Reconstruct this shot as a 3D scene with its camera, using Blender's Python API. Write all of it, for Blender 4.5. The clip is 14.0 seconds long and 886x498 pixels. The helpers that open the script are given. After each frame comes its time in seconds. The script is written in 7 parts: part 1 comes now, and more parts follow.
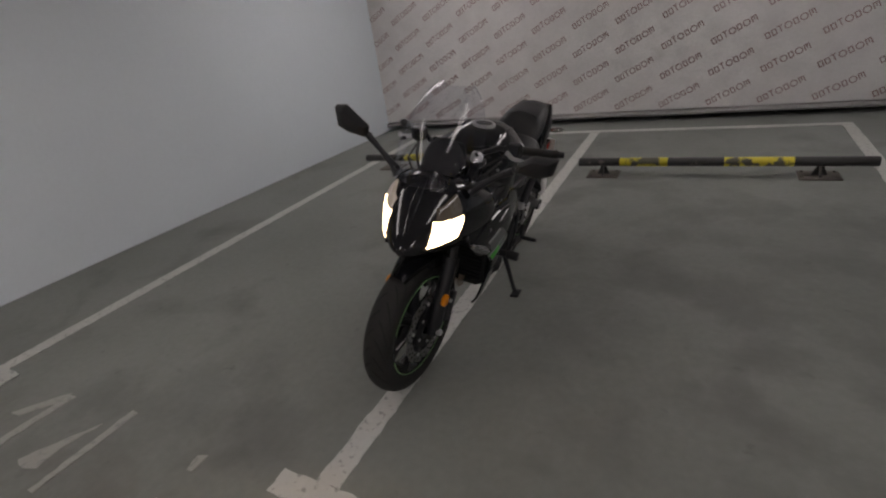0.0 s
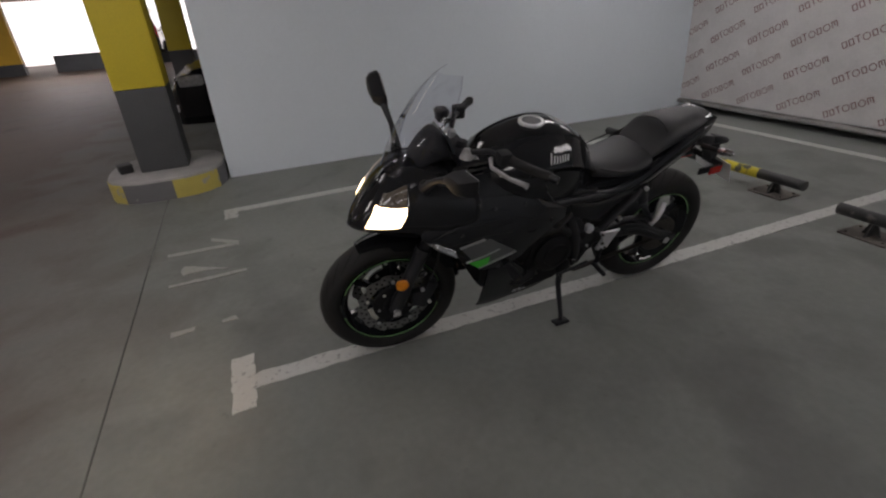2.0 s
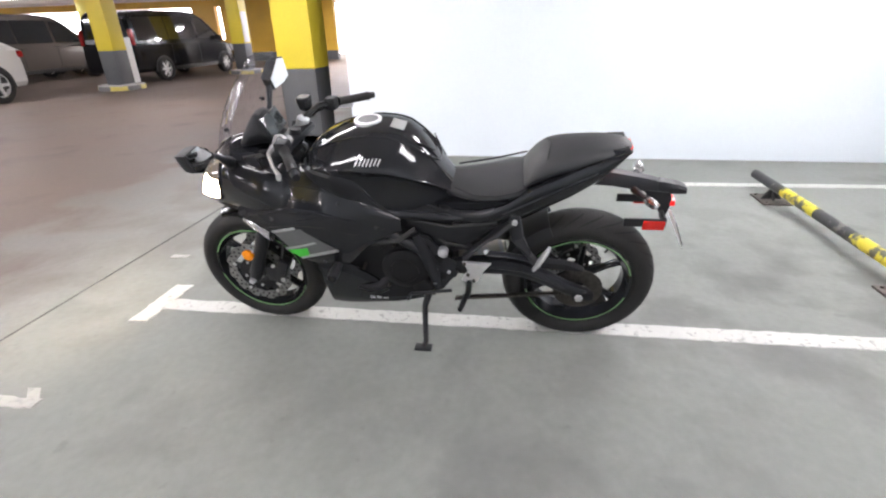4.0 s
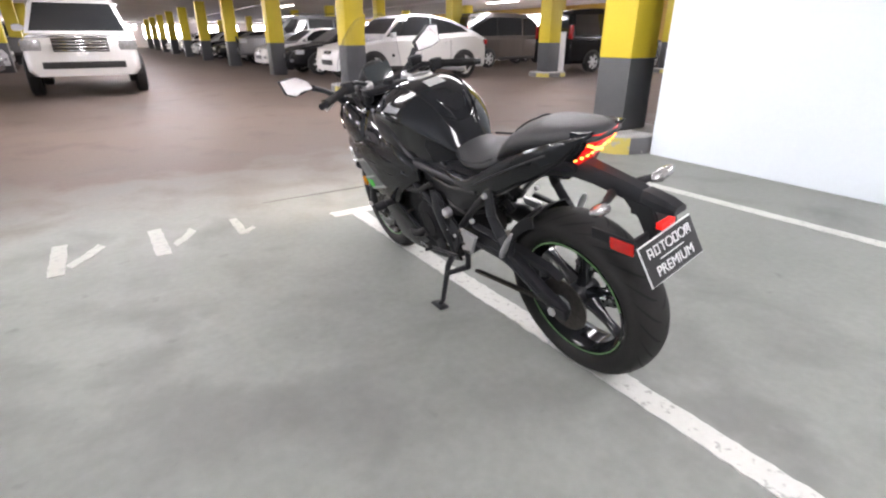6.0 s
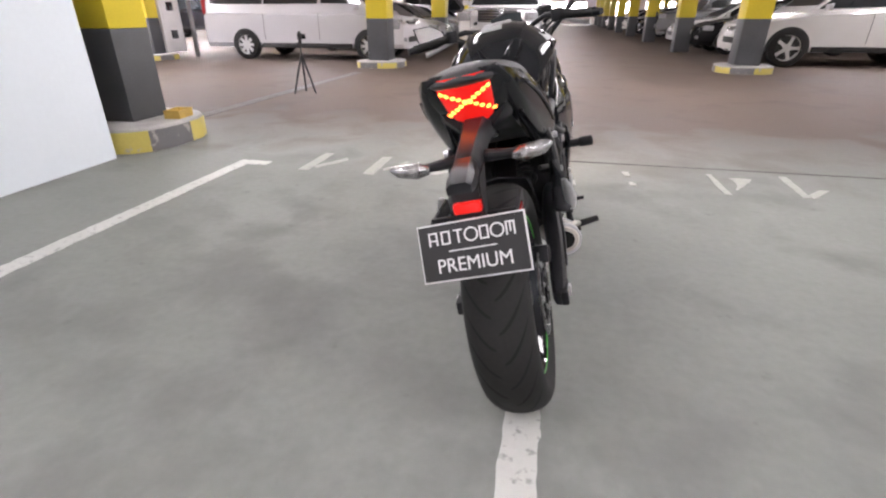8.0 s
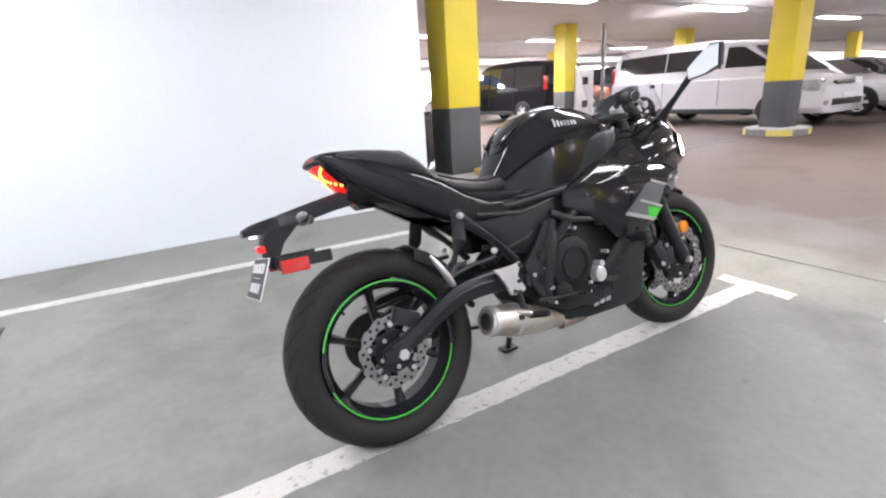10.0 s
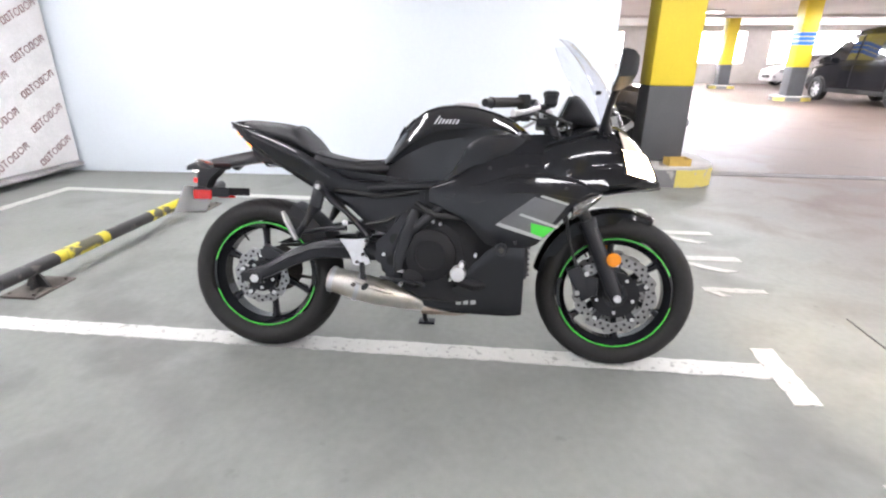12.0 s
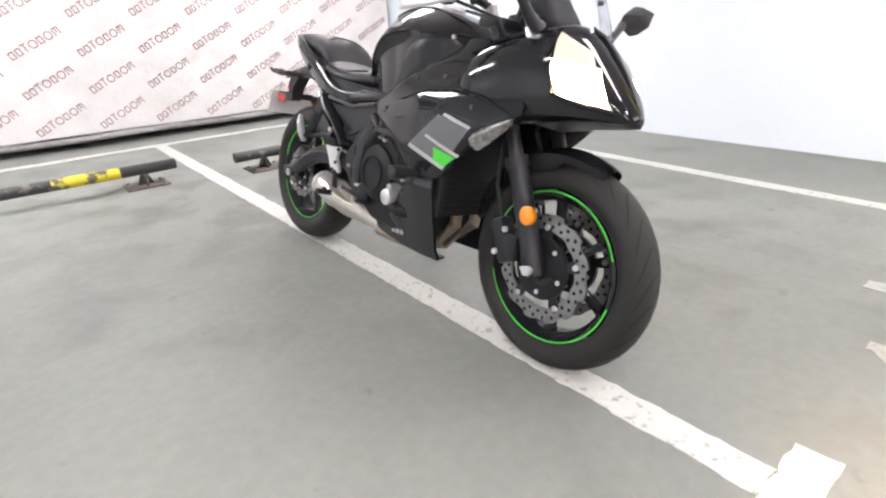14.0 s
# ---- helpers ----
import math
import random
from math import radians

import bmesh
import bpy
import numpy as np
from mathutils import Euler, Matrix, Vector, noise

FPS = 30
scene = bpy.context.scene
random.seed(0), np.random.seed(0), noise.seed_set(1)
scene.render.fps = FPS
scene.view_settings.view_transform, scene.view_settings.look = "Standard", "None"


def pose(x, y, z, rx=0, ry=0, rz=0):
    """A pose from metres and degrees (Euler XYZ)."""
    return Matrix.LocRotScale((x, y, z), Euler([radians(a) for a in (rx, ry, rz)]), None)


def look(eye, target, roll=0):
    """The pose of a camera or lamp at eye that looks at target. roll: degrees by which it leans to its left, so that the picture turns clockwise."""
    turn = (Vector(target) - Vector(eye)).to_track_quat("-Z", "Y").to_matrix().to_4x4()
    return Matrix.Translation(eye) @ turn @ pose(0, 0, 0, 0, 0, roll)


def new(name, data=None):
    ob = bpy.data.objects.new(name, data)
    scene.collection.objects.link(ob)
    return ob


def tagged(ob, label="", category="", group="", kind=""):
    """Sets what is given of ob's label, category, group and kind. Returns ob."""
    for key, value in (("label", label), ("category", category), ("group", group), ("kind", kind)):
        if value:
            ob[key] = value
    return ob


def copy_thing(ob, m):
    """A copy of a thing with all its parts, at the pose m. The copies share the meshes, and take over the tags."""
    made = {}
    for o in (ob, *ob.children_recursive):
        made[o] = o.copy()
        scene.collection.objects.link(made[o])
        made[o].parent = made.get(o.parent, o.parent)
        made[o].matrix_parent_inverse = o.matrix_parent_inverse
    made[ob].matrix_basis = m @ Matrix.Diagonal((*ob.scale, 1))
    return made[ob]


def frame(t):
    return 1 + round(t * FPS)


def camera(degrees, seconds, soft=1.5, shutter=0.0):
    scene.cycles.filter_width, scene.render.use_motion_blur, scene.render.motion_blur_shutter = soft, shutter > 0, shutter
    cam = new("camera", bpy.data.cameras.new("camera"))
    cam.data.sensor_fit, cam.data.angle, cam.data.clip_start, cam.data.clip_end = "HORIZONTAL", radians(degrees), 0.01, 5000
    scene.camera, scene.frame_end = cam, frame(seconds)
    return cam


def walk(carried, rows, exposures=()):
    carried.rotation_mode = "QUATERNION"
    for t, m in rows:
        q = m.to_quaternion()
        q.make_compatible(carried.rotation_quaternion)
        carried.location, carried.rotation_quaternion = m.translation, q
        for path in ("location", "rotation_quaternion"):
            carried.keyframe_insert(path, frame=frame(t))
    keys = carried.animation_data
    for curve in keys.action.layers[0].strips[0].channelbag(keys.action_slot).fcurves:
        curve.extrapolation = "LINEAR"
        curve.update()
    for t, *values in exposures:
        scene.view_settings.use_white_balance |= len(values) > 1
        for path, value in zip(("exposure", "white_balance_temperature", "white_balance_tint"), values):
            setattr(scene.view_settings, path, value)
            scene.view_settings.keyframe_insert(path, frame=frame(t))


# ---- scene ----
cam = camera(83.7, 14.0, soft=2.2)
PATH = [
    (0, (1.086, -0.739, 1.429), (0.184, 0.837, 0.591), -8.5),
    (0.5, (1.354, -0.59, 1.418), (0.182, 0.793, 0.574), -8.6),
    (1, (1.556, -0.32, 1.419), (0.134, 0.798, 0.565), -8.8),
    (1.5, (1.74, -0.029, 1.395), (0.157, 0.835, 0.531), -7.0),
    (2, (1.882, 0.308, 1.408), (0.2, 0.929, 0.521), -4.1),
    (2.5, (1.951, 0.683, 1.361), (0.206, 1.143, 0.498), -2.1),
    (3, (2.037, 1.119, 1.327), (0.232, 1.323, 0.491), -2.2),
    (3.2, (2.051, 1.277, 1.321), (0.236, 1.369, 0.486), -2.1),
    (5.5, (1.536, 2.902, 1.167), (0.14, 1.701, 0.388), -0.8),
    (6, (1.289, 3.151, 1.126), (0.285, 1.611, 0.336), -0.1),
    (6.5, (0.972, 3.291, 1.089), (0.324, 1.585, 0.272), 0.9),
    (7, (0.657, 3.392, 1.044), (0.385, 1.58, 0.242), 0.2),
    (7.5, (0.314, 3.446, 1.038), (0.438, 1.613, 0.247), 0.0),
    (8, (-0.028, 3.337, 1.01), (0.362, 1.571, 0.155), 0.0),
    (8.2, (-0.144, 3.274, 1.025), (0.379, 1.549, 0.158), -0.7),
    (10.3, (-1.465, 2.44, 1.076), (0.26, 1.654, 0.441), -1.4),
    (10.5, (-1.552, 2.272, 1.134), (0.191, 1.593, 0.429), -0.3),
    (11, (-1.669, 1.915, 1.129), (0.153, 1.484, 0.427), 0.4),
    (11.5, (-1.804, 1.553, 1.17), (0.067, 1.438, 0.472), 0.7),
    (12, (-1.793, 1.181, 1.153), (0.061, 1.4, 0.434), 0.2),
    (12.5, (-1.672, 0.84, 1.136), (0.088, 1.347, 0.334), -0.4),
    (13, (-1.503, 0.48, 1.094), (0.097, 1.372, 0.292), -1.7),
    (13.5, (-1.306, 0.21, 1.034), (0.111, 1.35, 0.201), -1.9),
    (14, (-1.013, -0.045, 0.938), (0.154, 1.352, 0.109), -2.3),
]
EXPOSURES = [(0, -1.62, 6950, 14.5), (1.0, -1.82, 6850, 13.5), (1.5, -1.88, 6750, 13.5), (2.0, -1.65, 6750, 13.5), (2.5, -0.65, 6700, 14), (3.0, 0.08, 6600, 13.5), (5.3, 0.80, 6400, 12.5), (6.0, 0.70, 6500, 13.5), (7.0, 0.55, 6500, 14.5), (7.5, 0.44, 6600, 15), (8.2, 0.36, 6600, 15.5), (10.3, 0.75, 6400, 13), (12.0, 0.82, 6400, 13), (13.0, 0.88, 6450, 13), (13.5, 0.96, 6500, 13.5), (14.0, 0.88, 6650, 14)]
walk(cam, [(t, look(eye, target, roll)) for t, eye, target, roll in PATH], EXPOSURES)

# ---- light ----
world = bpy.data.worlds.new("world")
scene.world = world
world.use_nodes = True
wbg = world.node_tree.nodes["Background"]
wsky = world.node_tree.nodes.new("ShaderNodeTexSky")
wsky.sky_type = 'NISHITA'
wsky.sun_disc = False
wsky.sun_elevation, wsky.sun_rotation = radians(40), radians(250)
world.node_tree.links.new(wsky.outputs["Color"], wbg.inputs["Color"])
wbg.inputs["Strength"].default_value = 0.1

CEIL = 2.75
# fluorescent batten fittings under the ceiling: x, y, length along y
FITTINGS = [(-1.6, 3.9), (1.5, 3.9), (-1.6, -0.4), (1.6, -0.4), (-1.5, -4.6), (1.6, -4.6), (-6.5, -4.4), (6.5, -4.4), (0.0, -9.8), (-6.6, -9.8), (6.6, -9.8),
            (-12.5, -4.4), (12.0, -4.4), (18.0, -5.0), (-18, -4.4), (0.0, -16), (-13.0, -10.5), (13.0, -10.5), (0.0, -23), (-7, -17), (7, -17), (0, -31), (-8, -27), (8, -27), (0, -41), (16, -18), (-16, -18)]


def fitting_light(x, y, watts):
    d = bpy.data.lights.new("batten_light", 'AREA')
    d.shape, d.size, d.size_y, d.energy, d.color = 'RECTANGLE', 0.3, 2.2, watts, (1.0, 0.985, 1.04)
    o = new("batten_light", d)
    o.matrix_world = pose(x, y, CEIL - 0.14)
    return o


for fx_, fy_ in FITTINGS:
    fitting_light(fx_, fy_, (49 if fx_ < 0 else 39) if fy_ > 2 else 30 if fy_ > -2 else 420 if fx_ < -15 else 95 if fx_ < -5 else 620 if fx_ > 10 else 160 if fx_ > 5 and fy_ < -6 else 88 if abs(fx_) < 3 and fy_ > -6 else 110)

# ---- materials ----
def material(name, color, rough=0.5, metal=0.0, vary=0.25, scale=6.0, fine=60.0, bump=0.1, coat=0.0, second=None, spec=0.5, emit=None, power=0.0, per_object=0.0):
    """A surface with blotches at one scale, grain at another, and relief."""
    m = bpy.data.materials.new(name)
    m.use_nodes = True
    nt = m.node_tree
    b = nt.nodes["Principled BSDF"]
    b.inputs["Metallic"].default_value = metal
    b.inputs["Coat Weight"].default_value = coat
    b.inputs["Coat Roughness"].default_value = 0.04
    b.inputs["Specular IOR Level"].default_value = spec
    tc = nt.nodes.new("ShaderNodeTexCoord")
    n1 = nt.nodes.new("ShaderNodeTexNoise")
    n1.inputs["Scale"].default_value, n1.inputs["Detail"].default_value = scale, 5
    n2 = nt.nodes.new("ShaderNodeTexNoise")
    n2.inputs["Scale"].default_value, n2.inputs["Detail"].default_value = fine, 4
    nt.links.new(tc.outputs["Object"], n1.inputs["Vector"])
    nt.links.new(tc.outputs["Object"], n2.inputs["Vector"])
    ramp = nt.nodes.new("ShaderNodeMapRange")
    ramp.inputs["From Min"].default_value, ramp.inputs["From Max"].default_value = 0.3, 0.7
    nt.links.new(n1.outputs["Fac"], ramp.inputs["Value"])
    mix = nt.nodes.new("ShaderNodeMix")
    mix.data_type = 'RGBA'
    lo = second or tuple(c * (1 - vary) for c in color)
    mix.inputs["A"].default_value = (*lo, 1)
    mix.inputs["B"].default_value = (*color, 1)
    nt.links.new(ramp.outputs["Result"], mix.inputs["Factor"])
    mul = nt.nodes.new("ShaderNodeMix")
    mul.data_type, mul.blend_type = 'RGBA', 'MULTIPLY'
    mul.inputs["Factor"].default_value = min(1.0, vary * 1.2)
    nt.links.new(mix.outputs["Result"], mul.inputs["A"])
    nt.links.new(n2.outputs["Fac"], mul.inputs["B"])
    out = mul.outputs["Result"]
    if per_object:
        oi = nt.nodes.new("ShaderNodeObjectInfo")
        hs = nt.nodes.new("ShaderNodeHueSaturation")
        mr = nt.nodes.new("ShaderNodeMapRange")
        mr.inputs["To Min"].default_value, mr.inputs["To Max"].default_value = 1 - per_object, 1 + per_object
        nt.links.new(oi.outputs["Random"], mr.inputs["Value"])
        nt.links.new(mr.outputs["Result"], hs.inputs["Value"])
        nt.links.new(out, hs.inputs["Color"])
        out = hs.outputs["Color"]
    nt.links.new(out, b.inputs["Base Color"])
    rr = nt.nodes.new("ShaderNodeMapRange")
    rr.inputs["To Min"].default_value, rr.inputs["To Max"].default_value = max(0.02, rough * 0.8), min(1, rough * 1.2)
    nt.links.new(n1.outputs["Fac"], rr.inputs["Value"])
    nt.links.new(rr.outputs["Result"], b.inputs["Roughness"])
    if bump:
        bp = nt.nodes.new("ShaderNodeBump")
        bp.inputs["Strength"].default_value, bp.inputs["Distance"].default_value = bump, 0.004
        nt.links.new(n2.outputs["Fac"], bp.inputs["Height"])
        nt.links.new(bp.outputs["Normal"], b.inputs["Normal"])
    if emit:
        b.inputs["Emission Color"].default_value = (*emit, 1)
        b.inputs["Emission Strength"].default_value = power
    return m


def glass_material(name, tint, rough=0.02, mixed=0.0):
    """Thin clear sheet: sees through, and mirrors by the angle of sight."""
    m = bpy.data.materials.new(name)
    m.use_nodes = True
    nt = m.node_tree
    nt.nodes.remove(nt.nodes["Principled BSDF"])
    out = nt.nodes["Material Output"]
    tr = nt.nodes.new("ShaderNodeBsdfTransparent")
    tr.inputs["Color"].default_value = (*tint, 1)
    gl = nt.nodes.new("ShaderNodeBsdfGlossy")
    gl.inputs["Roughness"].default_value = rough
    fr = nt.nodes.new("ShaderNodeLayerWeight")
    fr.inputs["Blend"].default_value = 0.5
    pw = nt.nodes.new("ShaderNodeMath")
    pw.operation = 'POWER'
    pw.inputs[1].default_value = 4.0
    nt.links.new(fr.outputs["Facing"], pw.inputs[0])
    ml = nt.nodes.new("ShaderNodeMath")
    ml.operation = 'MULTIPLY_ADD'
    ml.inputs[1].default_value, ml.inputs[2].default_value = 0.6, 0.035
    nt.links.new(pw.outputs["Value"], ml.inputs[0])
    mx = nt.nodes.new("ShaderNodeMixShader")
    nt.links.new(ml.outputs["Value"], mx.inputs["Fac"])
    nt.links.new(tr.outputs["BSDF"], mx.inputs[1])
    nt.links.new(gl.outputs["BSDF"], mx.inputs[2])
    nt.links.new(mx.outputs["Shader"], out.inputs["Surface"])
    return m


LANE_LIGHT_NEAR, LANE_LIGHT_FAR = 1.3, -0.5


def floor_material():
    m = material("floor_concrete", (0.276, 0.288, 0.270), 0.62, vary=0.18, scale=0.7, fine=26, bump=0.12, second=(0.200, 0.211, 0.194), spec=0.25)
    nt = m.node_tree
    b = nt.nodes["Principled BSDF"]
    src = b.inputs["Base Color"].links[0].from_socket
    tc = nt.nodes.new("ShaderNodeTexCoord")
    n = nt.nodes.new("ShaderNodeTexNoise")
    n.inputs["Scale"].default_value, n.inputs["Detail"].default_value, n.inputs["Distortion"].default_value = 1.7, 4, 0.4
    nt.links.new(tc.outputs["Object"], n.inputs["Vector"])
    r = nt.nodes.new("ShaderNodeMapRange")
    r.inputs["From Min"].default_value, r.inputs["From Max"].default_value = 0.54, 0.74
    r.inputs["To Max"].default_value = 0.5
    nt.links.new(n.outputs["Fac"], r.inputs["Value"])
    mx = nt.nodes.new("ShaderNodeMix")
    mx.data_type = 'RGBA'
    mx.inputs["B"].default_value = (0.105, 0.107, 0.10, 1)
    nt.links.new(r.outputs["Result"], mx.inputs["Factor"])
    nt.links.new(src, mx.inputs["A"])
    # fine dark specks and tyre dust
    v = nt.nodes.new("ShaderNodeTexNoise")
    v.inputs["Scale"].default_value, v.inputs["Detail"].default_value = 9.0, 3
    nt.links.new(tc.outputs["Object"], v.inputs["Vector"])
    r2 = nt.nodes.new("ShaderNodeMapRange")
    r2.inputs["From Min"].default_value, r2.inputs["From Max"].default_value = 0.68, 0.78
    r2.inputs["To Max"].default_value = 0.4
    nt.links.new(v.outputs["Fac"], r2.inputs["Value"])
    mx2 = nt.nodes.new("ShaderNodeMix")
    mx2.data_type = 'RGBA'
    mx2.inputs["B"].default_value = (0.09, 0.09, 0.085, 1)
    nt.links.new(r2.outputs["Result"], mx2.inputs["Factor"])
    nt.links.new(mx.outputs["Result"], mx2.inputs["A"])
    # oily grime where tyres stand, round the wheel stops
    last = mx2
    for spot, reach in (((-0.95, 3.4, 0), 1.3), ((1.2, 2.6, 0), 1.9), ((-0.3, 4.4, 0), 1.3), ((-0.5, 0.3, 0), 0.75), ((-0.25, 2.9, 0), 1.0), ((1.2, 0.9, 0), 1.1)):
        ds = nt.nodes.new("ShaderNodeVectorMath")
        ds.operation = 'DISTANCE'
        ds.inputs[1].default_value = spot
        nt.links.new(tc.outputs["Object"], ds.inputs[0])
        near = nt.nodes.new("ShaderNodeMapRange")
        near.inputs["From Min"].default_value, near.inputs["From Max"].default_value = reach, reach * 0.3
        near.inputs["To Max"].default_value = 1.0
        nt.links.new(ds.outputs["Value"], near.inputs["Value"])
        patchy = nt.nodes.new("ShaderNodeTexNoise")
        patchy.inputs["Scale"].default_value, patchy.inputs["Detail"].default_value = 2.6, 6
        nt.links.new(tc.outputs["Object"], patchy.inputs["Vector"])
        pr = nt.nodes.new("ShaderNodeMapRange")
        pr.inputs["From Min"].default_value, pr.inputs["From Max"].default_value = 0.46, 0.62
        pr.inputs["To Max"].default_value = 0.28
        nt.links.new(patchy.outputs["Fac"], pr.inputs["Value"])
        both = nt.nodes.new("ShaderNodeMath")
        both.operation = 'MULTIPLY'
        nt.links.new(near.outputs["Result"], both.inputs[0])
        nt.links.new(pr.outputs["Result"], both.inputs[1])
        grime = nt.nodes.new("ShaderNodeMix")
        grime.data_type = 'RGBA'
        grime.inputs["B"].default_value = (0.085, 0.083, 0.076, 1)
        nt.links.new(both.outputs["Value"], grime.inputs["Factor"])
        nt.links.new(last.outputs["Result"], grime.inputs["A"])
        last = grime
    # browner towards the driving lane: its warmer, dimmer light put into the floor colour
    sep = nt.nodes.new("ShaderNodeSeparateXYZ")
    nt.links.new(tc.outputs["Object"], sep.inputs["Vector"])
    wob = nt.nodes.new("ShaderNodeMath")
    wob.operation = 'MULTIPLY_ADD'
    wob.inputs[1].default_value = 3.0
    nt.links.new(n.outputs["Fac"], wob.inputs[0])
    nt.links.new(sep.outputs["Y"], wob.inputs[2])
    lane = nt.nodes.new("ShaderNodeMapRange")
    lane.inputs["From Min"].default_value, lane.inputs["From Max"].default_value = LANE_LIGHT_NEAR, LANE_LIGHT_FAR
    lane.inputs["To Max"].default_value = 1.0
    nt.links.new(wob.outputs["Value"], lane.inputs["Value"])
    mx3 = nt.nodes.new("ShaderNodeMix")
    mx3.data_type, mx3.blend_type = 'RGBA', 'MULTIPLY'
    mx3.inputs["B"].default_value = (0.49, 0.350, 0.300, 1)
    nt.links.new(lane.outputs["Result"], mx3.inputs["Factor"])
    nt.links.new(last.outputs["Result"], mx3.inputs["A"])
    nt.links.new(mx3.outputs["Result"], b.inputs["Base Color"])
    return m


def worn_paint(name, color, under, amount, size=11, edge=0.06):
    m = material(name, color, 0.5, vary=0.12, scale=4, fine=45, bump=0.1)
    nt = m.node_tree
    b = nt.nodes["Principled BSDF"]
    src = b.inputs["Base Color"].links[0].from_socket
    tc = nt.nodes.new("ShaderNodeTexCoord")
    n = nt.nodes.new("ShaderNodeTexNoise")
    n.inputs["Scale"].default_value, n.inputs["Detail"].default_value = size, 8
    nt.links.new(tc.outputs["Object"], n.inputs["Vector"])
    r = nt.nodes.new("ShaderNodeMapRange")
    r.inputs["From Min"].default_value, r.inputs["From Max"].default_value = amount, amount + edge
    nt.links.new(n.outputs["Fac"], r.inputs["Value"])
    mx = nt.nodes.new("ShaderNodeMix")
    mx.data_type = 'RGBA'
    mx.inputs["B"].default_value = (*under, 1)
    nt.links.new(r.outputs["Result"], mx.inputs["Factor"])
    nt.links.new(src, mx.inputs["A"])
    nt.links.new(mx.outputs["Result"], b.inputs["Base Color"])
    return m


M = {}
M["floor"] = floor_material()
M["joint"] = material("joint_filler", (0.18, 0.178, 0.17), 0.8, vary=0.4, scale=8)
M["line"] = worn_paint("line_paint", (0.58, 0.58, 0.55), (0.30, 0.30, 0.285), 0.575, 34, 0.09)
M["digit"] = worn_paint("faded_line_paint", (0.40, 0.392, 0.362), (0.27, 0.275, 0.26), 0.52, 30, 0.14)
M["white_wall"] = material("white_wall_paint", (0.735, 0.80, 0.85), 0.55, vary=0.05, scale=0.8, fine=30, bump=0.04)
M["ceiling"] = material("ceiling_paint", (0.80, 0.755, 0.735), 0.8, vary=0.15, scale=0.6, bump=0.1)
M["concrete"] = material("raw_concrete", (0.42, 0.41, 0.39), 0.8, vary=0.25, scale=3, bump=0.25)
M["plinth"] = material("plinth_concrete", (0.50, 0.49, 0.47), 0.75, vary=0.25, scale=5, bump=0.25)
M["yellow"] = material("yellow_wall_paint", (0.80, 0.63, 0.045), 0.45, vary=0.15, scale=1.6, bump=0.08)
M["yellow_wall"] = material("orange_yellow_wall_paint", (0.80, 0.48, 0.05), 0.5, vary=0.2, scale=0.9, bump=0.08)
M["yellow_worn"] = worn_paint("worn_yellow_paint", (0.62, 0.52, 0.13), (0.40, 0.38, 0.30), 0.58)
M["grey"] = material("dark_grey_paint", (0.090, 0.094, 0.100), 0.5, vary=0.24, scale=3, bump=0.1)
M["grey_worn"] = worn_paint("worn_grey_paint", (0.17, 0.17, 0.175), (0.34, 0.33, 0.31), 0.62)
M["banner"] = worn_paint("banner_vinyl", (0.74, 0.72, 0.71), (0.58, 0.56, 0.54), 0.66, 2.6, 0.14)
M["print"] = material("banner_print", (0.36, 0.20, 0.20), 0.55, vary=0.25, scale=3, bump=0)
M["hem"] = material("dusty_hem", (0.44, 0.42, 0.41), 0.8, vary=0.35, scale=5, bump=0.2)
M["black_steel"] = worn_paint("black_bar_paint", (0.035, 0.035, 0.035), (0.12, 0.11, 0.10), 0.60)
M["bar_yellow"] = worn_paint("yellow_bar_paint", (0.72, 0.60, 0.04), (0.10, 0.095, 0.065), 0.49, 11, 0.08)
M["plate_steel"] = material("rusty_plate", (0.20, 0.175, 0.155), 0.7, metal=0.3, vary=0.4, scale=14, bump=0.3)
M["batten"] = material("batten_housing", (0.75, 0.75, 0.75), 0.5, vary=0.05)
M["tube"] = material("lit_diffuser", (0.9, 0.9, 0.9), 0.5, vary=0.02, bump=0, emit=(1.0, 0.96, 0.9), power=7.0)
M["daylight"] = material("daylight_outside", (0.9, 0.9, 0.9), 0.9, vary=0.02, bump=0, emit=(1.0, 0.95, 0.95), power=18.0)
M["yellow_box"] = material("yellow_cardboard", (0.62, 0.42, 0.10), 0.7, vary=0.2, scale=12, bump=0.15)
M["paper"] = material("white_paper", (0.80, 0.80, 0.78), 0.8, vary=0.06, scale=10)
M["black_plastic"] = material("black_plastic", (0.025, 0.025, 0.026), 0.55, vary=0.3, scale=20, bump=0.15)
M["enamel_white"] = material("white_enamel", (0.76, 0.75, 0.74), 0.4, vary=0.1, scale=4, bump=0.05)
M["sign_blue"] = material("blue_sign", (0.03, 0.16, 0.55), 0.4, vary=0.1)
M["steel_pipe"] = material("grey_steel_pipe", (0.35, 0.35, 0.35), 0.4, metal=0.7, vary=0.2, scale=8)


# ---- mesh helpers ----
def mesh_object(name, bm, mats, angle=35, flip=True):
    if flip:
        bmesh.ops.recalc_face_normals(bm, faces=bm.faces)
    me = bpy.data.meshes.new(name)
    bm.to_mesh(me)
    bm.free()
    for m in (mats if isinstance(mats, (list, tuple)) else [mats]):
        me.materials.append(m)
    me.polygons.foreach_set("use_smooth", [True] * len(me.polygons))
    me.set_sharp_from_angle(angle=radians(angle))
    return new(name, me)


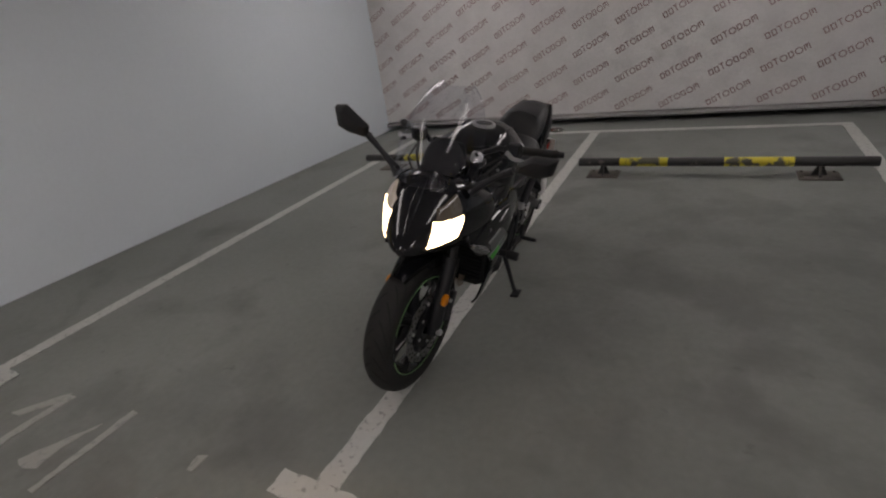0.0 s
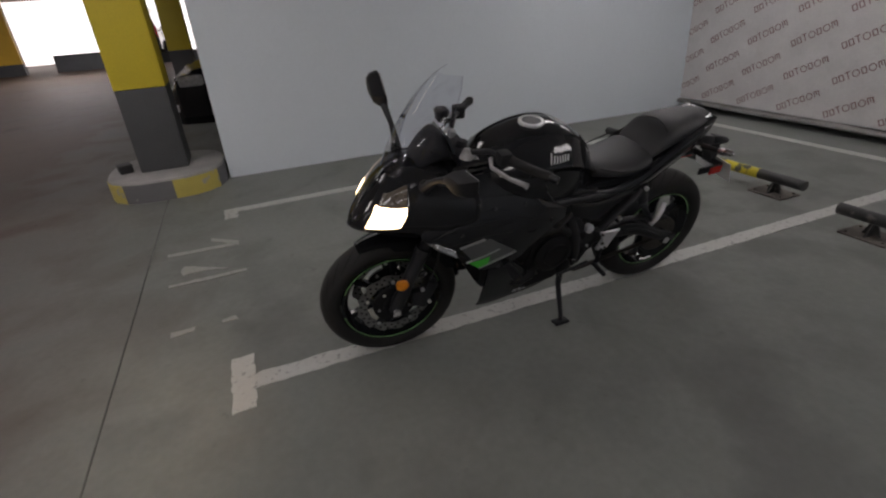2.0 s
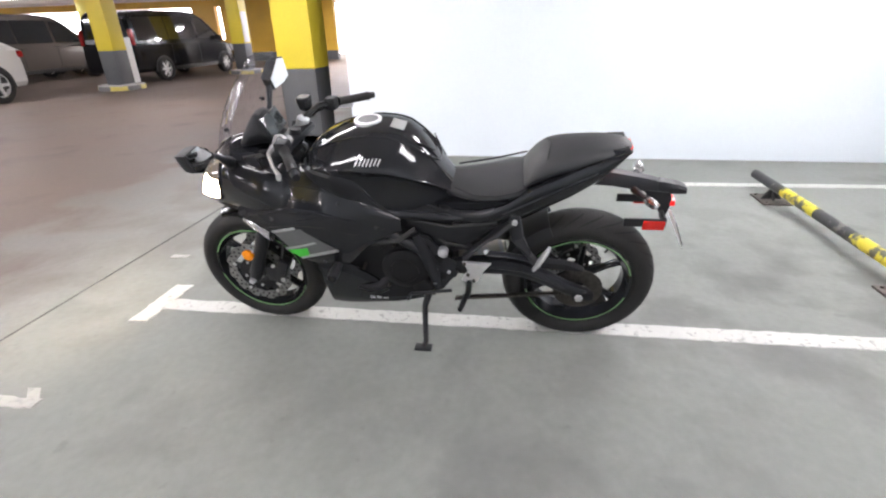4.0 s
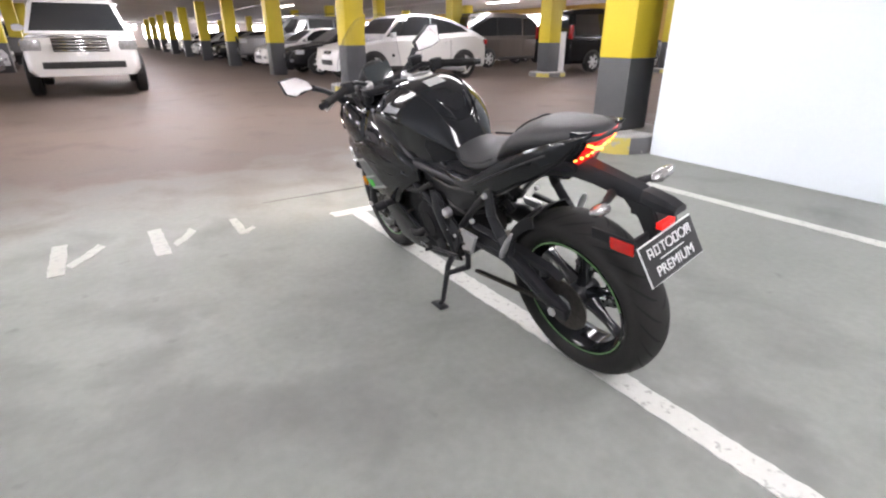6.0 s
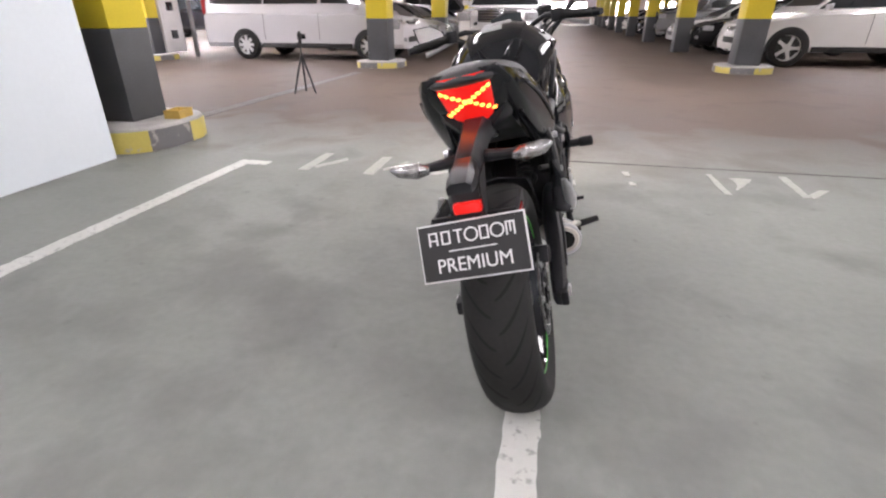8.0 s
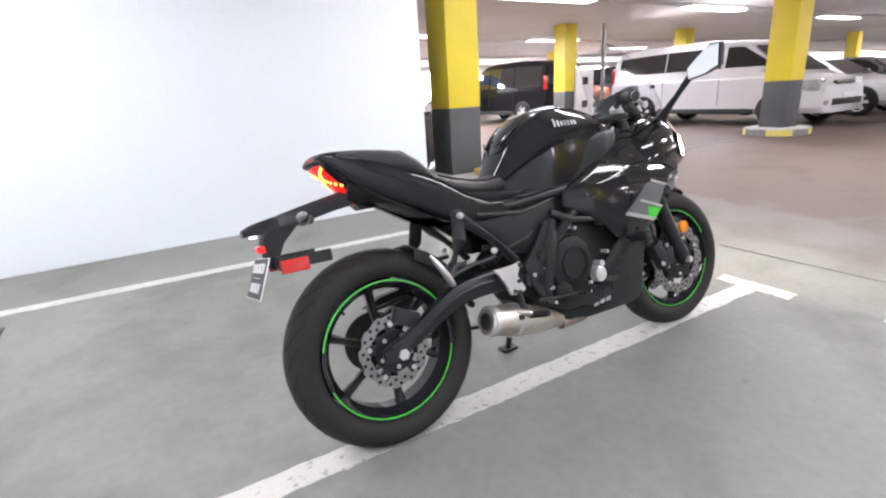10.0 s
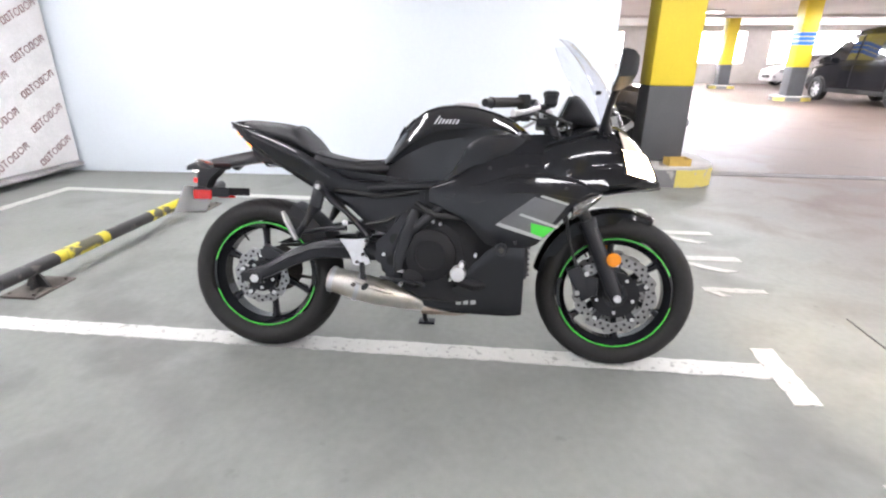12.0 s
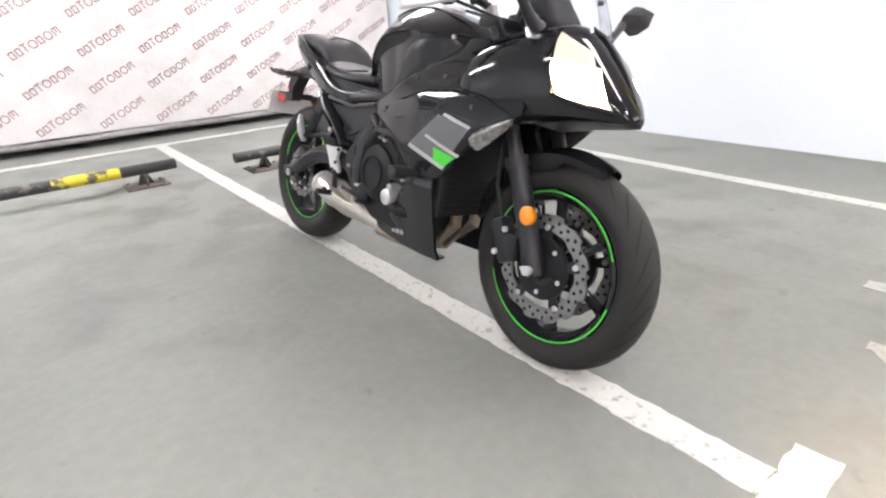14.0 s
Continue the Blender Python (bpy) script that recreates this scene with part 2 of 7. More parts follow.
def part(name, bm, mats, parent, label="", angle=35, subdiv=0, flip=True):
    ob = mesh_object(name, bm, mats, angle, flip)
    ob.parent = parent
    if subdiv:
        md = ob.modifiers.new("round", 'SUBSURF')
        md.levels = md.render_levels = subdiv
    if label:
        tagged(ob, label)
    return ob


def thing(name, label, category, group="", kind="", m=None):
    ob = new(name)
    if m is not None:
        ob.matrix_world = m
    return tagged(ob, label, category, group, kind)


def bm_new():
    return bmesh.new()


def box(bm, c, s, bevel=0.0, m=None, mat=0):
    r = bmesh.ops.create_cube(bm, size=1.0)
    vs = r["verts"]
    for v in vs:
        v.co = Vector((c[0] + v.co.x * s[0], c[1] + v.co.y * s[1], c[2] + v.co.z * s[2]))
    if m is not None:
        bmesh.ops.transform(bm, matrix=m, verts=vs)
    fs = list({f for v in vs for f in v.link_faces})
    for f in fs:
        f.material_index = mat
    if bevel:
        es = list({e for v in vs for e in v.link_edges})
        bmesh.ops.bevel(bm, geom=es, offset=bevel, segments=2, affect='EDGES', profile=0.6)
    return bm


def ring_frame(d):
    d = d.normalized()
    a = Vector((0, 0, 1)) if abs(d.z) < 0.9 else Vector((1, 0, 0))
    u = d.cross(a).normalized()
    return u, d.cross(u).normalized()


def tube(bm, pts, r, seg=10, mat=0, flat=1.0):
    """A round bar along points; r may be one radius or one for each point."""
    pts = [Vector(p) for p in pts]
    rs = r if isinstance(r, (list, tuple)) else [r] * len(pts)
    rings = []
    for i, p in enumerate(pts):
        d = (pts[min(i + 1, len(pts) - 1)] - pts[max(i - 1, 0)])
        u, w = ring_frame(d)
        rings.append([bm.verts.new(p + u * math.cos(2 * math.pi * k / seg) * rs[i] + w * math.sin(2 * math.pi * k / seg) * rs[i] * flat) for k in range(seg)])
    skin(bm, rings, mat)
    return bm


def skin(bm, rings, mat=0, caps=True, closed=True):
    n = len(rings[0])
    for a, b in zip(rings, rings[1:]):
        for k in range(n if closed else n - 1):
            f = bm.faces.new((a[k], a[(k + 1) % n], b[(k + 1) % n], b[k]))
            f.material_index = mat
    if caps:
        for r in (rings[0], rings[-1]):
            f = bm.faces.new(r)
            f.material_index = mat


def loft(bm, sections, mat=0):
    """Closed rings of points, skinned one to the next."""
    skin(bm, [[bm.verts.new(p) for p in s] for s in sections], mat)
    return bm


def prism(bm, outline, axis, a, b, mat=0):
    """A plate: an outline in the two other axes, between a and b along one axis."""
    def at(p, v):
        return {"x": (v, p[0], p[1]), "y": (p[0], v, p[1]), "z": (p[0], p[1], v)}[axis]
    lo = [bm.verts.new(at(p, a)) for p in outline]
    hi = [bm.verts.new(at(p, b)) for p in outline]
    fs = [bm.faces.new(lo), bm.faces.new(hi[::-1])]
    n = len(outline)
    for k in range(n):
        fs.append(bm.faces.new((lo[k], lo[(k + 1) % n], hi[(k + 1) % n], hi[k])))
    for f in fs:
        f.material_index = mat
    return bm


def lathe(bm, profile, centre, seg=48, mat=0, closed=True):
    """A profile of (x, r) turned about the x axis through centre."""
    rows = []
    for k in range(seg):
        a = 2 * math.pi * k / seg
        rows.append([bm.verts.new((centre[0] + x, centre[1] + r * math.cos(a), centre[2] + r * math.sin(a))) for x, r in profile])
    n = len(profile)
    for k in range(seg):
        p, q = rows[k], rows[(k + 1) % seg]
        for j in range(n if closed else n - 1):
            f = bm.faces.new((p[j], p[(j + 1) % n], q[(j + 1) % n], q[j]))
            f.material_index = mat
    return bm


def interp(table, t):
    """Straight-line look-up in rows of (t, value...)."""
    if t <= table[0][0]:
        return table[0][1:]
    for a, b in zip(table, table[1:]):
        if t <= b[0]:
            k = (t - a[0]) / (b[0] - a[0])
            return tuple(p + (q - p) * k for p, q in zip(a[1:], b[1:]))
    return table[-1][1:]

M["faded_arrow"] = worn_paint("faded_arrow_paint", (0.80, 0.70, 0.38), (0.80, 0.58, 0.035), 0.52)
M["daylight_west"] = material("daylight_outside_west", (0.9, 0.9, 0.9), 0.9, vary=0.02, bump=0, emit=(1.0, 0.95, 0.95), power=6.0)
M["strip"] = material("joint_edge_concrete", (0.27, 0.255, 0.245), 0.8, vary=0.35, scale=6, bump=0.2)

# ---- large structure ----
def structure(name, bm, mats, label, category, angle=35):
    return tagged(mesh_object(name, bm, mats, angle), label, category, "", "structure")


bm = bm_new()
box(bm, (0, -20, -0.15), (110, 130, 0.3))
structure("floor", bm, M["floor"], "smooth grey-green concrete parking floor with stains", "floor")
bm = bm_new()
box(bm, (0, -20, CEIL + 0.15), (110, 130, 0.3))
for k in range(-4, 5):
    box(bm, (k * 6.9 - 0.1, -20, CEIL - 0.02), (0.5, 110, 0.1))
structure("ceiling", bm, M["ceiling"], "pale concrete garage ceiling with shallow beams", "ceiling")

# partition walls either side of the two bays, and the wall behind the banner
BACK = 6.05
bm = bm_new()
prism(bm, [(-3.304, 0.04), (-3.155, 5.99), (-3.255, 5.99), (-3.404, 0.04)], "z", 0, CEIL)
bmesh.ops.bevel(bm, geom=bm.edges[:], offset=0.004, segments=2, affect='EDGES')
structure("wall_west", bm, M["white_wall"], "smooth white painted partition wall", "wall")
bm = bm_new()
prism(bm, [(3.271, 0.18), (3.371, 0.18), (3.147, 6.0), (3.047, 6.0)], "z", 0, CEIL)
bmesh.ops.bevel(bm, geom=bm.edges[:], offset=0.004, segments=2, affect='EDGES')
structure("wall_east", bm, M["white_wall"], "smooth white painted partition wall", "wall")
bm = bm_new()
box(bm, (0, BACK + 0.15, CEIL / 2), (110, 0.3, CEIL))
structure("wall_north", bm, M["concrete"], "grey concrete back wall behind the banner", "wall")


def open_wall(name, axis, at, spans, m, label, dado=None):
    """A far wall with a row of openings; spans are its solid stretches."""
    bm = bm_new()
    for lo, hi, z0, z1 in spans:
        c, l = (lo + hi) / 2, hi - lo
        if axis == "x":
            box(bm, (at, c, (z0 + z1) / 2), (0.3, l, z1 - z0), mat=1 if dado and z1 < 0.6 else 0)
        else:
            box(bm, (c, at, (z0 + z1) / 2), (l, 0.3, z1 - z0), mat=0)
    structure(name, bm, [m, dado] if dado else m, label, "wall")


spans = [(-75, -6.9, 0.0, 0.4), (-3.6, BACK, 0.0, 0.4), (-75, -6.9, 0.4, 1.0), (-12.5, -6.9, 1.0, CEIL), (-0.9, BACK, 0.4, CEIL), (-5.9, -4.3, 0.0, 0.59), (-75, -12.5, 2.45, CEIL)]
spans += [(-14.0 - 6 * k, -12.8 - 6 * k, 1.0, 2.45) for k in range(11)]
open_wall("wall_far_west", "x", -22.2, spans, M["yellow_wall"], "orange-yellow painted garage wall over a dark grey dado", M["grey"])
spans = [(-75, BACK, 0.0, 1.0), (-75, BACK, 2.45, CEIL), (-4, BACK, 1.0, 2.45)] + [(-6.0 - 6 * k, -4.8 - 6 * k, 1.0, 2.45) for k in range(12)]
open_wall("wall_far_east", "x", 27.0, spans, M["enamel_white"], "white painted far garage wall with openings")
spans = [(-22, 27, 0.0, 1.0), (-22, 27, 2.45, CEIL)] + [(-22 + 6 * k, -20.8 + 6 * k, 1.0, 2.45) for k in range(9)]
open_wall("wall_south", "y", -70.0, spans, M["ceiling"], "far pale garage wall with openings")
for nm, c, sz in (("backdrop_west", (-29.0, -32, 1.5), (0.05, 84, 5.0)), ("backdrop_east", (29.5, -32, 1.5), (0.05, 84, 5.0)), ("backdrop_south", (2, -73, 1.5), (60, 0.05, 5.0))):
    bm = bm_new()
    box(bm, c, sz)
    tagged(mesh_object(nm, bm, M["daylight_west" if "west" in nm else "daylight"]), "bright overcast daylight outside the garage openings", "daylight", "", "structure")

# expansion joints in the floor
bm = bm_new()
box(bm, (-1.25, -0.487, 0.001), (3.5, 0.006, 0.006))
for x in (3.72, 3.80, 3.88):
    box(bm, (x, -3.6, 0.001), (0.009, 5.4, 0.006))
structure("floor_joint", bm, M["joint"], "dark filled expansion joints in the concrete floor", "floor joint")
bm = bm_new()
box(bm, (3.76, -3.6, 0.0015), (0.055, 5.4, 0.005))
box(bm, (3.84, -3.6, 0.0015), (0.055, 5.4, 0.005))
structure("trim", bm, M["strip"], "pale concrete strip along the expansion joint", "floor strip")


def marking(name, polys, m, label):
    """Paint lying on the floor, a hair thick, with slightly ragged edges."""
    bm = bm_new()
    rng = random.Random(len(label))
    for poly in polys:
        pts = []
        n = len(poly)
        for k in range(n):
            a, b = Vector(poly[k]), Vector(poly[(k + 1) % n])
            steps = max(1, int((b - a).length / 0.03))
            for s in range(steps):
                p = a.lerp(b, s / steps)
                pts.append((p.x + rng.uniform(-0.0045, 0.0045), p.y + rng.uniform(-0.0045, 0.0045)))
        prism(bm, pts, "z", -0.002, 0.0035)
    return tagged(mesh_object(name, bm, m, 30), label, "floor marking", "", "structure")


marking("bay_line", [[(-0.052, 0.101), (0.048, 0.097), (0.012, 5.13), (-0.088, 5.13)], [(-0.205, 0.0), (0.174, 0.0), (0.170, 0.096), (-0.203, 0.10)]],
        M["line"], "worn white bay line ending in a T")
marking("bay_line", [[(-2.345, -0.02), (-2.11, -0.02), (-2.11, 0.08), (-2.246, 0.08), (-2.329, 5.11), (-2.429, 5.11)]], M["line"], "worn white bay line along the partition wall")
marking("bay_line", [[(2.287, 0.01), (2.04, 0.01), (2.04, 0.11), (2.188, 0.11), (2.251, 5.16), (2.351, 5.16)]], M["line"], "white bay line with a short hooked end")
marking("bay_line", [[(-2.429, 5.11), (2.351, 5.165), (2.351, 5.265), (-2.429, 5.21)]], M["line"], "white line across the back of the bays")


def stroke(a, b, w0, w1):
    """A straight brush of paint from a to b, w0 wide at one end and w1 at the other."""
    a, b = Vector(a), Vector(b)
    n = Vector((-(b - a).y, (b - a).x)).normalized()
    return [tuple(a + n * w0 / 2), tuple(a - n * w0 / 2), tuple(b - n * w1 / 2), tuple(b + n * w1 / 2)]


marking("bay_number", [stroke((-1.598, -0.385), (-1.580, 0.07), 0.055, 0.05), [(-1.605, 0.08), (-1.67, 0.02), (-1.775, -0.112), (-1.705, -0.108), (-1.615, 0.0)],
                       stroke((-1.118, -0.335), (-1.130, 0.105), 0.035, 0.045), [(-1.205, 0.0), (-1.30, -0.14), (-1.375, -0.268), (-1.30, -0.285), (-1.23, -0.265), (-1.25, -0.17)]],
        M["digit"], "worn white stencilled number on the floor")
marking("bay_number", [stroke((-0.556, -0.286), (-0.562, -0.172), 0.05, 0.035), stroke((-0.566, -0.037), (-0.580, 0.036), 0.03, 0.05)], M["digit"], "almost rubbed off white stencilled digit on the floor")
marking("bay_number", [stroke((1.708, 0.172), (1.712, -0.315), 0.085, 0.075), [(1.645, 0.105), (1.668, 0.035), (1.600, -0.07), (1.520, -0.215), (1.488, -0.150), (1.555, -0.02)],
                       stroke((1.212, 0.176), (1.222, -0.30), 0.082, 0.078), [(1.135, 0.075), (1.150, 0.015), (1.085, -0.09), (1.030, -0.215), (1.000, -0.140), (1.060, -0.02)],
                       stroke((0.758, 0.075), (0.762, -0.245), 0.055, 0.05), [(0.735, 0.07), (0.735, 0.01), (0.684, -0.045), (0.672, 0.012)]], M["digit"], "worn white stencilled number of three digits on the floor")


# ---- banner on the back wall ----
def printed_word():
    """Seven plain shapes in a row, standing for the repeated printed name."""
    bm = bm_new()
    w, h, t = 0.044, 0.060, 0.0085

    def frame_shape(x0, x1, z0, z1, top=True, low=True):
        box(bm, (x0 + t / 2, 0, (z0 + z1) / 2), (t, 0.002, z1 - z0))
        box(bm, (x1 - t / 2, 0, (z0 + z1) / 2), (t, 0.002, z1 - z0))
        for on, z in ((top, z1 - t / 2), (low, z0 + t / 2)):
            if on:
                box(bm, ((x0 + x1) / 2, 0, z), (x1 - x0 - 2 * t, 0.002, t))

    def ring(cx, cz, r):
        n = 16
        o = [bm.verts.new((cx + r * math.cos(2 * math.pi * k / n), 0, cz + r * math.sin(2 * math.pi * k / n))) for k in range(n)]
        i = [bm.verts.new((cx + (r - t) * math.cos(2 * math.pi * k / n), 0, cz + (r - t) * math.sin(2 * math.pi * k / n))) for k in range(n)]
        for k in range(n):
            bm.faces.new((o[k], o[(k + 1) % n], i[(k + 1) % n], i[k]))
    x = -0.228
    for kind in "fftrfrw":
        if kind == "f":
            frame_shape(x, x + w, -h / 2, h / 2)
            x += w + 0.014
        elif kind == "t":
            box(bm, (x + w / 2, 0, 0), (t, 0.002, h))
            box(bm, (x + w / 2, 0, h / 2 + t / 2), (w, 0.002, t))
            x += w + 0.012
        elif kind == "r":
            ring(x + 0.034, 0, 0.034)
            x += 0.068 + 0.012
        else:
            frame_shape(x, x + w + 0.008, -h / 2, h / 2, low=False)
            box(bm, (x + w / 2 + 0.004, 0, 0.006), (t, 0.002, h * 0.6))
    me_ob = mesh_object("printed_mark", bm, M["print"])
    return me_ob


banner = thing("banner", "pale vinyl banner with repeated slanted red print and dusty hem", "banner", m=pose(0, -0.185, 0, 0, 0, 0.6))
bm = bm_new()
nx, nz = 60, 24
grid = [[bm.verts.new((-3.165 + 6.235 * i / nx, 5.835 + 0.006 * noise.noise(Vector((i * 0.35, j * 0.22, 3))), 0.125 + 2.58 * j / nz)) for i in range(nx + 1)] for j in range(nz + 1)]
for j in range(nz):
    for i in range(nx):
        bm.faces.new((grid[j][i], grid[j][i + 1], grid[j + 1][i + 1], grid[j + 1][i]))
ext = bmesh.ops.extrude_face_region(bm, geom=bm.faces[:])
bmesh.ops.translate(bm, vec=(0, 0.012, 0), verts=[v for v in ext["geom"] if isinstance(v, bmesh.types.BMVert)])
part("sheet", bm, M["banner"], banner)
bm = bm_new()
tube(bm, [(-3.165 + 6.235 * k / 30, 5.832 + 0.004 * math.sin(k * 1.3), 0.085 + 0.004 * math.sin(k * 0.9)) for k in range(31)], 0.05, 10, flat=0.55)
part("hem", bm, M["hem"], banner, "grey dusty weighted hem")
word = printed_word()
count = 0
for row in range(8):
    for col in range(13):
        x = -3.04 + 0.4875 * col
        z = 0.28 + 0.318 * row
        if z > 2.55 or x > 2.92:
            continue
        w = word if count == 0 else new("printed_mark", word.data)
        w.parent = banner
        tagged(w, kind="stuff")
        w.matrix_local = pose(x, 5.823, z, 0, -27, 0)
        count += 1


# ---- pillars ----
def pillar(x, y, w=0.5, d=0.5, plinth=0.58, high=0.2, split=0.93, turn=0, label="square garage pillar painted yellow over dark grey, on a round-cornered kerb"):
    p = thing("pillar", label, "pillar", "garage pillars", m=pose(x, y, 0, 0, 0, turn))
    bm = bm_new()
    box(bm, (0, 0, (high + split) / 2), (w, d, split - high), 0.012)
    part("grey_base", bm, M["grey"], p, "dark grey painted lower part")
    bm = bm_new()
    box(bm, (0, 0, (split + CEIL) / 2), (w + 0.003, d + 0.003, CEIL - split), 0.012)
    part("yellow_shaft", bm, M["yellow"], p, "bright yellow painted upper part")
    if plinth:
        n = 24
        ring = []
        for k in range(n):
            a = 2 * math.pi * (k + 0.5) / n
            r = plinth * (1 + 0.10 * abs(math.sin(2 * a)) ** 2)
            ring.append((r * math.cos(a), r * math.sin(a)))
        bm = bm_new()
        loft(bm, [[(a * s, b * s, z) for a, b in ring] for s, z in ((1.0, 0), (1.0, high - 0.03), (0.985, high - 0.008), (0.95, high))])
        kerb = part("kerb", bm, M["plinth"], p, "raised pale concrete kerb")
        for q in range(8):
            bm = bm_new()
            lo, hi = [], []
            for s in range(4):
                k = q * 3 + s
                a, b = ring[k % n]
                lo.append((a * 1.006, b * 1.006))
                hi.append((a * 1.006, b * 1.006))
            r0 = [bm.verts.new((a, b, 0.003)) for a, b in lo] + [bm.verts.new((a, b, high - 0.03)) for a, b in hi[::-1]]
            inner = [bm.verts.new((v.co.x * 0.98, v.co.y * 0.98, v.co.z)) for v in r0]
            m_ = len(r0)
            h2 = m_ // 2
            for s in range(h2 - 1):
                bm.faces.new((r0[s], r0[s + 1], r0[m_ - 2 - s], r0[m_ - 1 - s]))
            for k in range(m_):
                bm.faces.new((r0[k], r0[(k + 1) % m_], inner[(k + 1) % m_], inner[k]))
            part("kerb_stripe", bm, M["grey_worn"] if q % 2 else M["yellow_worn"], kerb)
    return p


pillar(-3.41, -0.48, 0.40, 0.40, 0.50, 0.2, 0.92)
pillar(3.60, -0.40, 0.40, 0.40, 0.52, 0.2, 0.915)
pillar(-10.05, -0.60, 0.42, 0.42, 0.52, 0.2, 0.92)
for x, y in ((3.73, -7.55), (-3.53, -7.95), (-10.2, -8.6), (9.95, -8.15), (-14.8, -7.6), (15.0, -7.4), (21.8, -8.0)):
    pillar(x, y, 0.45, 0.45, 0.5, 0.14, 0.95)
for k in range(1, 9):
    for x in (-3.55, 3.85 + 0.06 * k, -10.4, 10.3):
        pillar(x, -7.7 - 6.3 * k, 0.45, 0.45, 0.0, 0.0, 0.95, label="far garage pillar painted yellow over dark grey")
for x in (-17.0, 18):
    for k in range(1, 5):
        pillar(x, -7.9 - 7.2 * k, 0.45, 0.45, 0.0, 0.0, 0.95, label="far garage pillar painted yellow over dark grey")

# ---- ceiling light fittings ----
first = None
for fx_, fy_ in FITTINGS:
    if first is None:
        first = thing("ceiling_light", "white fluorescent batten fitting, lit, on the garage ceiling", "ceiling light", "ceiling lights")
        bm = bm_new()
        box(bm, (0, 0, -0.035), (0.34, 2.3, 0.07), 0.008)
        part("housing", bm, M["batten"], first)
        bm = bm_new()
        box(bm, (0, 0, -0.085), (0.28, 2.2, 0.03), 0.006)
        part("diffuser", bm, M["tube"], first, "glowing white diffuser")
        first.matrix_world = pose(fx_, fy_, CEIL)
    else:
        copy_thing(first, pose(fx_, fy_, CEIL))


# ---- wheel stops: striped steel bars on feet ----
def wheel_stop(a, b, label):
    s = thing("wheel_stop", label, "wheel stop", "wheel stops")
    a, b = Vector(a), Vector(b)
    cuts = (0, 0.165, 0.345, 0.54, 0.76, 1.0)
    for k, (u, v) in enumerate(zip(cuts, cuts[1:])):
        bm = bm_new()
        tube(bm, [a.lerp(b, u), a.lerp(b, v)], 0.036 if k % 2 == 0 else 0.0365, 16)
        part("yellow_band" if k % 2 else "black_bar", bm, M["bar_yellow"] if k % 2 else M["black_steel"], s)
    for u in (0.1, 0.84):
        c = a.lerp(b, u)
        bm = bm_new()
        prism(bm, [(c.y - 0.07, 0.012), (c.y + 0.07, 0.012), (c.y + 0.025, c.z - 0.03), (c.y - 0.025, c.z - 0.03)], "x", c.x - 0.006, c.x + 0.006)
        prism(bm, [(c.x - 0.05, 0.012), (c.x + 0.05, 0.012), (c.x + 0.02, c.z - 0.03), (c.x - 0.02, c.z - 0.03)], "y", c.y - 0.006, c.y + 0.006)
        foot = part("foot", bm, M["black_steel"], s)
        bm = bm_new()
        box(bm, (c.x, c.y, 0.006), (0.26, 0.2, 0.012), 0.003)
        for sx in (-0.1, 0.1):
            for sy in (-0.07, 0.07):
                tube(bm, [(c.x + sx, c.y + sy, 0.01), (c.x + sx, c.y + sy, 0.022)], 0.009, 6)
        part("base_plate", bm, M["plate_steel"], foot, "rusty bolted base plate")
    return s


wheel_stop((0.12, 3.60, 0.115), (2.2, 3.61, 0.115), "black steel wheel stop bar with worn yellow bands in empty bay")
wheel_stop((-0.23, 3.79, 0.115), (-2.3, 3.78, 0.115), "black steel wheel stop bar with yellow bands beside the motorcycle")

# ---- motorcycle ----
M["gloss"] = material("gloss_black_paint", (0.017, 0.018, 0.021), 0.075, vary=0.15, scale=3, bump=0, coat=0.0, spec=0.42)
M["satin"] = material("satin_black_paint", (0.020, 0.021, 0.025), 0.36, vary=0.25, scale=14, fine=120, bump=0.06, spec=0.35)
M["matte"] = material("matte_black_plastic", (0.021, 0.022, 0.025), 0.55, vary=0.3, scale=18, fine=200, bump=0.15, spec=0.32)
M["rubber"] = material("tyre_rubber", (0.023, 0.0225, 0.022), 0.68, vary=0.35, scale=10, fine=90, bump=0.15, spec=0.35)
# near-black put where grooves, holes and gaps would only be in shade
M["hollow_shade"] = material("hollow_shade_black", (0.006, 0.006, 0.006), 0.9, vary=0.2)
M["vinyl"] = material("black_seat_vinyl", (0.032, 0.033, 0.036), 0.48, vary=0.2, scale=6, fine=260, bump=0.25)
M["silver"] = material("silver_cast_alloy", (0.66, 0.66, 0.67), 0.32, metal=0.55, vary=0.12, scale=20, bump=0.08)
M["steel"] = material("brushed_steel", (0.74, 0.72, 0.68), 0.42, metal=1.0, vary=0.2, scale=7, fine=70, bump=0.05, second=(0.62, 0.55, 0.46))
M["disc"] = material("brake_disc_steel", (0.34, 0.34, 0.34), 0.34, metal=0.9, vary=0.2, scale=30, bump=0.06)
M["engine"] = material("black_engine_casting", (0.013, 0.013, 0.015), 0.58, vary=0.3, scale=25, fine=160, bump=0.2, spec=0.28)
M["green"] = material("green_tape", (0.06, 0.62, 0.05), 0.4, vary=0.1, scale=10, bump=0)
M["decal_grey"] = material("grey_decal", (0.12, 0.124, 0.128), 0.35, vary=0.15, scale=10, bump=0)
M["decal_white"] = material("pale_decal_stripe", (0.42, 0.43, 0.43), 0.35, vary=0.1, scale=10, bump=0)
M["logo"] = material("silver_logo", (0.70, 0.70, 0.72), 0.3, metal=0.3, vary=0.05, bump=0)
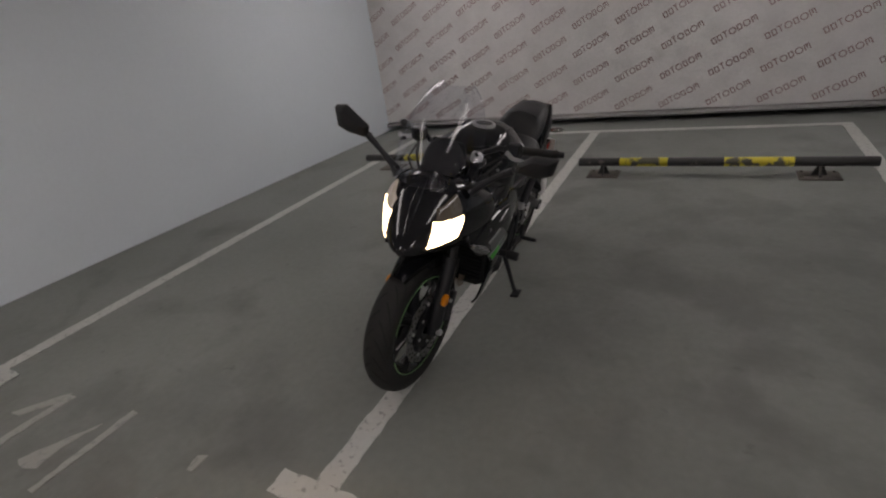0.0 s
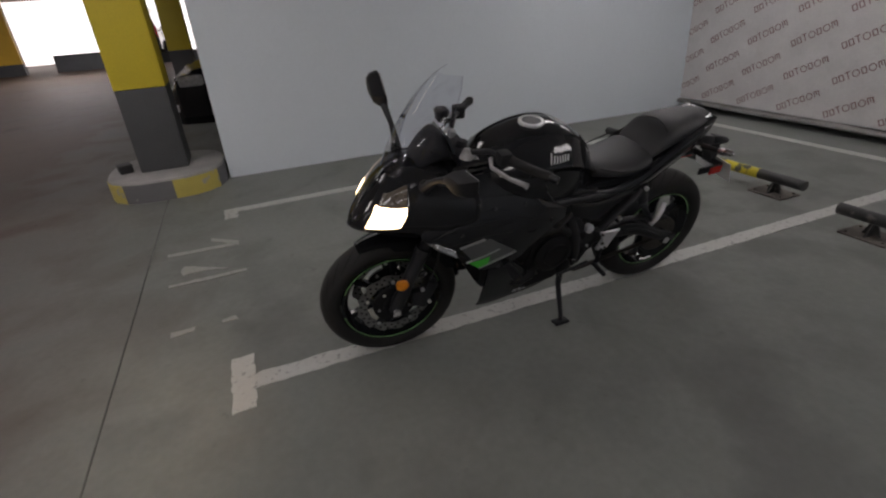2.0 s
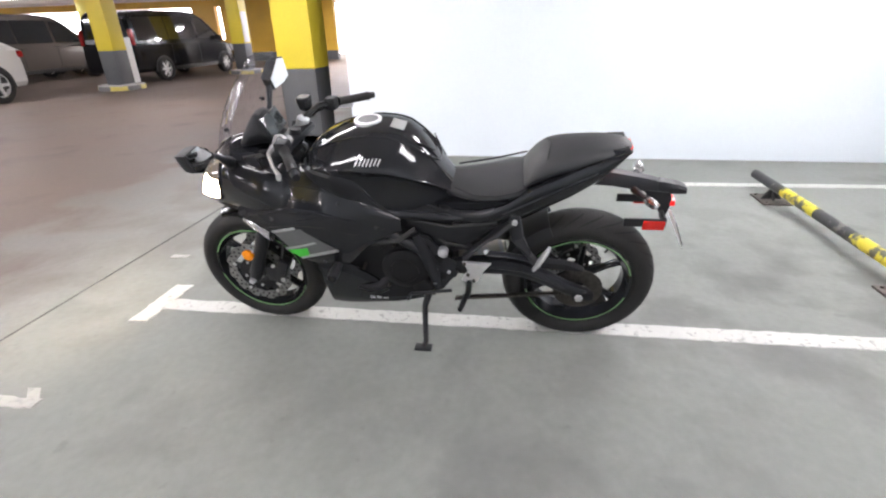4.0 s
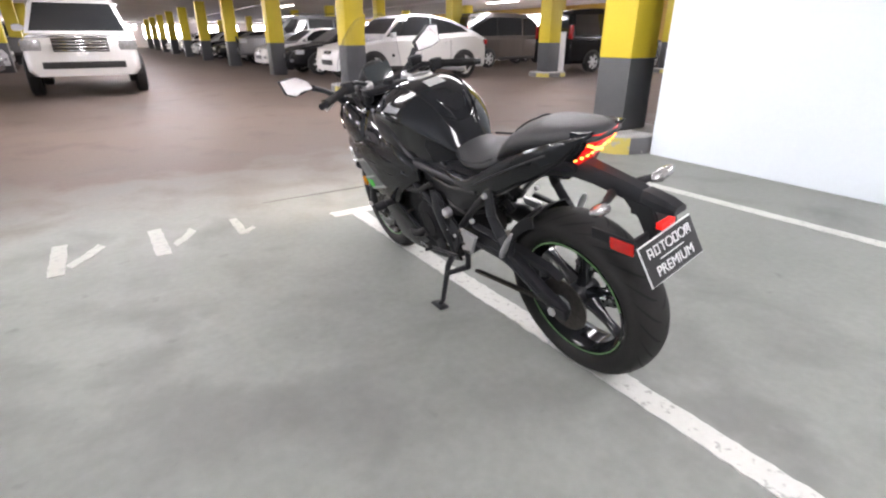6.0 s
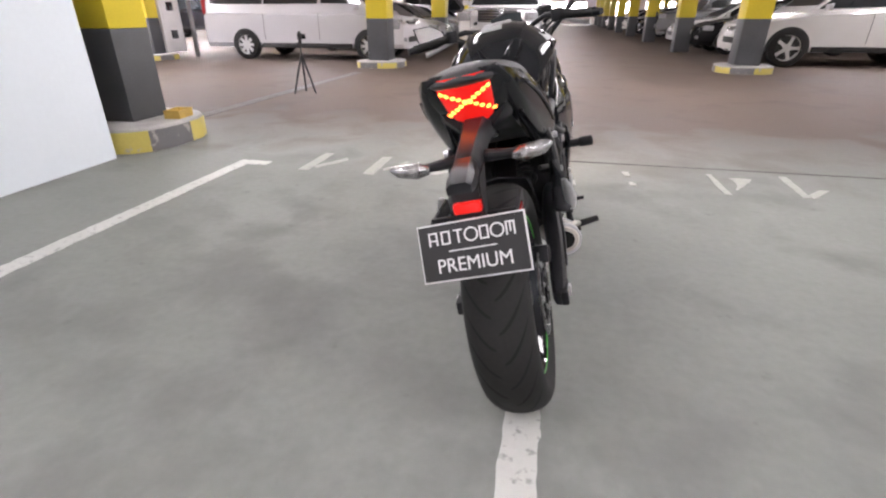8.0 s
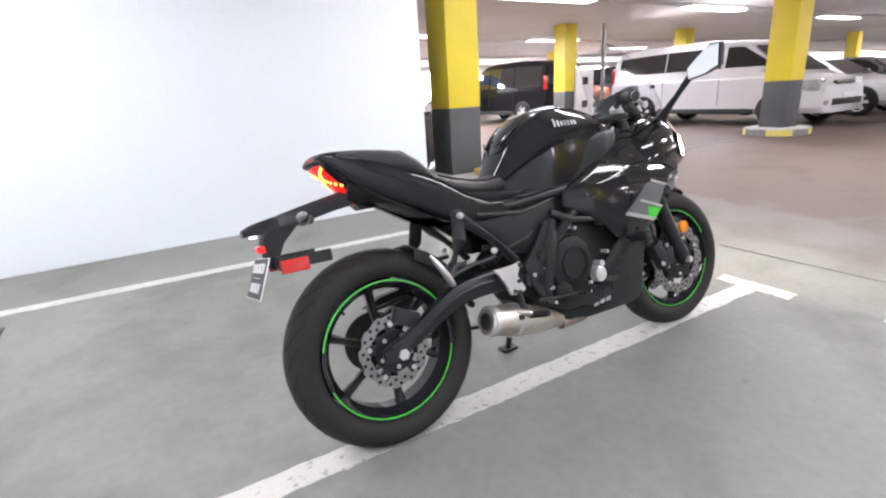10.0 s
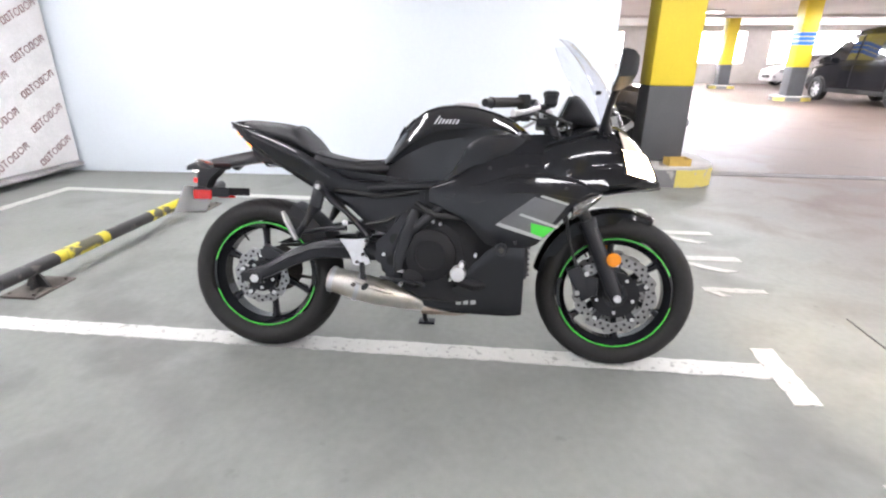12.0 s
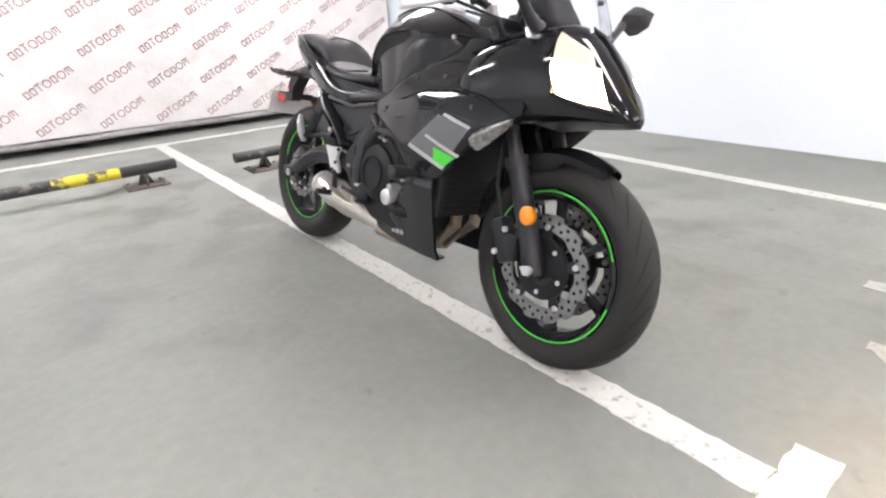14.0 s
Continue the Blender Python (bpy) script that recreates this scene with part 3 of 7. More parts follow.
M["orange"] = material("amber_reflector", (0.85, 0.28, 0.01), 0.2, vary=0.1, scale=60, bump=0, coat=0.6)
M["red_reflector"] = material("red_reflector", (0.55, 0.015, 0.012), 0.2, vary=0.1, scale=60, bump=0, coat=0.6)
M["red_lens"] = material("red_tail_lens", (0.35, 0.008, 0.008), 0.15, vary=0.1, bump=0, coat=0.7, emit=(1.0, 0.018, 0.012), power=0.62)
M["plate_lamp"] = material("lit_plate_lamp", (0.8, 0.8, 0.8), 0.3, vary=0.05, bump=0, emit=(1.0, 0.97, 0.92), power=2.0)
M["red_led"] = material("lit_red_led", (0.6, 0.03, 0.01), 0.2, vary=0.05, bump=0, emit=(1.0, 0.20, 0.03), power=7.0)
# the same green tape, greyed to paint in the left side's dim light
M["dimmed_tape"] = material("dimmed_rim_tape", (0.21, 0.44, 0.17), 0.4, vary=0.2, scale=40, bump=0)
M["headlamp"] = material("lit_headlamp", (0.9, 0.85, 0.75), 0.15, vary=0.05, bump=0, emit=(1.0, 0.70, 0.38), power=34.0)
M["lamp_glass"] = material("headlamp_lens_lit_from_inside", (0.14, 0.14, 0.14), 0.1, vary=0.4, scale=50, fine=140, bump=0.05, coat=0.6, emit=(1.0, 0.84, 0.68), power=0.6)
M["lamp_glass_dim"] = material("headlamp_lens", (0.05, 0.05, 0.052), 0.08, vary=0.5, scale=50, fine=140, bump=0.08, coat=0.6, emit=(1.0, 0.80, 0.60), power=0.09)
M["clear_lens"] = material("clear_lens", (0.78, 0.78, 0.79), 0.16, metal=0.75, vary=0.5, scale=70, fine=150, bump=0.5, coat=0.8, second=(0.22, 0.22, 0.22))
M["mirror"] = material("mirror_glass", (0.80, 0.81, 0.82), 0.06, metal=1.0, vary=0.0, bump=0)
M["screen"] = glass_material("smoked_clear_screen", (0.90, 0.905, 0.935))
M["plate_black"] = material("plate_black", (0.02, 0.02, 0.021), 0.4, vary=0.15, bump=0)
M["plate_white"] = material("plate_white", (0.72, 0.72, 0.72), 0.4, vary=0.06, bump=0)
M["lcd"] = material("instrument_face", (0.05, 0.06, 0.065), 0.15, vary=0.2, bump=0, coat=0.6)
M["burnt"] = material("heat_stained_pipe", (0.34, 0.24, 0.17), 0.45, metal=0.9, vary=0.4, scale=12, second=(0.50, 0.44, 0.38), bump=0.1)
M["chain"] = material("oily_chain", (0.12, 0.11, 0.10), 0.45, metal=0.9, vary=0.3, scale=60)
M["cable"] = material("black_cable", (0.015, 0.015, 0.015), 0.5, vary=0.2)

LEAN = 13.3
bike = thing("motorcycle", "black sports motorcycle with green rim tape, lit, on its side stand", "motorcycle",
             m=Matrix.Translation((-0.0045, 0.021, 0)) @ Matrix.Rotation(radians(0.8), 4, 'Z') @ Matrix.Rotation(radians(LEAN), 4, 'Y'))
FRONT, REAR = Vector((0, 0.70, 0.300)), Vector((0, 2.11, 0.313))
AXIS = Vector((0, 0.407, 0.914))
STEER = Matrix.Translation((0, 0.60, 0)) @ Matrix.Rotation(radians(-4.3), 4, AXIS) @ Matrix.Translation((0, -0.60, 0))


def bpart(name, bm, mats, parent=None, label="", turned=False, angle=35, subdiv=0):
    if turned:
        bm.transform(STEER)
    return part(name, bm, mats, parent or bike, label, angle, subdiv)


def tyre_profile(radius, half, n=17):
    """Section from one bead over the crown to the other: (x, r)."""
    rim = 0.214
    mid = rim + (radius - rim) * 0.48
    pts = []
    for k in range(n):
        a = math.pi * (-0.22 + 1.44 * k / (n - 1))
        x = half * math.cos(a)
        r = mid + (radius - mid) * math.sin(a) if math.sin(a) > 0 else mid + (mid - rim) * 1.25 * math.sin(a)
        pts.append((x, r))
    return pts


def tyre_surface(radius, half, a, s, lift):
    """A point on the crown: a round the wheel, s from -1 to 1 across."""
    rim = 0.214
    mid = rim + (radius - rim) * 0.48
    phi = math.pi / 2 - s * math.pi / 2 * 0.82
    x, r = (half + lift) * math.cos(phi), mid + (radius - mid + lift) * math.sin(phi)
    return Vector((x, r * math.cos(a), r * math.sin(a)))


def wheel(name, centre, radius, half, rim_half, turned, label, spokes=6):
    bm = bm_new()
    lathe(bm, tyre_profile(radius, half), centre, 72)
    tyre = bpart(name, bm, M["rubber"], None, label, turned, 60)
    # curved tread sipes: dark strips laid on for the shade in them
    bm = bm_new()
    count = 26
    for k in range(count):
        for side in (-1, 1):
            a0 = 2 * math.pi * (k + (0.5 if side > 0 else 0)) / count
            left, right = [], []
            for j in range(7):
                u = j / 6
                s = side * (0.06 + 0.78 * u)
                a = a0 + 0.34 * u ** 1.4
                wdt = 0.0065 * math.sin(math.pi * (0.12 + 0.8 * u)) / radius
                left.append(bm.verts.new(centre + tyre_surface(radius, half, a - wdt, s, 0.0009)))
                right.append(bm.verts.new(centre + tyre_surface(radius, half, a + wdt, s, 0.0009)))
            for j in range(6):
                bm.faces.new((left[j], left[j + 1], right[j + 1], right[j]))
    sipes = bpart("tread", bm, M["hollow_shade"], tyre, "", turned)
    tagged(sipes, "dark curved tread grooves", "", "", "stuff")
    # rim barrel
    bm = bm_new()
    w = rim_half
    prof = [(-w, 0.219), (-w, 0.209), (-w + 0.012, 0.204), (-w * 0.45, 0.188), (w * 0.45, 0.188), (w - 0.012, 0.204), (w, 0.209), (w, 0.219), (w * 0.5, 0.199), (-w * 0.5, 0.199)]
    lathe(bm, prof, centre, 64)
    rim = bpart("rim", bm, M["gloss"], tyre, "gloss black cast rim", turned)
    for k in range(spokes):
        bm = bm_new()
        a = 2 * math.pi * k / spokes + 0.35
        rad, tan = Vector((0, math.cos(a), math.sin(a))), Vector((0, -math.sin(a), math.cos(a)))
        secs = []
        for r, tw, xw in ((0.03, 0.020, 0.034), (0.07, 0.015, 0.024), (0.13, 0.011, 0.016), (0.18, 0.014, 0.018), (0.196, 0.022, 0.026)):
            c = centre + rad * r + tan * 0.015 * (r / 0.196) ** 2
            secs.append([c + tan * tw * sx + Vector((xw * sy, 0, 0)) for sx, sy in ((-1, -0.5), (-0.5, -1), (0.5, -1), (1, -0.5), (1, 0.5), (0.5, 1), (-0.5, 1), (-1, 0.5))])
        loft(bm, secs)
        bpart("spoke", bm, M["gloss"], tyre, "", turned)
    bm = bm_new()
    lathe(bm, [(-0.05, 0.0001), (-0.05, 0.035), (-0.03, 0.045), (0.03, 0.045), (0.05, 0.035), (0.05, 0.0001)], centre, 28, closed=False)
    bpart("hub", bm, M["satin"], tyre, "", turned)
    bm = bm_new()
    a = 0.9
    p = centre + Vector((0.012, 0.196 * math.cos(a), 0.196 * math.sin(a)))
    q = centre + Vector((0.012, 0.165 * math.cos(a), 0.165 * math.sin(a)))
    tube(bm, [p, q], [0.005, 0.004], 8)
    bpart("valve", bm, M["rubber"], tyre, "", turned)
    for side in (-1, 1):
        for a0, a1 in ((0.25, 2.75), (3.35, 5.95)):
            bm = bm_new()
            rows = []
            n = 30
            for k in range(n + 1):
                a = a0 + (a1 - a0) * k / n
                rows.append([bm.verts.new(centre + Vector((side * (w + dx), r * math.cos(a), r * math.sin(a)))) for dx, r in ((-0.001, 0.2120), (0.0018, 0.2126), (0.0018, 0.2162), (-0.001, 0.2168))])
            skin(bm, rows)
            bpart("rim_tape", bm, M["green"] if side < 0 else M["dimmed_tape"], tyre, "bright green rim tape" if side < 0 else "green rim tape, colour dulled for the dim side", turned)
    return tyre


def petal_disc(parent, centre, x, outer, inner, turned, holes=20):
    """A wavy brake disc and its carrier; dark discs stand in for drilled holes."""
    bm = bm_new()
    n = 120
    o, i = [], []
    for k in range(n):
        a = 2 * math.pi * k / n
        ro = outer * (1 + 0.034 * math.copysign(abs(math.sin(a * 6)) ** 0.5, math.sin(a * 12)))
        ri = inner * (1 + 0.015 * math.cos(a * 12))
        o.append((ro * math.cos(a), ro * math.sin(a)))
        i.append((ri * math.cos(a), ri * math.sin(a)))
    rows = []
    for k in range(n):
        rows.append([bm.verts.new((centre.x + x + dx, centre.y + p[0], centre.z + p[1])) for dx, p in ((-0.0025, i[k]), (-0.0025, o[k]), (0.0025, o[k]), (0.0025, i[k]))])
    for k in range(n):
        a, b = rows[k], rows[(k + 1) % n]
        for j in range(4):
            bm.faces.new((a[j], a[(j + 1) % 4], b[(j + 1) % 4], b[j]))
    d = bpart("brake_disc", bm, M["disc"], parent, "drilled wavy steel brake disc", turned)
    bm = bm_new()
    for k in range(holes):
        for r, off in ((inner + (outer - inner) * 0.3, 0), (inner + (outer - inner) * 0.72, 0.5)):
            a = 2 * math.pi * (k + off) / holes
            c = Vector((centre.x + x, centre.y + r * math.cos(a), centre.z + r * math.sin(a)))
            tube(bm, [c - Vector((0.0031, 0, 0)), c + Vector((0.0031, 0, 0))], 0.0055, 8)
    tagged(bpart("hole_shade", bm, M["hollow_shade"], d, "", turned), "small dark drilled holes", "", "", "stuff")
    bm = bm_new()
    for k in range(5):
        a = 2 * math.pi * k / 5 + 0.3
        rad, tan = Vector((0, math.cos(a), math.sin(a))), Vector((0, -math.sin(a), math.cos(a)))
        c = centre + Vector((x, 0, 0))
        loft(bm, [[c + rad * r + tan * t * s1 + Vector((0.004 * s2, 0, 0)) for s1, s2 in ((-1, -1), (1, -1), (1, 1), (-1, 1))] for r, t in ((0.03, 0.025), (inner * 0.7, 0.012), (inner * 1.05, 0.016))])
    bpart("disc_carrier", bm, M["satin"], d, "", turned)
    bm = bm_new()
    lathe(bm, [(x - 0.006, inner * 0.42), (x - 0.006, inner * 0.80), (x + 0.006, inner * 0.80), (x + 0.006, inner * 0.42)], centre, 32)
    bpart("carrier_ring", bm, M["engine"], d, "", turned)
    for k in range(5):
        a = 2 * math.pi * (k + 0.5) / 5 + 0.3
        bm = bm_new()
        c = centre + Vector((x, inner * 0.62 * math.cos(a), inner * 0.62 * math.sin(a)))
        tube(bm, [c - Vector((0.010, 0, 0)), c + Vector((0.010, 0, 0))], 0.007, 6)
        bpart("hub_bolt", bm, M["silver"], d, "", turned)
    for k in range(5):
        a = 2 * math.pi * k / 5 + 0.3
        bm = bm_new()
        c = centre + Vector((x, inner * 1.05 * math.cos(a), inner * 1.05 * math.sin(a)))
        tube(bm, [c - Vector((0.008, 0, 0)), c + Vector((0.008, 0, 0))], 0.008, 10)
        bpart("disc_bolt", bm, M["silver"], d, "", turned)
    return d


fw = wheel("front_wheel", FRONT, 0.300, 0.060, 0.047, True, "narrow front tyre on a black rim")
rw = wheel("rear_wheel", REAR, 0.313, 0.080, 0.062, False, "wide rear tyre on a black rim")
for s in (-1, 1):
    petal_disc(fw, FRONT, s * 0.066, 0.152, 0.112, True, 26)
petal_disc(rw, REAR, -0.085, 0.112, 0.080, False, 18)


up = AXIS.normalized()
for s in (-1, 1):
    foot = FRONT + Vector((s * 0.098, 0.0, 0.0))
    bm = bm_new()
    tube(bm, [foot - up * 0.02, foot + up * 0.03, foot + up * 0.09, foot + up * 0.30], [0.022, 0.032, 0.029, 0.029], 16)
    leg = bpart("fork_leg", bm, M["satin"], None, "black fork slider", True)
    bm = bm_new()
    tube(bm, [foot + up * 0.29, foot + up * 0.72], 0.0205, 14)
    bpart("fork_tube", bm, M["satin"], leg, "dark fork tube", True)
    bm = bm_new()
    tube(bm, [foot + up * 0.285, foot + up * 0.315], 0.034, 16)
    bpart("dust_seal", bm, M["matte"], leg, "", True)
    bm = bm_new()
    c = FRONT + Vector((s * 0.128, 0.025, 0.148))
    tube(bm, [c, c + Vector((s * 0.010, 0, 0)), c + Vector((s * 0.014, 0, 0))], [0.026, 0.026, 0.020], 20)
    bpart("reflector", bm, M["orange"], leg, "round amber reflector", True)
    bm = bm_new()
    tube(bm, [FRONT + Vector((s * 0.09, 0, 0)), FRONT + Vector((s * 0.138, 0, 0))], [0.017, 0.013], 12)
    bpart("axle_nut", bm, M["silver"], leg, "", True)
    bm = bm_new()
    box(bm, (s * 0.085, 0.835, 0.345), (0.055, 0.055, 0.135), 0.014, Matrix.Translation((0, 0.835, 0.345)) @ Matrix.Rotation(radians(-28), 4, 'X') @ Matrix.Translation((0, -0.835, -0.345)))
    box(bm, (s * 0.095, 0.795, 0.335), (0.035, 0.05, 0.075), 0.008)
    cal = bpart("brake_caliper", bm, M["satin"], None, "black two-piston brake caliper", True)
    for k in range(2):
        bm = bm_new()
        c = Vector((s * 0.111, 0.815 + 0.03 * k, 0.385 - 0.075 * k))
        tube(bm, [c, c + Vector((s * 0.008, 0, 0))], 0.009, 10)
        bpart("caliper_bolt", bm, M["silver"], cal, "", True)
    bm = bm_new()
    tube(bm, [(s * 0.09, 0.85, 0.40), (s * 0.10, 0.885, 0.50), (s * 0.085, 0.90, 0.60), (s * 0.05, 0.93, 0.70)], 0.006, 8)
    bpart("brake_hose", bm, M["cable"], cal, "", True)

# front mudguard: arched shell over the tyre
bm = bm_new()
rows = []
n = 22
for k in range(n + 1):
    u = k / n
    a = radians(14 + 100 * u)        # from behind the wheel over to its front
    r = 0.318 + 0.012 * math.sin(math.pi * u)
    wdt = 0.074 * (0.45 + 0.55 * min(1, 3.2 * (1 - u), 0.6 + 3 * u))
    drop = 0.055 if 0.15 < u < 0.75 else 0.03
    row = []
    for x, d in ((-wdt, drop), (-wdt * 0.95, 0.012), (-wdt * 0.5, 0.0), (0, -0.006), (wdt * 0.5, 0.0), (wdt * 0.95, 0.012), (wdt, drop)):
        row.append(bm.verts.new((x, FRONT.y + (r - d) * math.cos(a), FRONT.z + (r - d) * math.sin(a))))
    rows.append(row)
for a_, b_ in zip(rows, rows[1:]):
    for j in range(6):
        bm.faces.new((a_[j], a_[j + 1], b_[j + 1], b_[j]))
ext = bmesh.ops.solidify(bm, geom=bm.faces[:], thickness=0.004)
bpart("front_mudguard", bm, M["gloss"], None, "gloss black front mudguard", True)

# ---- fairing ----
COWL = [(0.552, 0.722, 0.706, 0.012), (0.562, 0.742, 0.705, 0.036), (0.575, 0.764, 0.704, 0.058), (0.60, 0.800, 0.702, 0.084), (0.64, 0.852, 0.698, 0.114), (0.69, 0.908, 0.694, 0.143),
        (0.75, 0.948, 0.686, 0.170), (0.82, 0.950, 0.672, 0.192), (0.90, 0.930, 0.655, 0.205), (0.98, 0.908, 0.635, 0.206), (1.06, 0.880, 0.61, 0.196)]


def cowl_x(y, z):
    zt, zb, w = interp(COWL, y)
    u = min(1.0, abs(2 * (z - (zt * 0.42 + zb * 0.58)) / (zt - zb)) / 1.16)
    return w * (1 - u ** 2.4) ** (1 / 2.0)


bm = bm_new()
secs = []
for y, zt, zb, w in COWL:
    half = []
    for k in range(11):
        z = zb + (zt - zb) * (0.5 - 0.5 * math.cos(math.pi * k / 10))
        half.append((cowl_x(y, z), y, z))
    half[0], half[-1] = (0, y, zb), (0, y, zt)
    secs.append(half + [(-x, yy, zz) for x, yy, zz in half[-2:0:-1]])
loft(bm, secs)
bpart("upper_fairing", bm, M["gloss"], None, "gloss black pointed nose fairing", subdiv=1, angle=50)


def patch(bm, corners, fx, lift, n=8, thick=0.004, side=1, mat=0):
    """A thin sheet that follows the body: four (y, z) corners in turn."""
    a, b, c, d = [Vector((0, *p)) for p in corners]
    g = []
    for i in range(n + 1):
        row = []
        for j in range(n + 1):
            p = a.lerp(b, i / n).lerp(d.lerp(c, i / n), j / n)
            row.append(p)
        g.append(row)
    outer = [[bm.verts.new((side * (fx(p.y, p.z) + lift), p.y, p.z)) for p in r] for r in g]
    inner = [[bm.verts.new((side * (fx(p.y, p.z) + lift - thick), p.y, p.z)) for p in r] for r in g]
    fs = []
    for i in range(n):
        for j in range(n):
            fs.append(bm.faces.new((outer[i][j], outer[i + 1][j], outer[i + 1][j + 1], outer[i][j + 1])))
            fs.append(bm.faces.new((inner[i][j], inner[i][j + 1], inner[i + 1][j + 1], inner[i + 1][j])))
        for q, w in ((0, 1), (n, -1)):
            fs.append(bm.faces.new((outer[i][q], inner[i][q], inner[i + 1][q], outer[i + 1][q])))
            fs.append(bm.faces.new((outer[q][i], inner[q][i], inner[q][i + 1], outer[q][i + 1])))
    for f in fs:
        f.material_index = mat
    return bm


WIDE = [(0.78, 0.185), (0.90, 0.212), (1.02, 0.226), (1.15, 0.228), (1.30, 0.205), (1.45, 0.165), (1.6, 0.14)]


def fair_x(y, z):
    w = interp(WIDE, y)[0]
    if z > 0.66:
        return w * (1 - 0.42 * min(1, (z - 0.66) / 0.22) ** 1.6)
    return w * (1 - 0.36 * ((0.66 - z) / 0.44) ** 1.5)


def shell(bm, top, low, y0, y1, side, n=16, m=9, thick=0.01, fx=fair_x, lift=0.0):
    """A body panel between a lower and an upper edge line, bulging by fx."""
    outer, inner = [], []
    for i in range(n + 1):
        y = y0 + (y1 - y0) * i / n
        zt, zb = interp(top, y)[0], interp(low, y)[0]
        zs = [zb + (zt - zb) * j / m for j in range(m + 1)]
        edge = [0.010 if j in (0, m) else 0.0 for j in range(m + 1)]
        outer.append([bm.verts.new((side * (fx(y, z) + lift - e), y, z)) for z, e in zip(zs, edge)])
        inner.append([bm.verts.new((side * (fx(y, z) + lift - thick - e), y, z)) for z, e in zip(zs, edge)])
    for i in range(n):
        for j in range(m):
            bm.faces.new((outer[i][j], outer[i + 1][j], outer[i + 1][j + 1], outer[i][j + 1]))
            bm.faces.new((inner[i][j], inner[i][j + 1], inner[i + 1][j + 1], inner[i + 1][j]))
        for q in (0, m):
            bm.faces.new((outer[i][q], inner[i][q], inner[i + 1][q], outer[i + 1][q]))
    for j in range(m):
        for q in (0, n):
            bm.faces.new((outer[q][j], inner[q][j], inner[q][j + 1], outer[q][j + 1]))
    return bm


for s in (-1, 1):
    bm = bm_new()
    shell(bm, [(0.78, 0.72), (0.84, 0.80), (0.92, 0.87), (0.98, 0.893), (1.05, 0.892), (1.10, 0.884), (1.18, 0.850), (1.225, 0.820), (1.30, 0.752), (1.42, 0.69)], [(0.78, 0.694), (0.86, 0.655), (0.93, 0.60), (1.02, 0.50), (1.06, 0.478), (1.20, 0.485), (1.27, 0.56), (1.42, 0.635)], 0.78, 1.42, s, 24, 12)
    side = bpart("side_fairing", bm, M["gloss"], None, "gloss black side fairing with grey, white and green stripes", angle=50)
    bm = bm_new()
    shell(bm, [(1.062, 0.49), (1.18, 0.485), (1.26, 0.40), (1.34, 0.30), (1.43, 0.278), (1.50, 0.262)], [(1.062, 0.216), (1.10, 0.208), (1.34, 0.205), (1.43, 0.218), (1.50, 0.238)], 1.062, 1.50, s, lift=-0.002)
    bpart("belly_fairing", bm, M["gloss"], side, "gloss black lower fairing")
    # crisp crease lines, seam and fasteners
    for pts in (((0.90, 0.790), (0.98, 0.815), (1.06, 0.822), (1.16, 0.806), (1.22, 0.785)), ((0.88, 0.745), (0.96, 0.772), (1.05, 0.778), (1.14, 0.762)), ((1.02, 0.700), (1.12, 0.716), (1.22, 0.705), (1.32, 0.690))):
        bm = bm_new()
        n = len(pts)
        tube(bm, [(s * (fair_x(y, z) - 0.001), y, z) for y, z in pts], [0.0015] + [0.004] * (n - 2) + [0.0015], 8)
        bpart("crease_line", bm, M["gloss"], side)
    bm = bm_new()
    tube(bm, [(s * (fair_x(y, z) - 0.001), y, z) for y, z in ((0.84, 0.655), (0.93, 0.668), (1.03, 0.682), (1.13, 0.678), (1.24, 0.640), (1.36, 0.655))], 0.0028, 6)
    bpart("panel_seam", bm, M["hollow_shade"], side)
    for y, z in ((0.93, 0.700), (1.07, 0.775), (1.20, 0.765), (1.10, 0.50), (1.33, 0.665)):
        bm = bm_new()
        x = fair_x(y, z)
        tube(bm, [(s * (x - 0.004), y, z), (s * (x + 0.003), y, z)], 0.007, 10)
        bpart("fastener", bm, M["satin"], side)
    for k in range(3):
        bm = bm_new()
        y0 = 1.235 + 0.028 * k
        patch(bm, ((y0, 0.268 - 0.10 * (y0 - 1.235)), (y0 + 0.020, 0.266 - 0.10 * (y0 - 1.235)), (y0 + 0.020, 0.250 - 0.10 * (y0 - 1.235)), (y0, 0.252 - 0.10 * (y0 - 1.235))), fair_x, 0.0, 3, 0.004, s)
        bpart("grey_mark", bm, M["decal_white"], side)
    # raised crease along the flank
    bm = bm_new()
    tube(bm, [(s * (fair_x(y, z) + 0.002), y, z) for y, z in ((0.80, 0.69), (0.90, 0.728), (1.0, 0.742), (1.12, 0.735), (1.24, 0.70))], [0.002, 0.006, 0.008, 0.007, 0.003], 8)
    bpart("fairing_crease", bm, M["gloss"], side)
    bm = bm_new()
    patch(bm, ((1.172, 0.568), (1.040, 0.668), (0.925, 0.642), (1.012, 0.520)), fair_x, 0.0025, side=s)
    bpart("grey_decal", bm, M["decal_grey"], side, "grey decal panel")
    bm = bm_new()
    patch(bm, ((1.172, 0.563), (1.160, 0.573), (1.002, 0.527), (1.010, 0.515)), fair_x, 0.004, side=s)
    bpart("white_stripe", bm, M["decal_white"], side)
    bm = bm_new()
    patch(bm, ((1.092, 0.602), (1.084, 0.609), (0.950, 0.566), (0.956, 0.558)), fair_x, 0.004, side=s)
    bpart("white_stripe", bm, M["decal_white"], side)
    bm = bm_new()
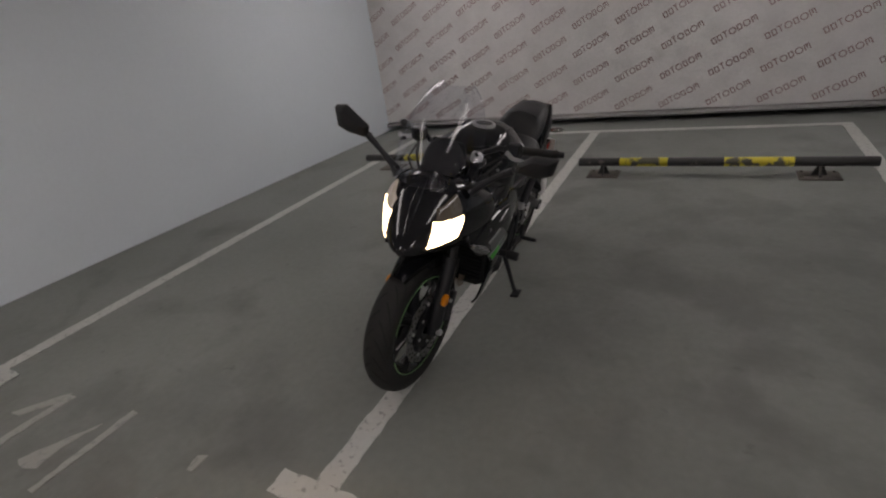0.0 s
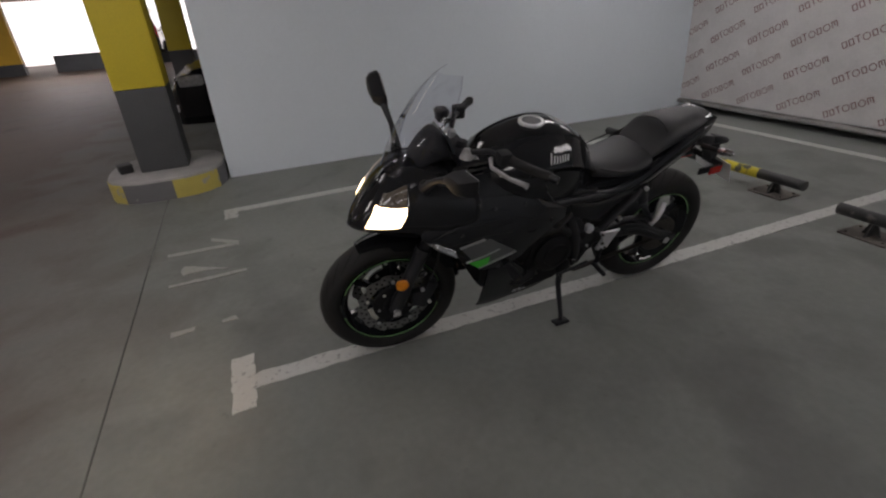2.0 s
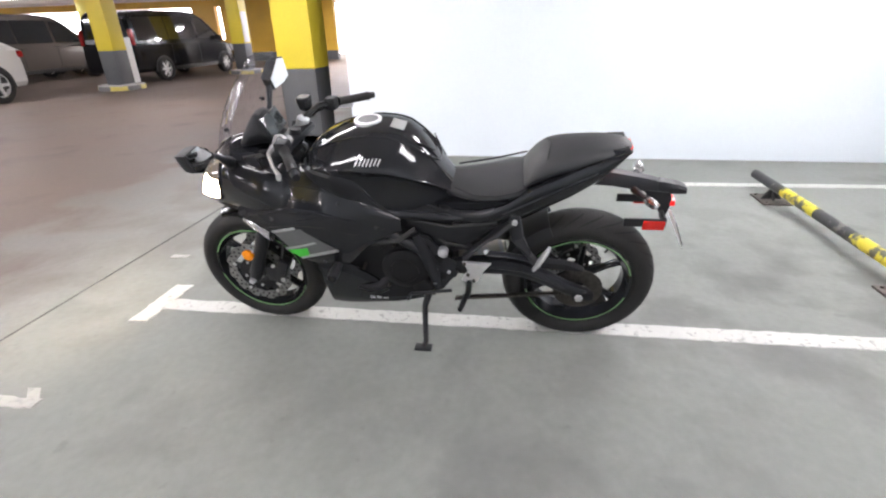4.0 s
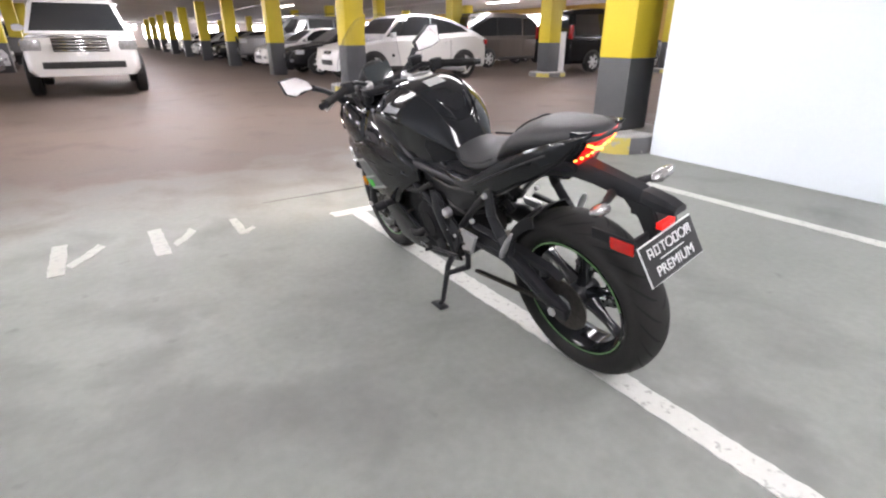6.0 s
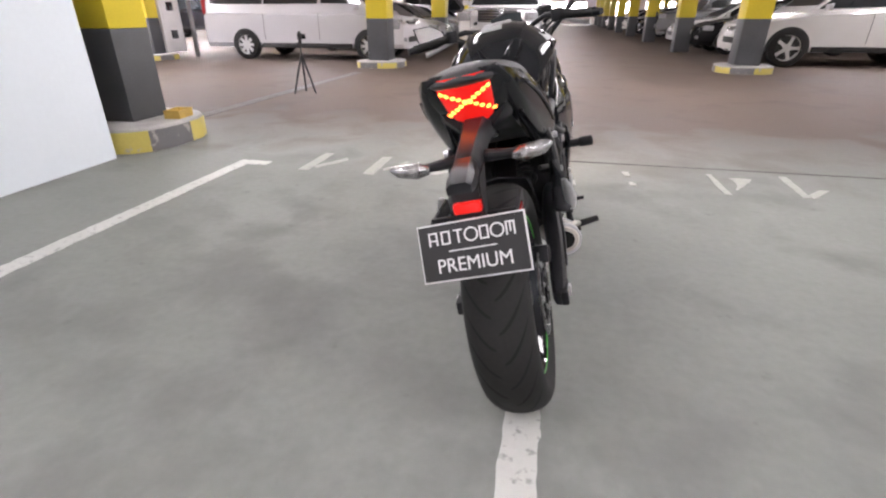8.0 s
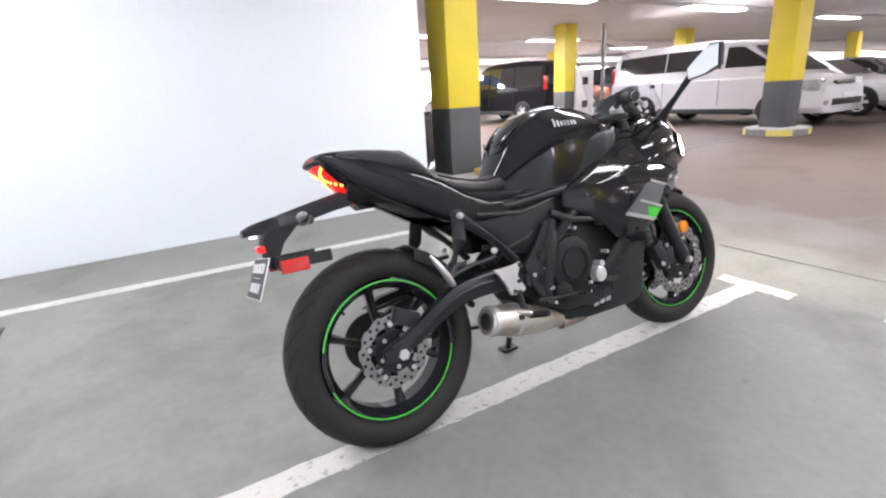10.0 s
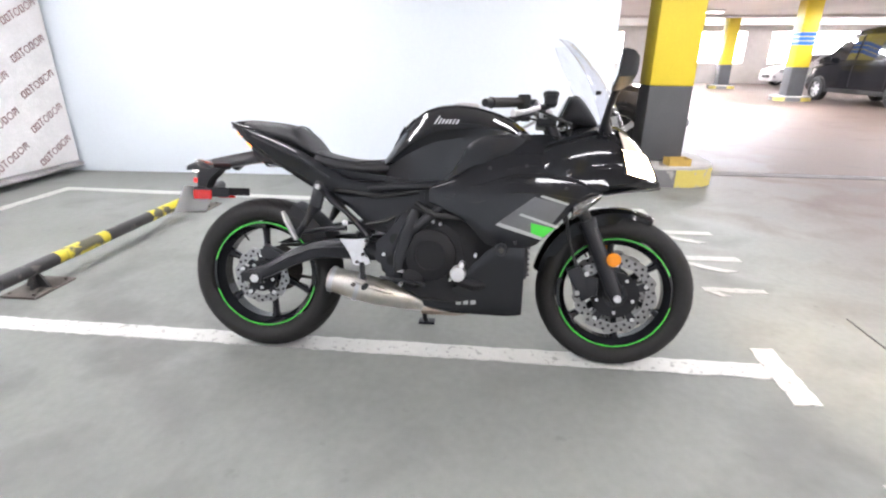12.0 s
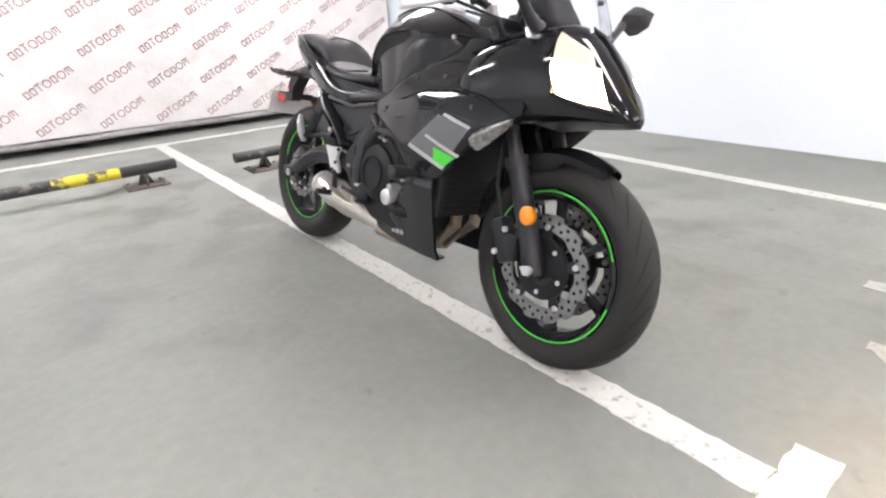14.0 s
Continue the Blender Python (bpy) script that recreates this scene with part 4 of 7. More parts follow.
    patch(bm, ((1.022, 0.668), (1.014, 0.675), (0.918, 0.648), (0.924, 0.641)), fair_x, 0.004, side=s)
    bpart("white_stripe", bm, M["decal_white"], side)
    bm = bm_new()
    patch(bm, ((1.046, 0.539), (1.048, 0.575), (0.964, 0.558), (1.004, 0.525)), fair_x, 0.0055, side=s)
    bpart("green_decal", bm, M["green"], side, "bright green decal patch")
    # front indicator set into the fairing
    bm = bm_new()
    secs = []
    for k in range(6):
        u = k / 5
        y, z = 0.905 - 0.105 * u, 0.617 + 0.062 * u
        h, d = 0.030 * (1 - 0.75 * u ** 2), 0.028 * (1 - 0.5 * u)
        x = s * (fair_x(max(0.80, y), z) + 0.006)
        secs.append([(x - s * d, y, z - h), (x, y + 0.004, z - h * 0.6), (x + s * 0.014 * (1 - u), y, z), (x, y - 0.004, z + h * 0.6), (x - s * d, y, z + h)])
    loft(bm, secs)
    bpart("front_indicator", bm, M["clear_lens"], None, "clear front indicator lens", angle=50)
    # headlamp: a tall lens with the lit reflector in its lower part
    bm = bm_new()
    patch(bm, ((0.745, 0.905), (0.712, 0.762), (0.592, 0.735), (0.672, 0.866)), cowl_x, 0.003, 12, 0.008, s)
    lamp = bpart("headlamp", bm, M["lamp_glass"] if s < 0 else M["lamp_glass_dim"], None, "tall clear headlamp, lit warm white", angle=60)
    bm = bm_new()
    patch(bm, ((0.738, 0.838), (0.706, 0.754), (0.596, 0.738), (0.640, 0.826)), cowl_x, 0.006, 10, 0.008, s)
    bpart("reflector_bowl", bm, M["headlamp"], lamp, "brightly lit warm lamp bowl", angle=60)
    bm = bm_new()
    tube(bm, [(s * (cowl_x(y, z) + 0.003), y, z) for y, z in ((0.752, 0.912), (0.736, 0.83), (0.718, 0.756), (0.65, 0.738), (0.585, 0.728))], 0.006, 8)
    bpart("headlamp_trim", bm, M["gloss"], lamp)
    # mirror
    bm = bm_new()
    base = Vector((s * 0.150, 0.80, 0.905))
    tube(bm, [base, Vector((s * 0.180, 0.808, 0.93)), Vector((s * 0.235, 0.810, 0.975)), Vector((s * 0.290, 0.832 if s > 0 else 0.800, 1.005 if s > 0 else 1.030))], [0.024, 0.015, 0.0105, 0.014], 12)
    stem = bpart("wing_mirror", bm, M["satin"], None, "black wing mirror on a thin stem")
    hexa = [(0.079, 0.041), (0.067, -0.022), (0.026, -0.044), (-0.070, -0.032), (-0.058, 0.002), (-0.004, 0.037)] if s > 0 else [(0.075, 0.046), (0.068, -0.034), (0.010, -0.050), (-0.069, -0.052), (-0.074, -0.008), (0.029, 0.056)]
    bm = bm_new()
    c = Vector((s * 0.362, 0.842 if s > 0 else 0.810, 1.038 if s > 0 else 1.068))
    secs = []
    for k, (f, dy) in enumerate(((0.30, -0.050), (0.66, -0.043), (0.90, -0.024), (1.0, 0.0), (0.98, 0.008))):
        secs.append([(c.x + s * hx * f, c.y + dy + 0.12 * hx * f - 0.14 * hz * f, c.z + hz * f) for hx, hz in hexa])
    loft(bm, secs)
    bpart("mirror_shell", bm, M["matte"], stem, "", angle=32)
    bm = bm_new()
    prism(bm, [(hx * 0.90 * s + c.x, hz * 0.90 + c.z) for hx, hz in hexa], "y", -0.002, 0.002)
    for v in bm.verts:
        v.co.y += c.y + 0.0105 + 0.12 * (v.co.x - c.x) * s - 0.14 * (v.co.z - c.z)
    bpart("mirror_glass", bm, M["mirror"], stem, "silvered mirror glass")

bm = bm_new()
tube(bm, [(0, y, interp(COWL, y)[0] - 0.001) for y in (0.575, 0.62, 0.66, 0.70, 0.74)], [0.004, 0.012, 0.016, 0.014, 0.006], 8, flat=0.5)
bpart("nose_ridge", bm, M["gloss"])
for s in (-1, 1):
    bm = bm_new()
    tube(bm, [(s * 0.028, 0.580, 0.722), (s * 0.050, 0.598, 0.716), (s * 0.080, 0.635, 0.708)], [0.004, 0.009, 0.004], 8, flat=0.6)
    bpart("air_slot", bm, M["hollow_shade"])
    bm = bm_new()
    tube(bm, [(s * (cowl_x(y, z) + 0.002), y, z) for y, z in ((0.765, 0.905), (0.84, 0.902), (0.92, 0.880), (1.02, 0.848))], [0.003, 0.006, 0.006, 0.003], 8)
    bpart("cowl_crease", bm, M["gloss"])
# beak under the lamps
bm = bm_new()
loft(bm, [[(-w, y, z), (0, y, z + 0.012), (w, y, z), (0, y, z - 0.014)] for y, z, w in ((0.548, 0.716, 0.010), (0.59, 0.710, 0.055), (0.68, 0.700, 0.115), (0.78, 0.682, 0.14))])
bpart("chin_spoiler", bm, M["satin"])

# windscreen
def screen_point(u, v):
    half = 0.178 * (1 - 0.88 * u ** 2.6) ** 0.5
    return Vector((half * v, 0.695 + 0.215 * u - 0.025 * math.sin(math.pi * u) + 0.115 * (1 - 0.5 * u) * abs(v) ** 2.0, 0.915 + 0.325 * u - 0.035 * abs(v) ** 2 * (1 - u)))


bm = bm_new()
rows = [[bm.verts.new(screen_point(k / 14, -1 + j / 8)) for j in range(17)] for k in range(15)]
for a_, b_ in zip(rows, rows[1:]):
    for j in range(16):
        bm.faces.new((a_[j], a_[j + 1], b_[j + 1], b_[j]))
bmesh.ops.solidify(bm, geom=bm.faces[:], thickness=0.003)
screen = bpart("windscreen", bm, M["screen"], None, "clear curved plastic windscreen", angle=60)
screen.visible_shadow = False
for s in (-1, 1):
    bm = bm_new()
    tube(bm, [screen_point(u / 12, s) for u in range(13)], 0.0022, 6)
    bpart("screen_edge", bm, M["screen"], screen)
    for u in (0.12, 0.42):
        bm = bm_new()
        p = screen_point(u, s * 0.88)
        tube(bm, [p + Vector((-s * 0.004, 0.006, 0)), p + Vector((s * 0.005, -0.008, 0))], [0.008, 0.006], 10)
        bpart("screen_bolt", bm, M["satin"], screen)

# instruments and their cowl
bm = bm_new()
loft(bm, [[(-w, y, z), (-w * 0.92, y, z + h * 0.55), (-w * 0.55, y, z + h), (w * 0.55, y, z + h), (w * 0.92, y, z + h * 0.55), (w, y, z)] for y, z, h, w in ((0.80, 0.915, 0.030, 0.080), (0.84, 0.92, 0.085, 0.088), (0.875, 0.925, 0.132, 0.086), (0.905, 0.93, 0.128, 0.082), (0.930, 0.93, 0.075, 0.078), (0.948, 0.925, 0.025, 0.070))])
dash = bpart("instrument_pod", bm, M["matte"], None, "black instrument pod", subdiv=1, angle=60)
bm = bm_new()
box(bm, (0, 0.932, 1.000), (0.135, 0.012, 0.080), 0.004, Matrix.Translation((0, 0.932, 1.000)) @ Matrix.Rotation(radians(24), 4, 'X') @ Matrix.Translation((0, -0.932, -1.000)))
bpart("display", bm, M["lcd"], dash)

# handlebars
clamp = FRONT + up * 0.70
bm = bm_new()
box(bm, (0, clamp.y + 0.01, clamp.z), (0.25, 0.075, 0.03), 0.01)
yoke = bpart("top_yoke", bm, M["satin"], None, "", True)
for s in (-1, 1):
    a, b, c = Vector((s * 0.10, 1.00, 0.974)), Vector((s * 0.17, 1.04, 1.003)), Vector((s * 0.36, 1.18, 0.978))
    bm = bm_new()
    tube(bm, [Vector((s * 0.09, 0.99, 0.93)), a, b, c], 0.0115, 10)
    bar = bpart("handlebar", bm, M["satin"], None, "", True)
    bm = bm_new()
    tube(bm, [b.lerp(c, 0.38), b.lerp(c, 0.42), b.lerp(c, 0.97), b.lerp(c, 1.0)], [0.020, 0.0165, 0.0165, 0.019], 14)
    bpart("grip", bm, M["rubber"], bar, "black ribbed rubber grip", True)
    bm = bm_new()
    tube(bm, [c, c + (c - b).normalized() * 0.03], [0.015, 0.013], 12)
    bpart("bar_end", bm, M["satin"], bar, "", True)
    bm = bm_new()
    mid = b.lerp(c, 0.26)
    box(bm, mid, (0.05, 0.045, 0.05), 0.01)
    bpart("switch_block", bm, M["matte"], bar, "", True)
    bm = bm_new()
    p0 = b.lerp(c, 0.18) + Vector((0, -0.03, -0.005))
    p1 = c + Vector((-s * 0.03, -0.075, -0.03))
    tube(bm, [p0, p0.lerp(p1, 0.25) + Vector((0, -0.028, -0.004)), p0.lerp(p1, 0.7) + Vector((0, -0.018, -0.004)), p1, p1 + Vector((s * 0.012, 0.004, 0.0))], [0.008, 0.006, 0.0055, 0.007, 0.009], 8, flat=1.4)
    bpart("lever", bm, M["silver"], bar, "silver hand lever", True)
    bm = bm_new()
    tube(bm, [p0 + Vector((0, 0.02, -0.01)), Vector((s * 0.14, 0.93, 0.94)), Vector((s * 0.10, 0.90, 0.86)), Vector((s * 0.06, 0.98, 0.80))], 0.005, 8)
    bpart("cable", bm, M["cable"], bar, "", True)
bm = bm_new()
loft(bm, [[(-0.165 + sx * w, 0.985 + sy * d, z) for sx, sy in ((-1, -0.6), (-0.6, -1), (0.6, -1), (1, -0.6), (1, 0.6), (0.6, 1), (-0.6, 1), (-1, 0.6))] for w, d, z in ((0.016, 0.014, 0.985), (0.026, 0.022, 0.995), (0.029, 0.024, 1.025))])
tube(bm, [(-0.165, 1.02, 0.985), (-0.165, 0.988, 0.99)], 0.011, 10)
res = bpart("brake_fluid_reservoir", bm, M["matte"], None, "black brake fluid reservoir", True)
bm = bm_new()
loft(bm, [[(-0.165 + sx * w, 0.985 + sy * d, z) for sx, sy in ((-1, -0.6), (-0.6, -1), (0.6, -1), (1, -0.6), (1, 0.6), (0.6, 1), (-0.6, 1), (-1, 0.6))] for w, d, z in ((0.032, 0.027, 1.025), (0.032, 0.027, 1.034), (0.026, 0.021, 1.040))])
bpart("cap", bm, M["satin"], res, "", True)

bm = bm_new()
tube(bm, [(0, 1.005, 0.945), (0, 1.012, 0.975)], [0.024, 0.020], 14)
bpart("ignition_switch", bm, M["matte"], yoke, "", True)
for x in (-0.098, 0.098):
    bm = bm_new()
    p = clamp + Vector((x, 0.0, 0.0))
    tube(bm, [p, p + up * 0.04, p + up * 0.048], [0.026, 0.024, 0.014], 14)
    bpart("fork_cap", bm, M["silver"], yoke, "silver fork cap", True)
for s, y0 in ((-1, 0.93), (1, 0.95), (1, 0.90)):
    bm = bm_new()
    tube(bm, [(s * 0.19, y0 + 0.08, 0.955), (s * 0.17, y0 - 0.02, 0.93), (s * 0.14, y0 - 0.02, 0.87), (s * 0.10, y0 + 0.06, 0.82)], 0.0045, 8)
    bpart("control_cable", bm, M["cable"], None, "", True)

# ---- tank ----
TANK = [(1.04, 0.885, 0.80, 0.085), (1.08, 0.922, 0.79, 0.138), (1.12, 0.948, 0.78, 0.165), (1.19, 0.978, 0.762, 0.190), (1.26, 0.998, 0.748, 0.198), (1.33, 1.006, 0.722, 0.198),
        (1.40, 1.000, 0.706, 0.190), (1.445, 0.984, 0.700, 0.178), (1.49, 0.952, 0.700, 0.160), (1.535, 0.908, 0.704, 0.134), (1.562, 0.866, 0.712, 0.114), (1.59, 0.822, 0.722, 0.098), (1.62, 0.785, 0.735, 0.082)]


def tank_x(y, z):
    """Half width of the tank: a flat deck, a sloping shoulder, a crisp ridge and a flank drawn in for the knee."""
    zt, zb, w = interp(TANK, y)
    u = (z - zb) / (zt - zb)
    deck = min(0.100, 0.56 * w)
    ridge = 0.63 - 0.45 * max(0, y - 1.40)
    if u > 0.95:
        return deck * max(0.25, 1 - 9 * (u - 0.95))
    if u > ridge:
        f = (u - ridge) / (0.95 - ridge)
        return w + (deck - w) * f ** 1.35
    knee = min(1, max(0, (y - 1.20) / 0.16)) * min(1, (ridge - u) / 0.12)
    return w * (1 - 0.10 * ((ridge - u) / ridge) ** 1.5) * (1 - 0.15 * knee)


bm = bm_new()
secs = []
for i in range(31):
    y = 1.04 + 0.58 * i / 30
    zt, zb, w = interp(TANK, y)
    half = [(0, y, zb)]
    ridge = 0.63 - 0.45 * max(0, y - 1.40)
    for u in [ridge * f for f in (0, 0.2, 0.4, 0.6, 0.72, 0.81, 0.9, 0.95, 1.0)] + [ridge + (0.95 - ridge) * f for f in (0.06, 0.2, 0.4, 0.6, 0.8, 0.95, 1.0)] + [0.975, 0.993]:
        z = zb + (zt - zb) * u
        half.append((tank_x(y, z), y, z))
    half.append((0, y, zt + 0.003))
    secs.append(half + [(-x, yy, zz) for x, yy, zz in half[-2:0:-1]])
loft(bm, secs)
tank = bpart("fuel_tank", bm, M["gloss"], None, "gloss black fuel tank with a plain silver mark", angle=28)
bm = bm_new()
tc = Vector((0, 1.302, 1.005))
for r0, r1, h in ((0.052, 0.040, 0.010),):
    n = 28
    prof = [(0.0, r1), (0.0, r0), (0.008, r0), (0.012, r0 - 0.004), (0.012, r1), (0.006, r1 - 0.003)]
    rows = []
    for k in range(n):
        a = 2 * math.pi * k / n
        rows.append([bm.verts.new((r * math.cos(a), tc.y + r * math.sin(a), tc.z - 0.004 + h_)) for h_, r in prof])
    for k in range(n):
        p, q = rows[k], rows[(k + 1) % n]
        for j in range(len(prof)):
            bm.faces.new((p[j], p[(j + 1) % len(prof)], q[(j + 1) % len(prof)], q[j]))
cap = bpart("filler_ring", bm, M["silver"], tank, "silver filler cap ring")
bm = bm_new()
tube(bm, [tc - Vector((0, 0, 0.006)), tc + Vector((0, 0, 0.006))], 0.039, 24)
bpart("filler_cap", bm, M["satin"], cap)
bm = bm_new()
box(bm, (0.012, 1.418, 0.9965), (0.075, 0.052, 0.0015), 0, Matrix.Translation((0, 1.418, 0.9965)) @ Matrix.Rotation(radians(-17), 4, 'X') @ Matrix.Translation((0, -1.418, -0.9965)))
bpart("warning_sticker", bm, M["decal_white"], tank, "pale printed sticker")
for s in (-1, 1):
    # raised shoulder crease along the deck edge, running back and down the rear face
    bm = bm_new()
    crease = []
    for k in range(19):
        y = 1.10 + 0.475 * k / 18
        zt, zb, w = interp(TANK, y)
        z = zb + (zt - zb) * 0.945
        crease.append((s * (tank_x(y, z) - 0.001), y, z))
    tube(bm, crease, [0.002] + [0.005] * 17 + [0.002], 8)
    bpart("tank_crease", bm, M["gloss"], tank)
    bm = bm_new()
    crease = []
    for k in range(15):
        y = 1.24 + 0.33 * k / 14
        zt, zb, w = interp(TANK, y)
        z = zb + (zt - zb) * (0.63 - 0.45 * max(0, y - 1.40))
        crease.append((s * (tank_x(y, z) - 0.002), y, z))
    tube(bm, crease, [0.002] + [0.0045] * 13 + [0.002], 8)
    bpart("flank_crease", bm, M["gloss"], tank)
    # winged pressing on the rear face of the tank
    rear = [(z, y) for y, z, _, _ in TANK[:5:-1]]
    bm = bm_new()
    for run in (((0.092, 0.915), (0.062, 0.888), (0.034, 0.868), (0.0, 0.864)), ((0.034, 0.868), (0.046, 0.905), (0.064, 0.948)), ((0.064, 0.948), (0.030, 0.905), (0.0, 0.890))):
        tube(bm, [(s * x, interp(rear, z)[0] + 0.001, z) for x, z in run], [0.002] + [0.0042] * (len(run) - 2) + [0.002], 6)
    bpart("pressed_wing", bm, M["gloss"], tank)
    # plain slanted mark in place of the maker's lettering
    sg = -1 if s < 0 else 1
    at = 1.408 if s < 0 else 1.286
    for off, low_, high_, wide in ((0.0, 0.0, 0.030, 0.005), (0.014, 0.0, 0.022, 0.005), (0.027, 0.0, 0.019, 0.005), (0.040, 0.0, 0.019, 0.005), (0.053, 0.0, 0.019, 0.005), (0.066, 0.0, 0.019, 0.005), (0.079, 0.0, 0.017, 0.006)):
        bm = bm_new()
        y0, z0 = at + sg * off, 0.918 - 0.02 * off
        patch(bm, ((y0 + sg * 0.5 * low_, z0 + low_), (y0 + sg * (wide + 0.5 * low_), z0 + low_), (y0 + sg * (wide + 0.5 * high_), z0 + high_), (y0 + sg * 0.5 * high_, z0 + high_)), tank_x, 0.002, 3, 0.003, s)
        bpart("silver_mark", bm, M["logo"], tank)
    # side panel that laps over the tank's lower front edge
    bm = bm_new()
    shell(bm, [(1.06, 0.905), (1.135, 0.890), (1.23, 0.878), (1.27, 0.862), (1.292, 0.835), (1.305, 0.80), (1.335, 0.755), (1.37, 0.715)], [(1.06, 0.80), (1.18, 0.795), (1.25, 0.745), (1.37, 0.68)], 1.06, 1.37, s, 24, 6, 0.02,
          lambda y, z: tank_x(y, max(z, 0.76)) + 0.007)
    bpart("knee_panel", bm, M["satin"], None, "satin black panel lapping over the tank edge")
    bm = bm_new()
    x = s * (tank_x(1.10, 0.89) + 0.006)
    tube(bm, [(x, 1.10, 0.89), (x + s * 0.008, 1.10, 0.89)], 0.006, 8)
    bpart("screw", bm, M["silver"], tank)

# ---- seats and tail ----
def seat_loft(rows, name, label):
    bm = bm_new()
    secs = []
    for y, zt, zb, w in rows:
        secs.append([(-w * 0.9, y, zb), (-w, y, zb + (zt - zb) * 0.45), (-w * 0.86, y, zt - 0.012), (-w * 0.45, y, zt), (0, y, zt + 0.003), (w * 0.45, y, zt), (w * 0.86, y, zt - 0.012), (w, y, zb + (zt - zb) * 0.45), (w * 0.9, y, zb)])
    loft(bm, secs)
    return bpart(name, bm, M["vinyl"], None, label, subdiv=2, angle=60)


rs = seat_loft([(1.56, 0.805, 0.735, 0.080), (1.62, 0.790, 0.730, 0.100), (1.70, 0.787, 0.725, 0.136), (1.78, 0.797, 0.735, 0.150), (1.84, 0.812, 0.750, 0.150), (1.89, 0.828, 0.765, 0.138)], "rider_seat", "black vinyl rider seat")
ps = seat_loft([(1.865, 0.815, 0.785, 0.112), (1.885, 0.842, 0.790, 0.124), (1.912, 0.876, 0.800, 0.130), (1.945, 0.904, 0.815, 0.133), (1.99, 0.921, 0.836, 0.128), (2.08, 0.931, 0.858, 0.112), (2.17, 0.938, 0.880, 0.092), (2.22, 0.932, 0.892, 0.076), (2.246, 0.918, 0.900, 0.056)], "passenger_seat", "black vinyl passenger seat pad")
for s in (-1, 1):
    bm = bm_new()
    tube(bm, [(s * w, y, z) for y, z, w in ((1.62, 0.784, 0.094), (1.70, 0.776, 0.137), (1.78, 0.784, 0.152), (1.84, 0.798, 0.152), (1.885, 0.815, 0.140))], 0.0035, 6)
    bpart("piping", bm, M["matte"], rs)
bm = bm_new()
tube(bm, [(x, 1.965 - 0.02 * abs(x / 0.12), 0.917 - 0.05 * abs(x / 0.12) ** 2.5) for x in [-0.122 + 0.0244 * k for k in range(11)]], 0.003, 6)
bpart("seam", bm, M["matte"], ps)

TAIL_TOP = [(1.50, 0.725), (1.62, 0.705), (1.72, 0.712), (1.81, 0.748), (1.88, 0.795), (1.93, 0.822), (2.02, 0.862), (2.10, 0.892), (2.18, 0.914), (2.225, 0.924)]
TAIL_LOW = [(1.50, 0.650), (1.62, 0.640), (1.75, 0.645), (1.82, 0.655), (1.88, 0.675), (1.98, 0.735), (2.06, 0.776), (2.12, 0.818), (2.16, 0.850), (2.21, 0.905), (2.225, 0.918)]
TAIL_W = [(1.50, 0.120), (1.62, 0.150), (1.75, 0.165), (1.88, 0.164), (2.02, 0.148), (2.12, 0.128), (2.19, 0.104), (2.225, 0.086)]
for s in (-1, 1):
    bm = bm_new()
    shell(bm, TAIL_TOP, TAIL_LOW, 1.50, 2.225, s, 20, 6, 0.03, lambda y, z: interp(TAIL_W, y)[0] * (1 - 0.22 * max(0, (interp(TAIL_TOP, y)[0] - z - 0.03) / 0.12)))
    tailp = bpart("tail_panel", bm, M["gloss"], None, "gloss black tail panel", angle=50)
    bm = bm_new()
    tube(bm, [(s * (interp(TAIL_W, y)[0] + 0.001), y, z) for y, z in ((1.80, 0.715), (1.90, 0.768), (2.02, 0.825), (2.12, 0.868))], 0.003, 6)
    bpart("tail_crease", bm, M["satin"], tailp)
bm = bm_new()
loft(bm, [[(-b, y, z0), (b, y, z0), ((b + t) * 0.55, y, z0 + 0.4 * (z1 - z0)), (t, y, z1), (-t, y, z1), (-(b + t) * 0.55, y, z0 + 0.4 * (z1 - z0))] for y, z0, b, z1, t in
          ((1.52, 0.66, 0.090, 0.72, 0.100), (1.80, 0.680, 0.105, 0.75, 0.140), (1.90, 0.700, 0.095, 0.78, 0.142), (2.00, 0.748, 0.075, 0.845, 0.130), (2.07, 0.768, 0.055, 0.862, 0.120), (2.125, 0.772, 0.042, 0.870, 0.104), (2.150, 0.790, 0.040, 0.872, 0.088))])
bpart("undertail", bm, M["satin"], angle=50)
# tail lamp: a red lens that narrows downwards, with an X of small leds
bm = bm_new()
LENS = [(2.128, 0.770, 0.026), (2.140, 0.797, 0.036), (2.156, 0.821, 0.055), (2.180, 0.847, 0.066), (2.208, 0.877, 0.070), (2.228, 0.905, 0.072), (2.234, 0.918, 0.062)]
loft(bm, [[(-w * 0.9, y - 0.03, z), (w * 0.9, y - 0.03, z), (w, y - 0.010, z), (w * 0.5, y + 0.008, z), (-w * 0.5, y + 0.008, z), (-w, y - 0.010, z)] for y, z, w in LENS])
tl = bpart("tail_lamp", bm, M["red_lens"], None, "lit red tail lamp with X-shaped leds")
bm = bm_new()
loft(bm, [[(-w * 1.12, y - 0.06, z), (w * 1.12, y - 0.06, z), (w * 1.12, y - 0.024, z), (w * 0.8, y - 0.004, z), (-w * 0.8, y - 0.004, z), (-w * 1.12, y - 0.024, z)] for y, z, w in [(2.112, 0.752, 0.034)] + [(a, b, c * 1.14) for a, b, c in LENS] + [(2.226, 0.926, 0.066)]])
bpart("tail_cap", bm, M["gloss"], None, "gloss black surround of the tail lamp")
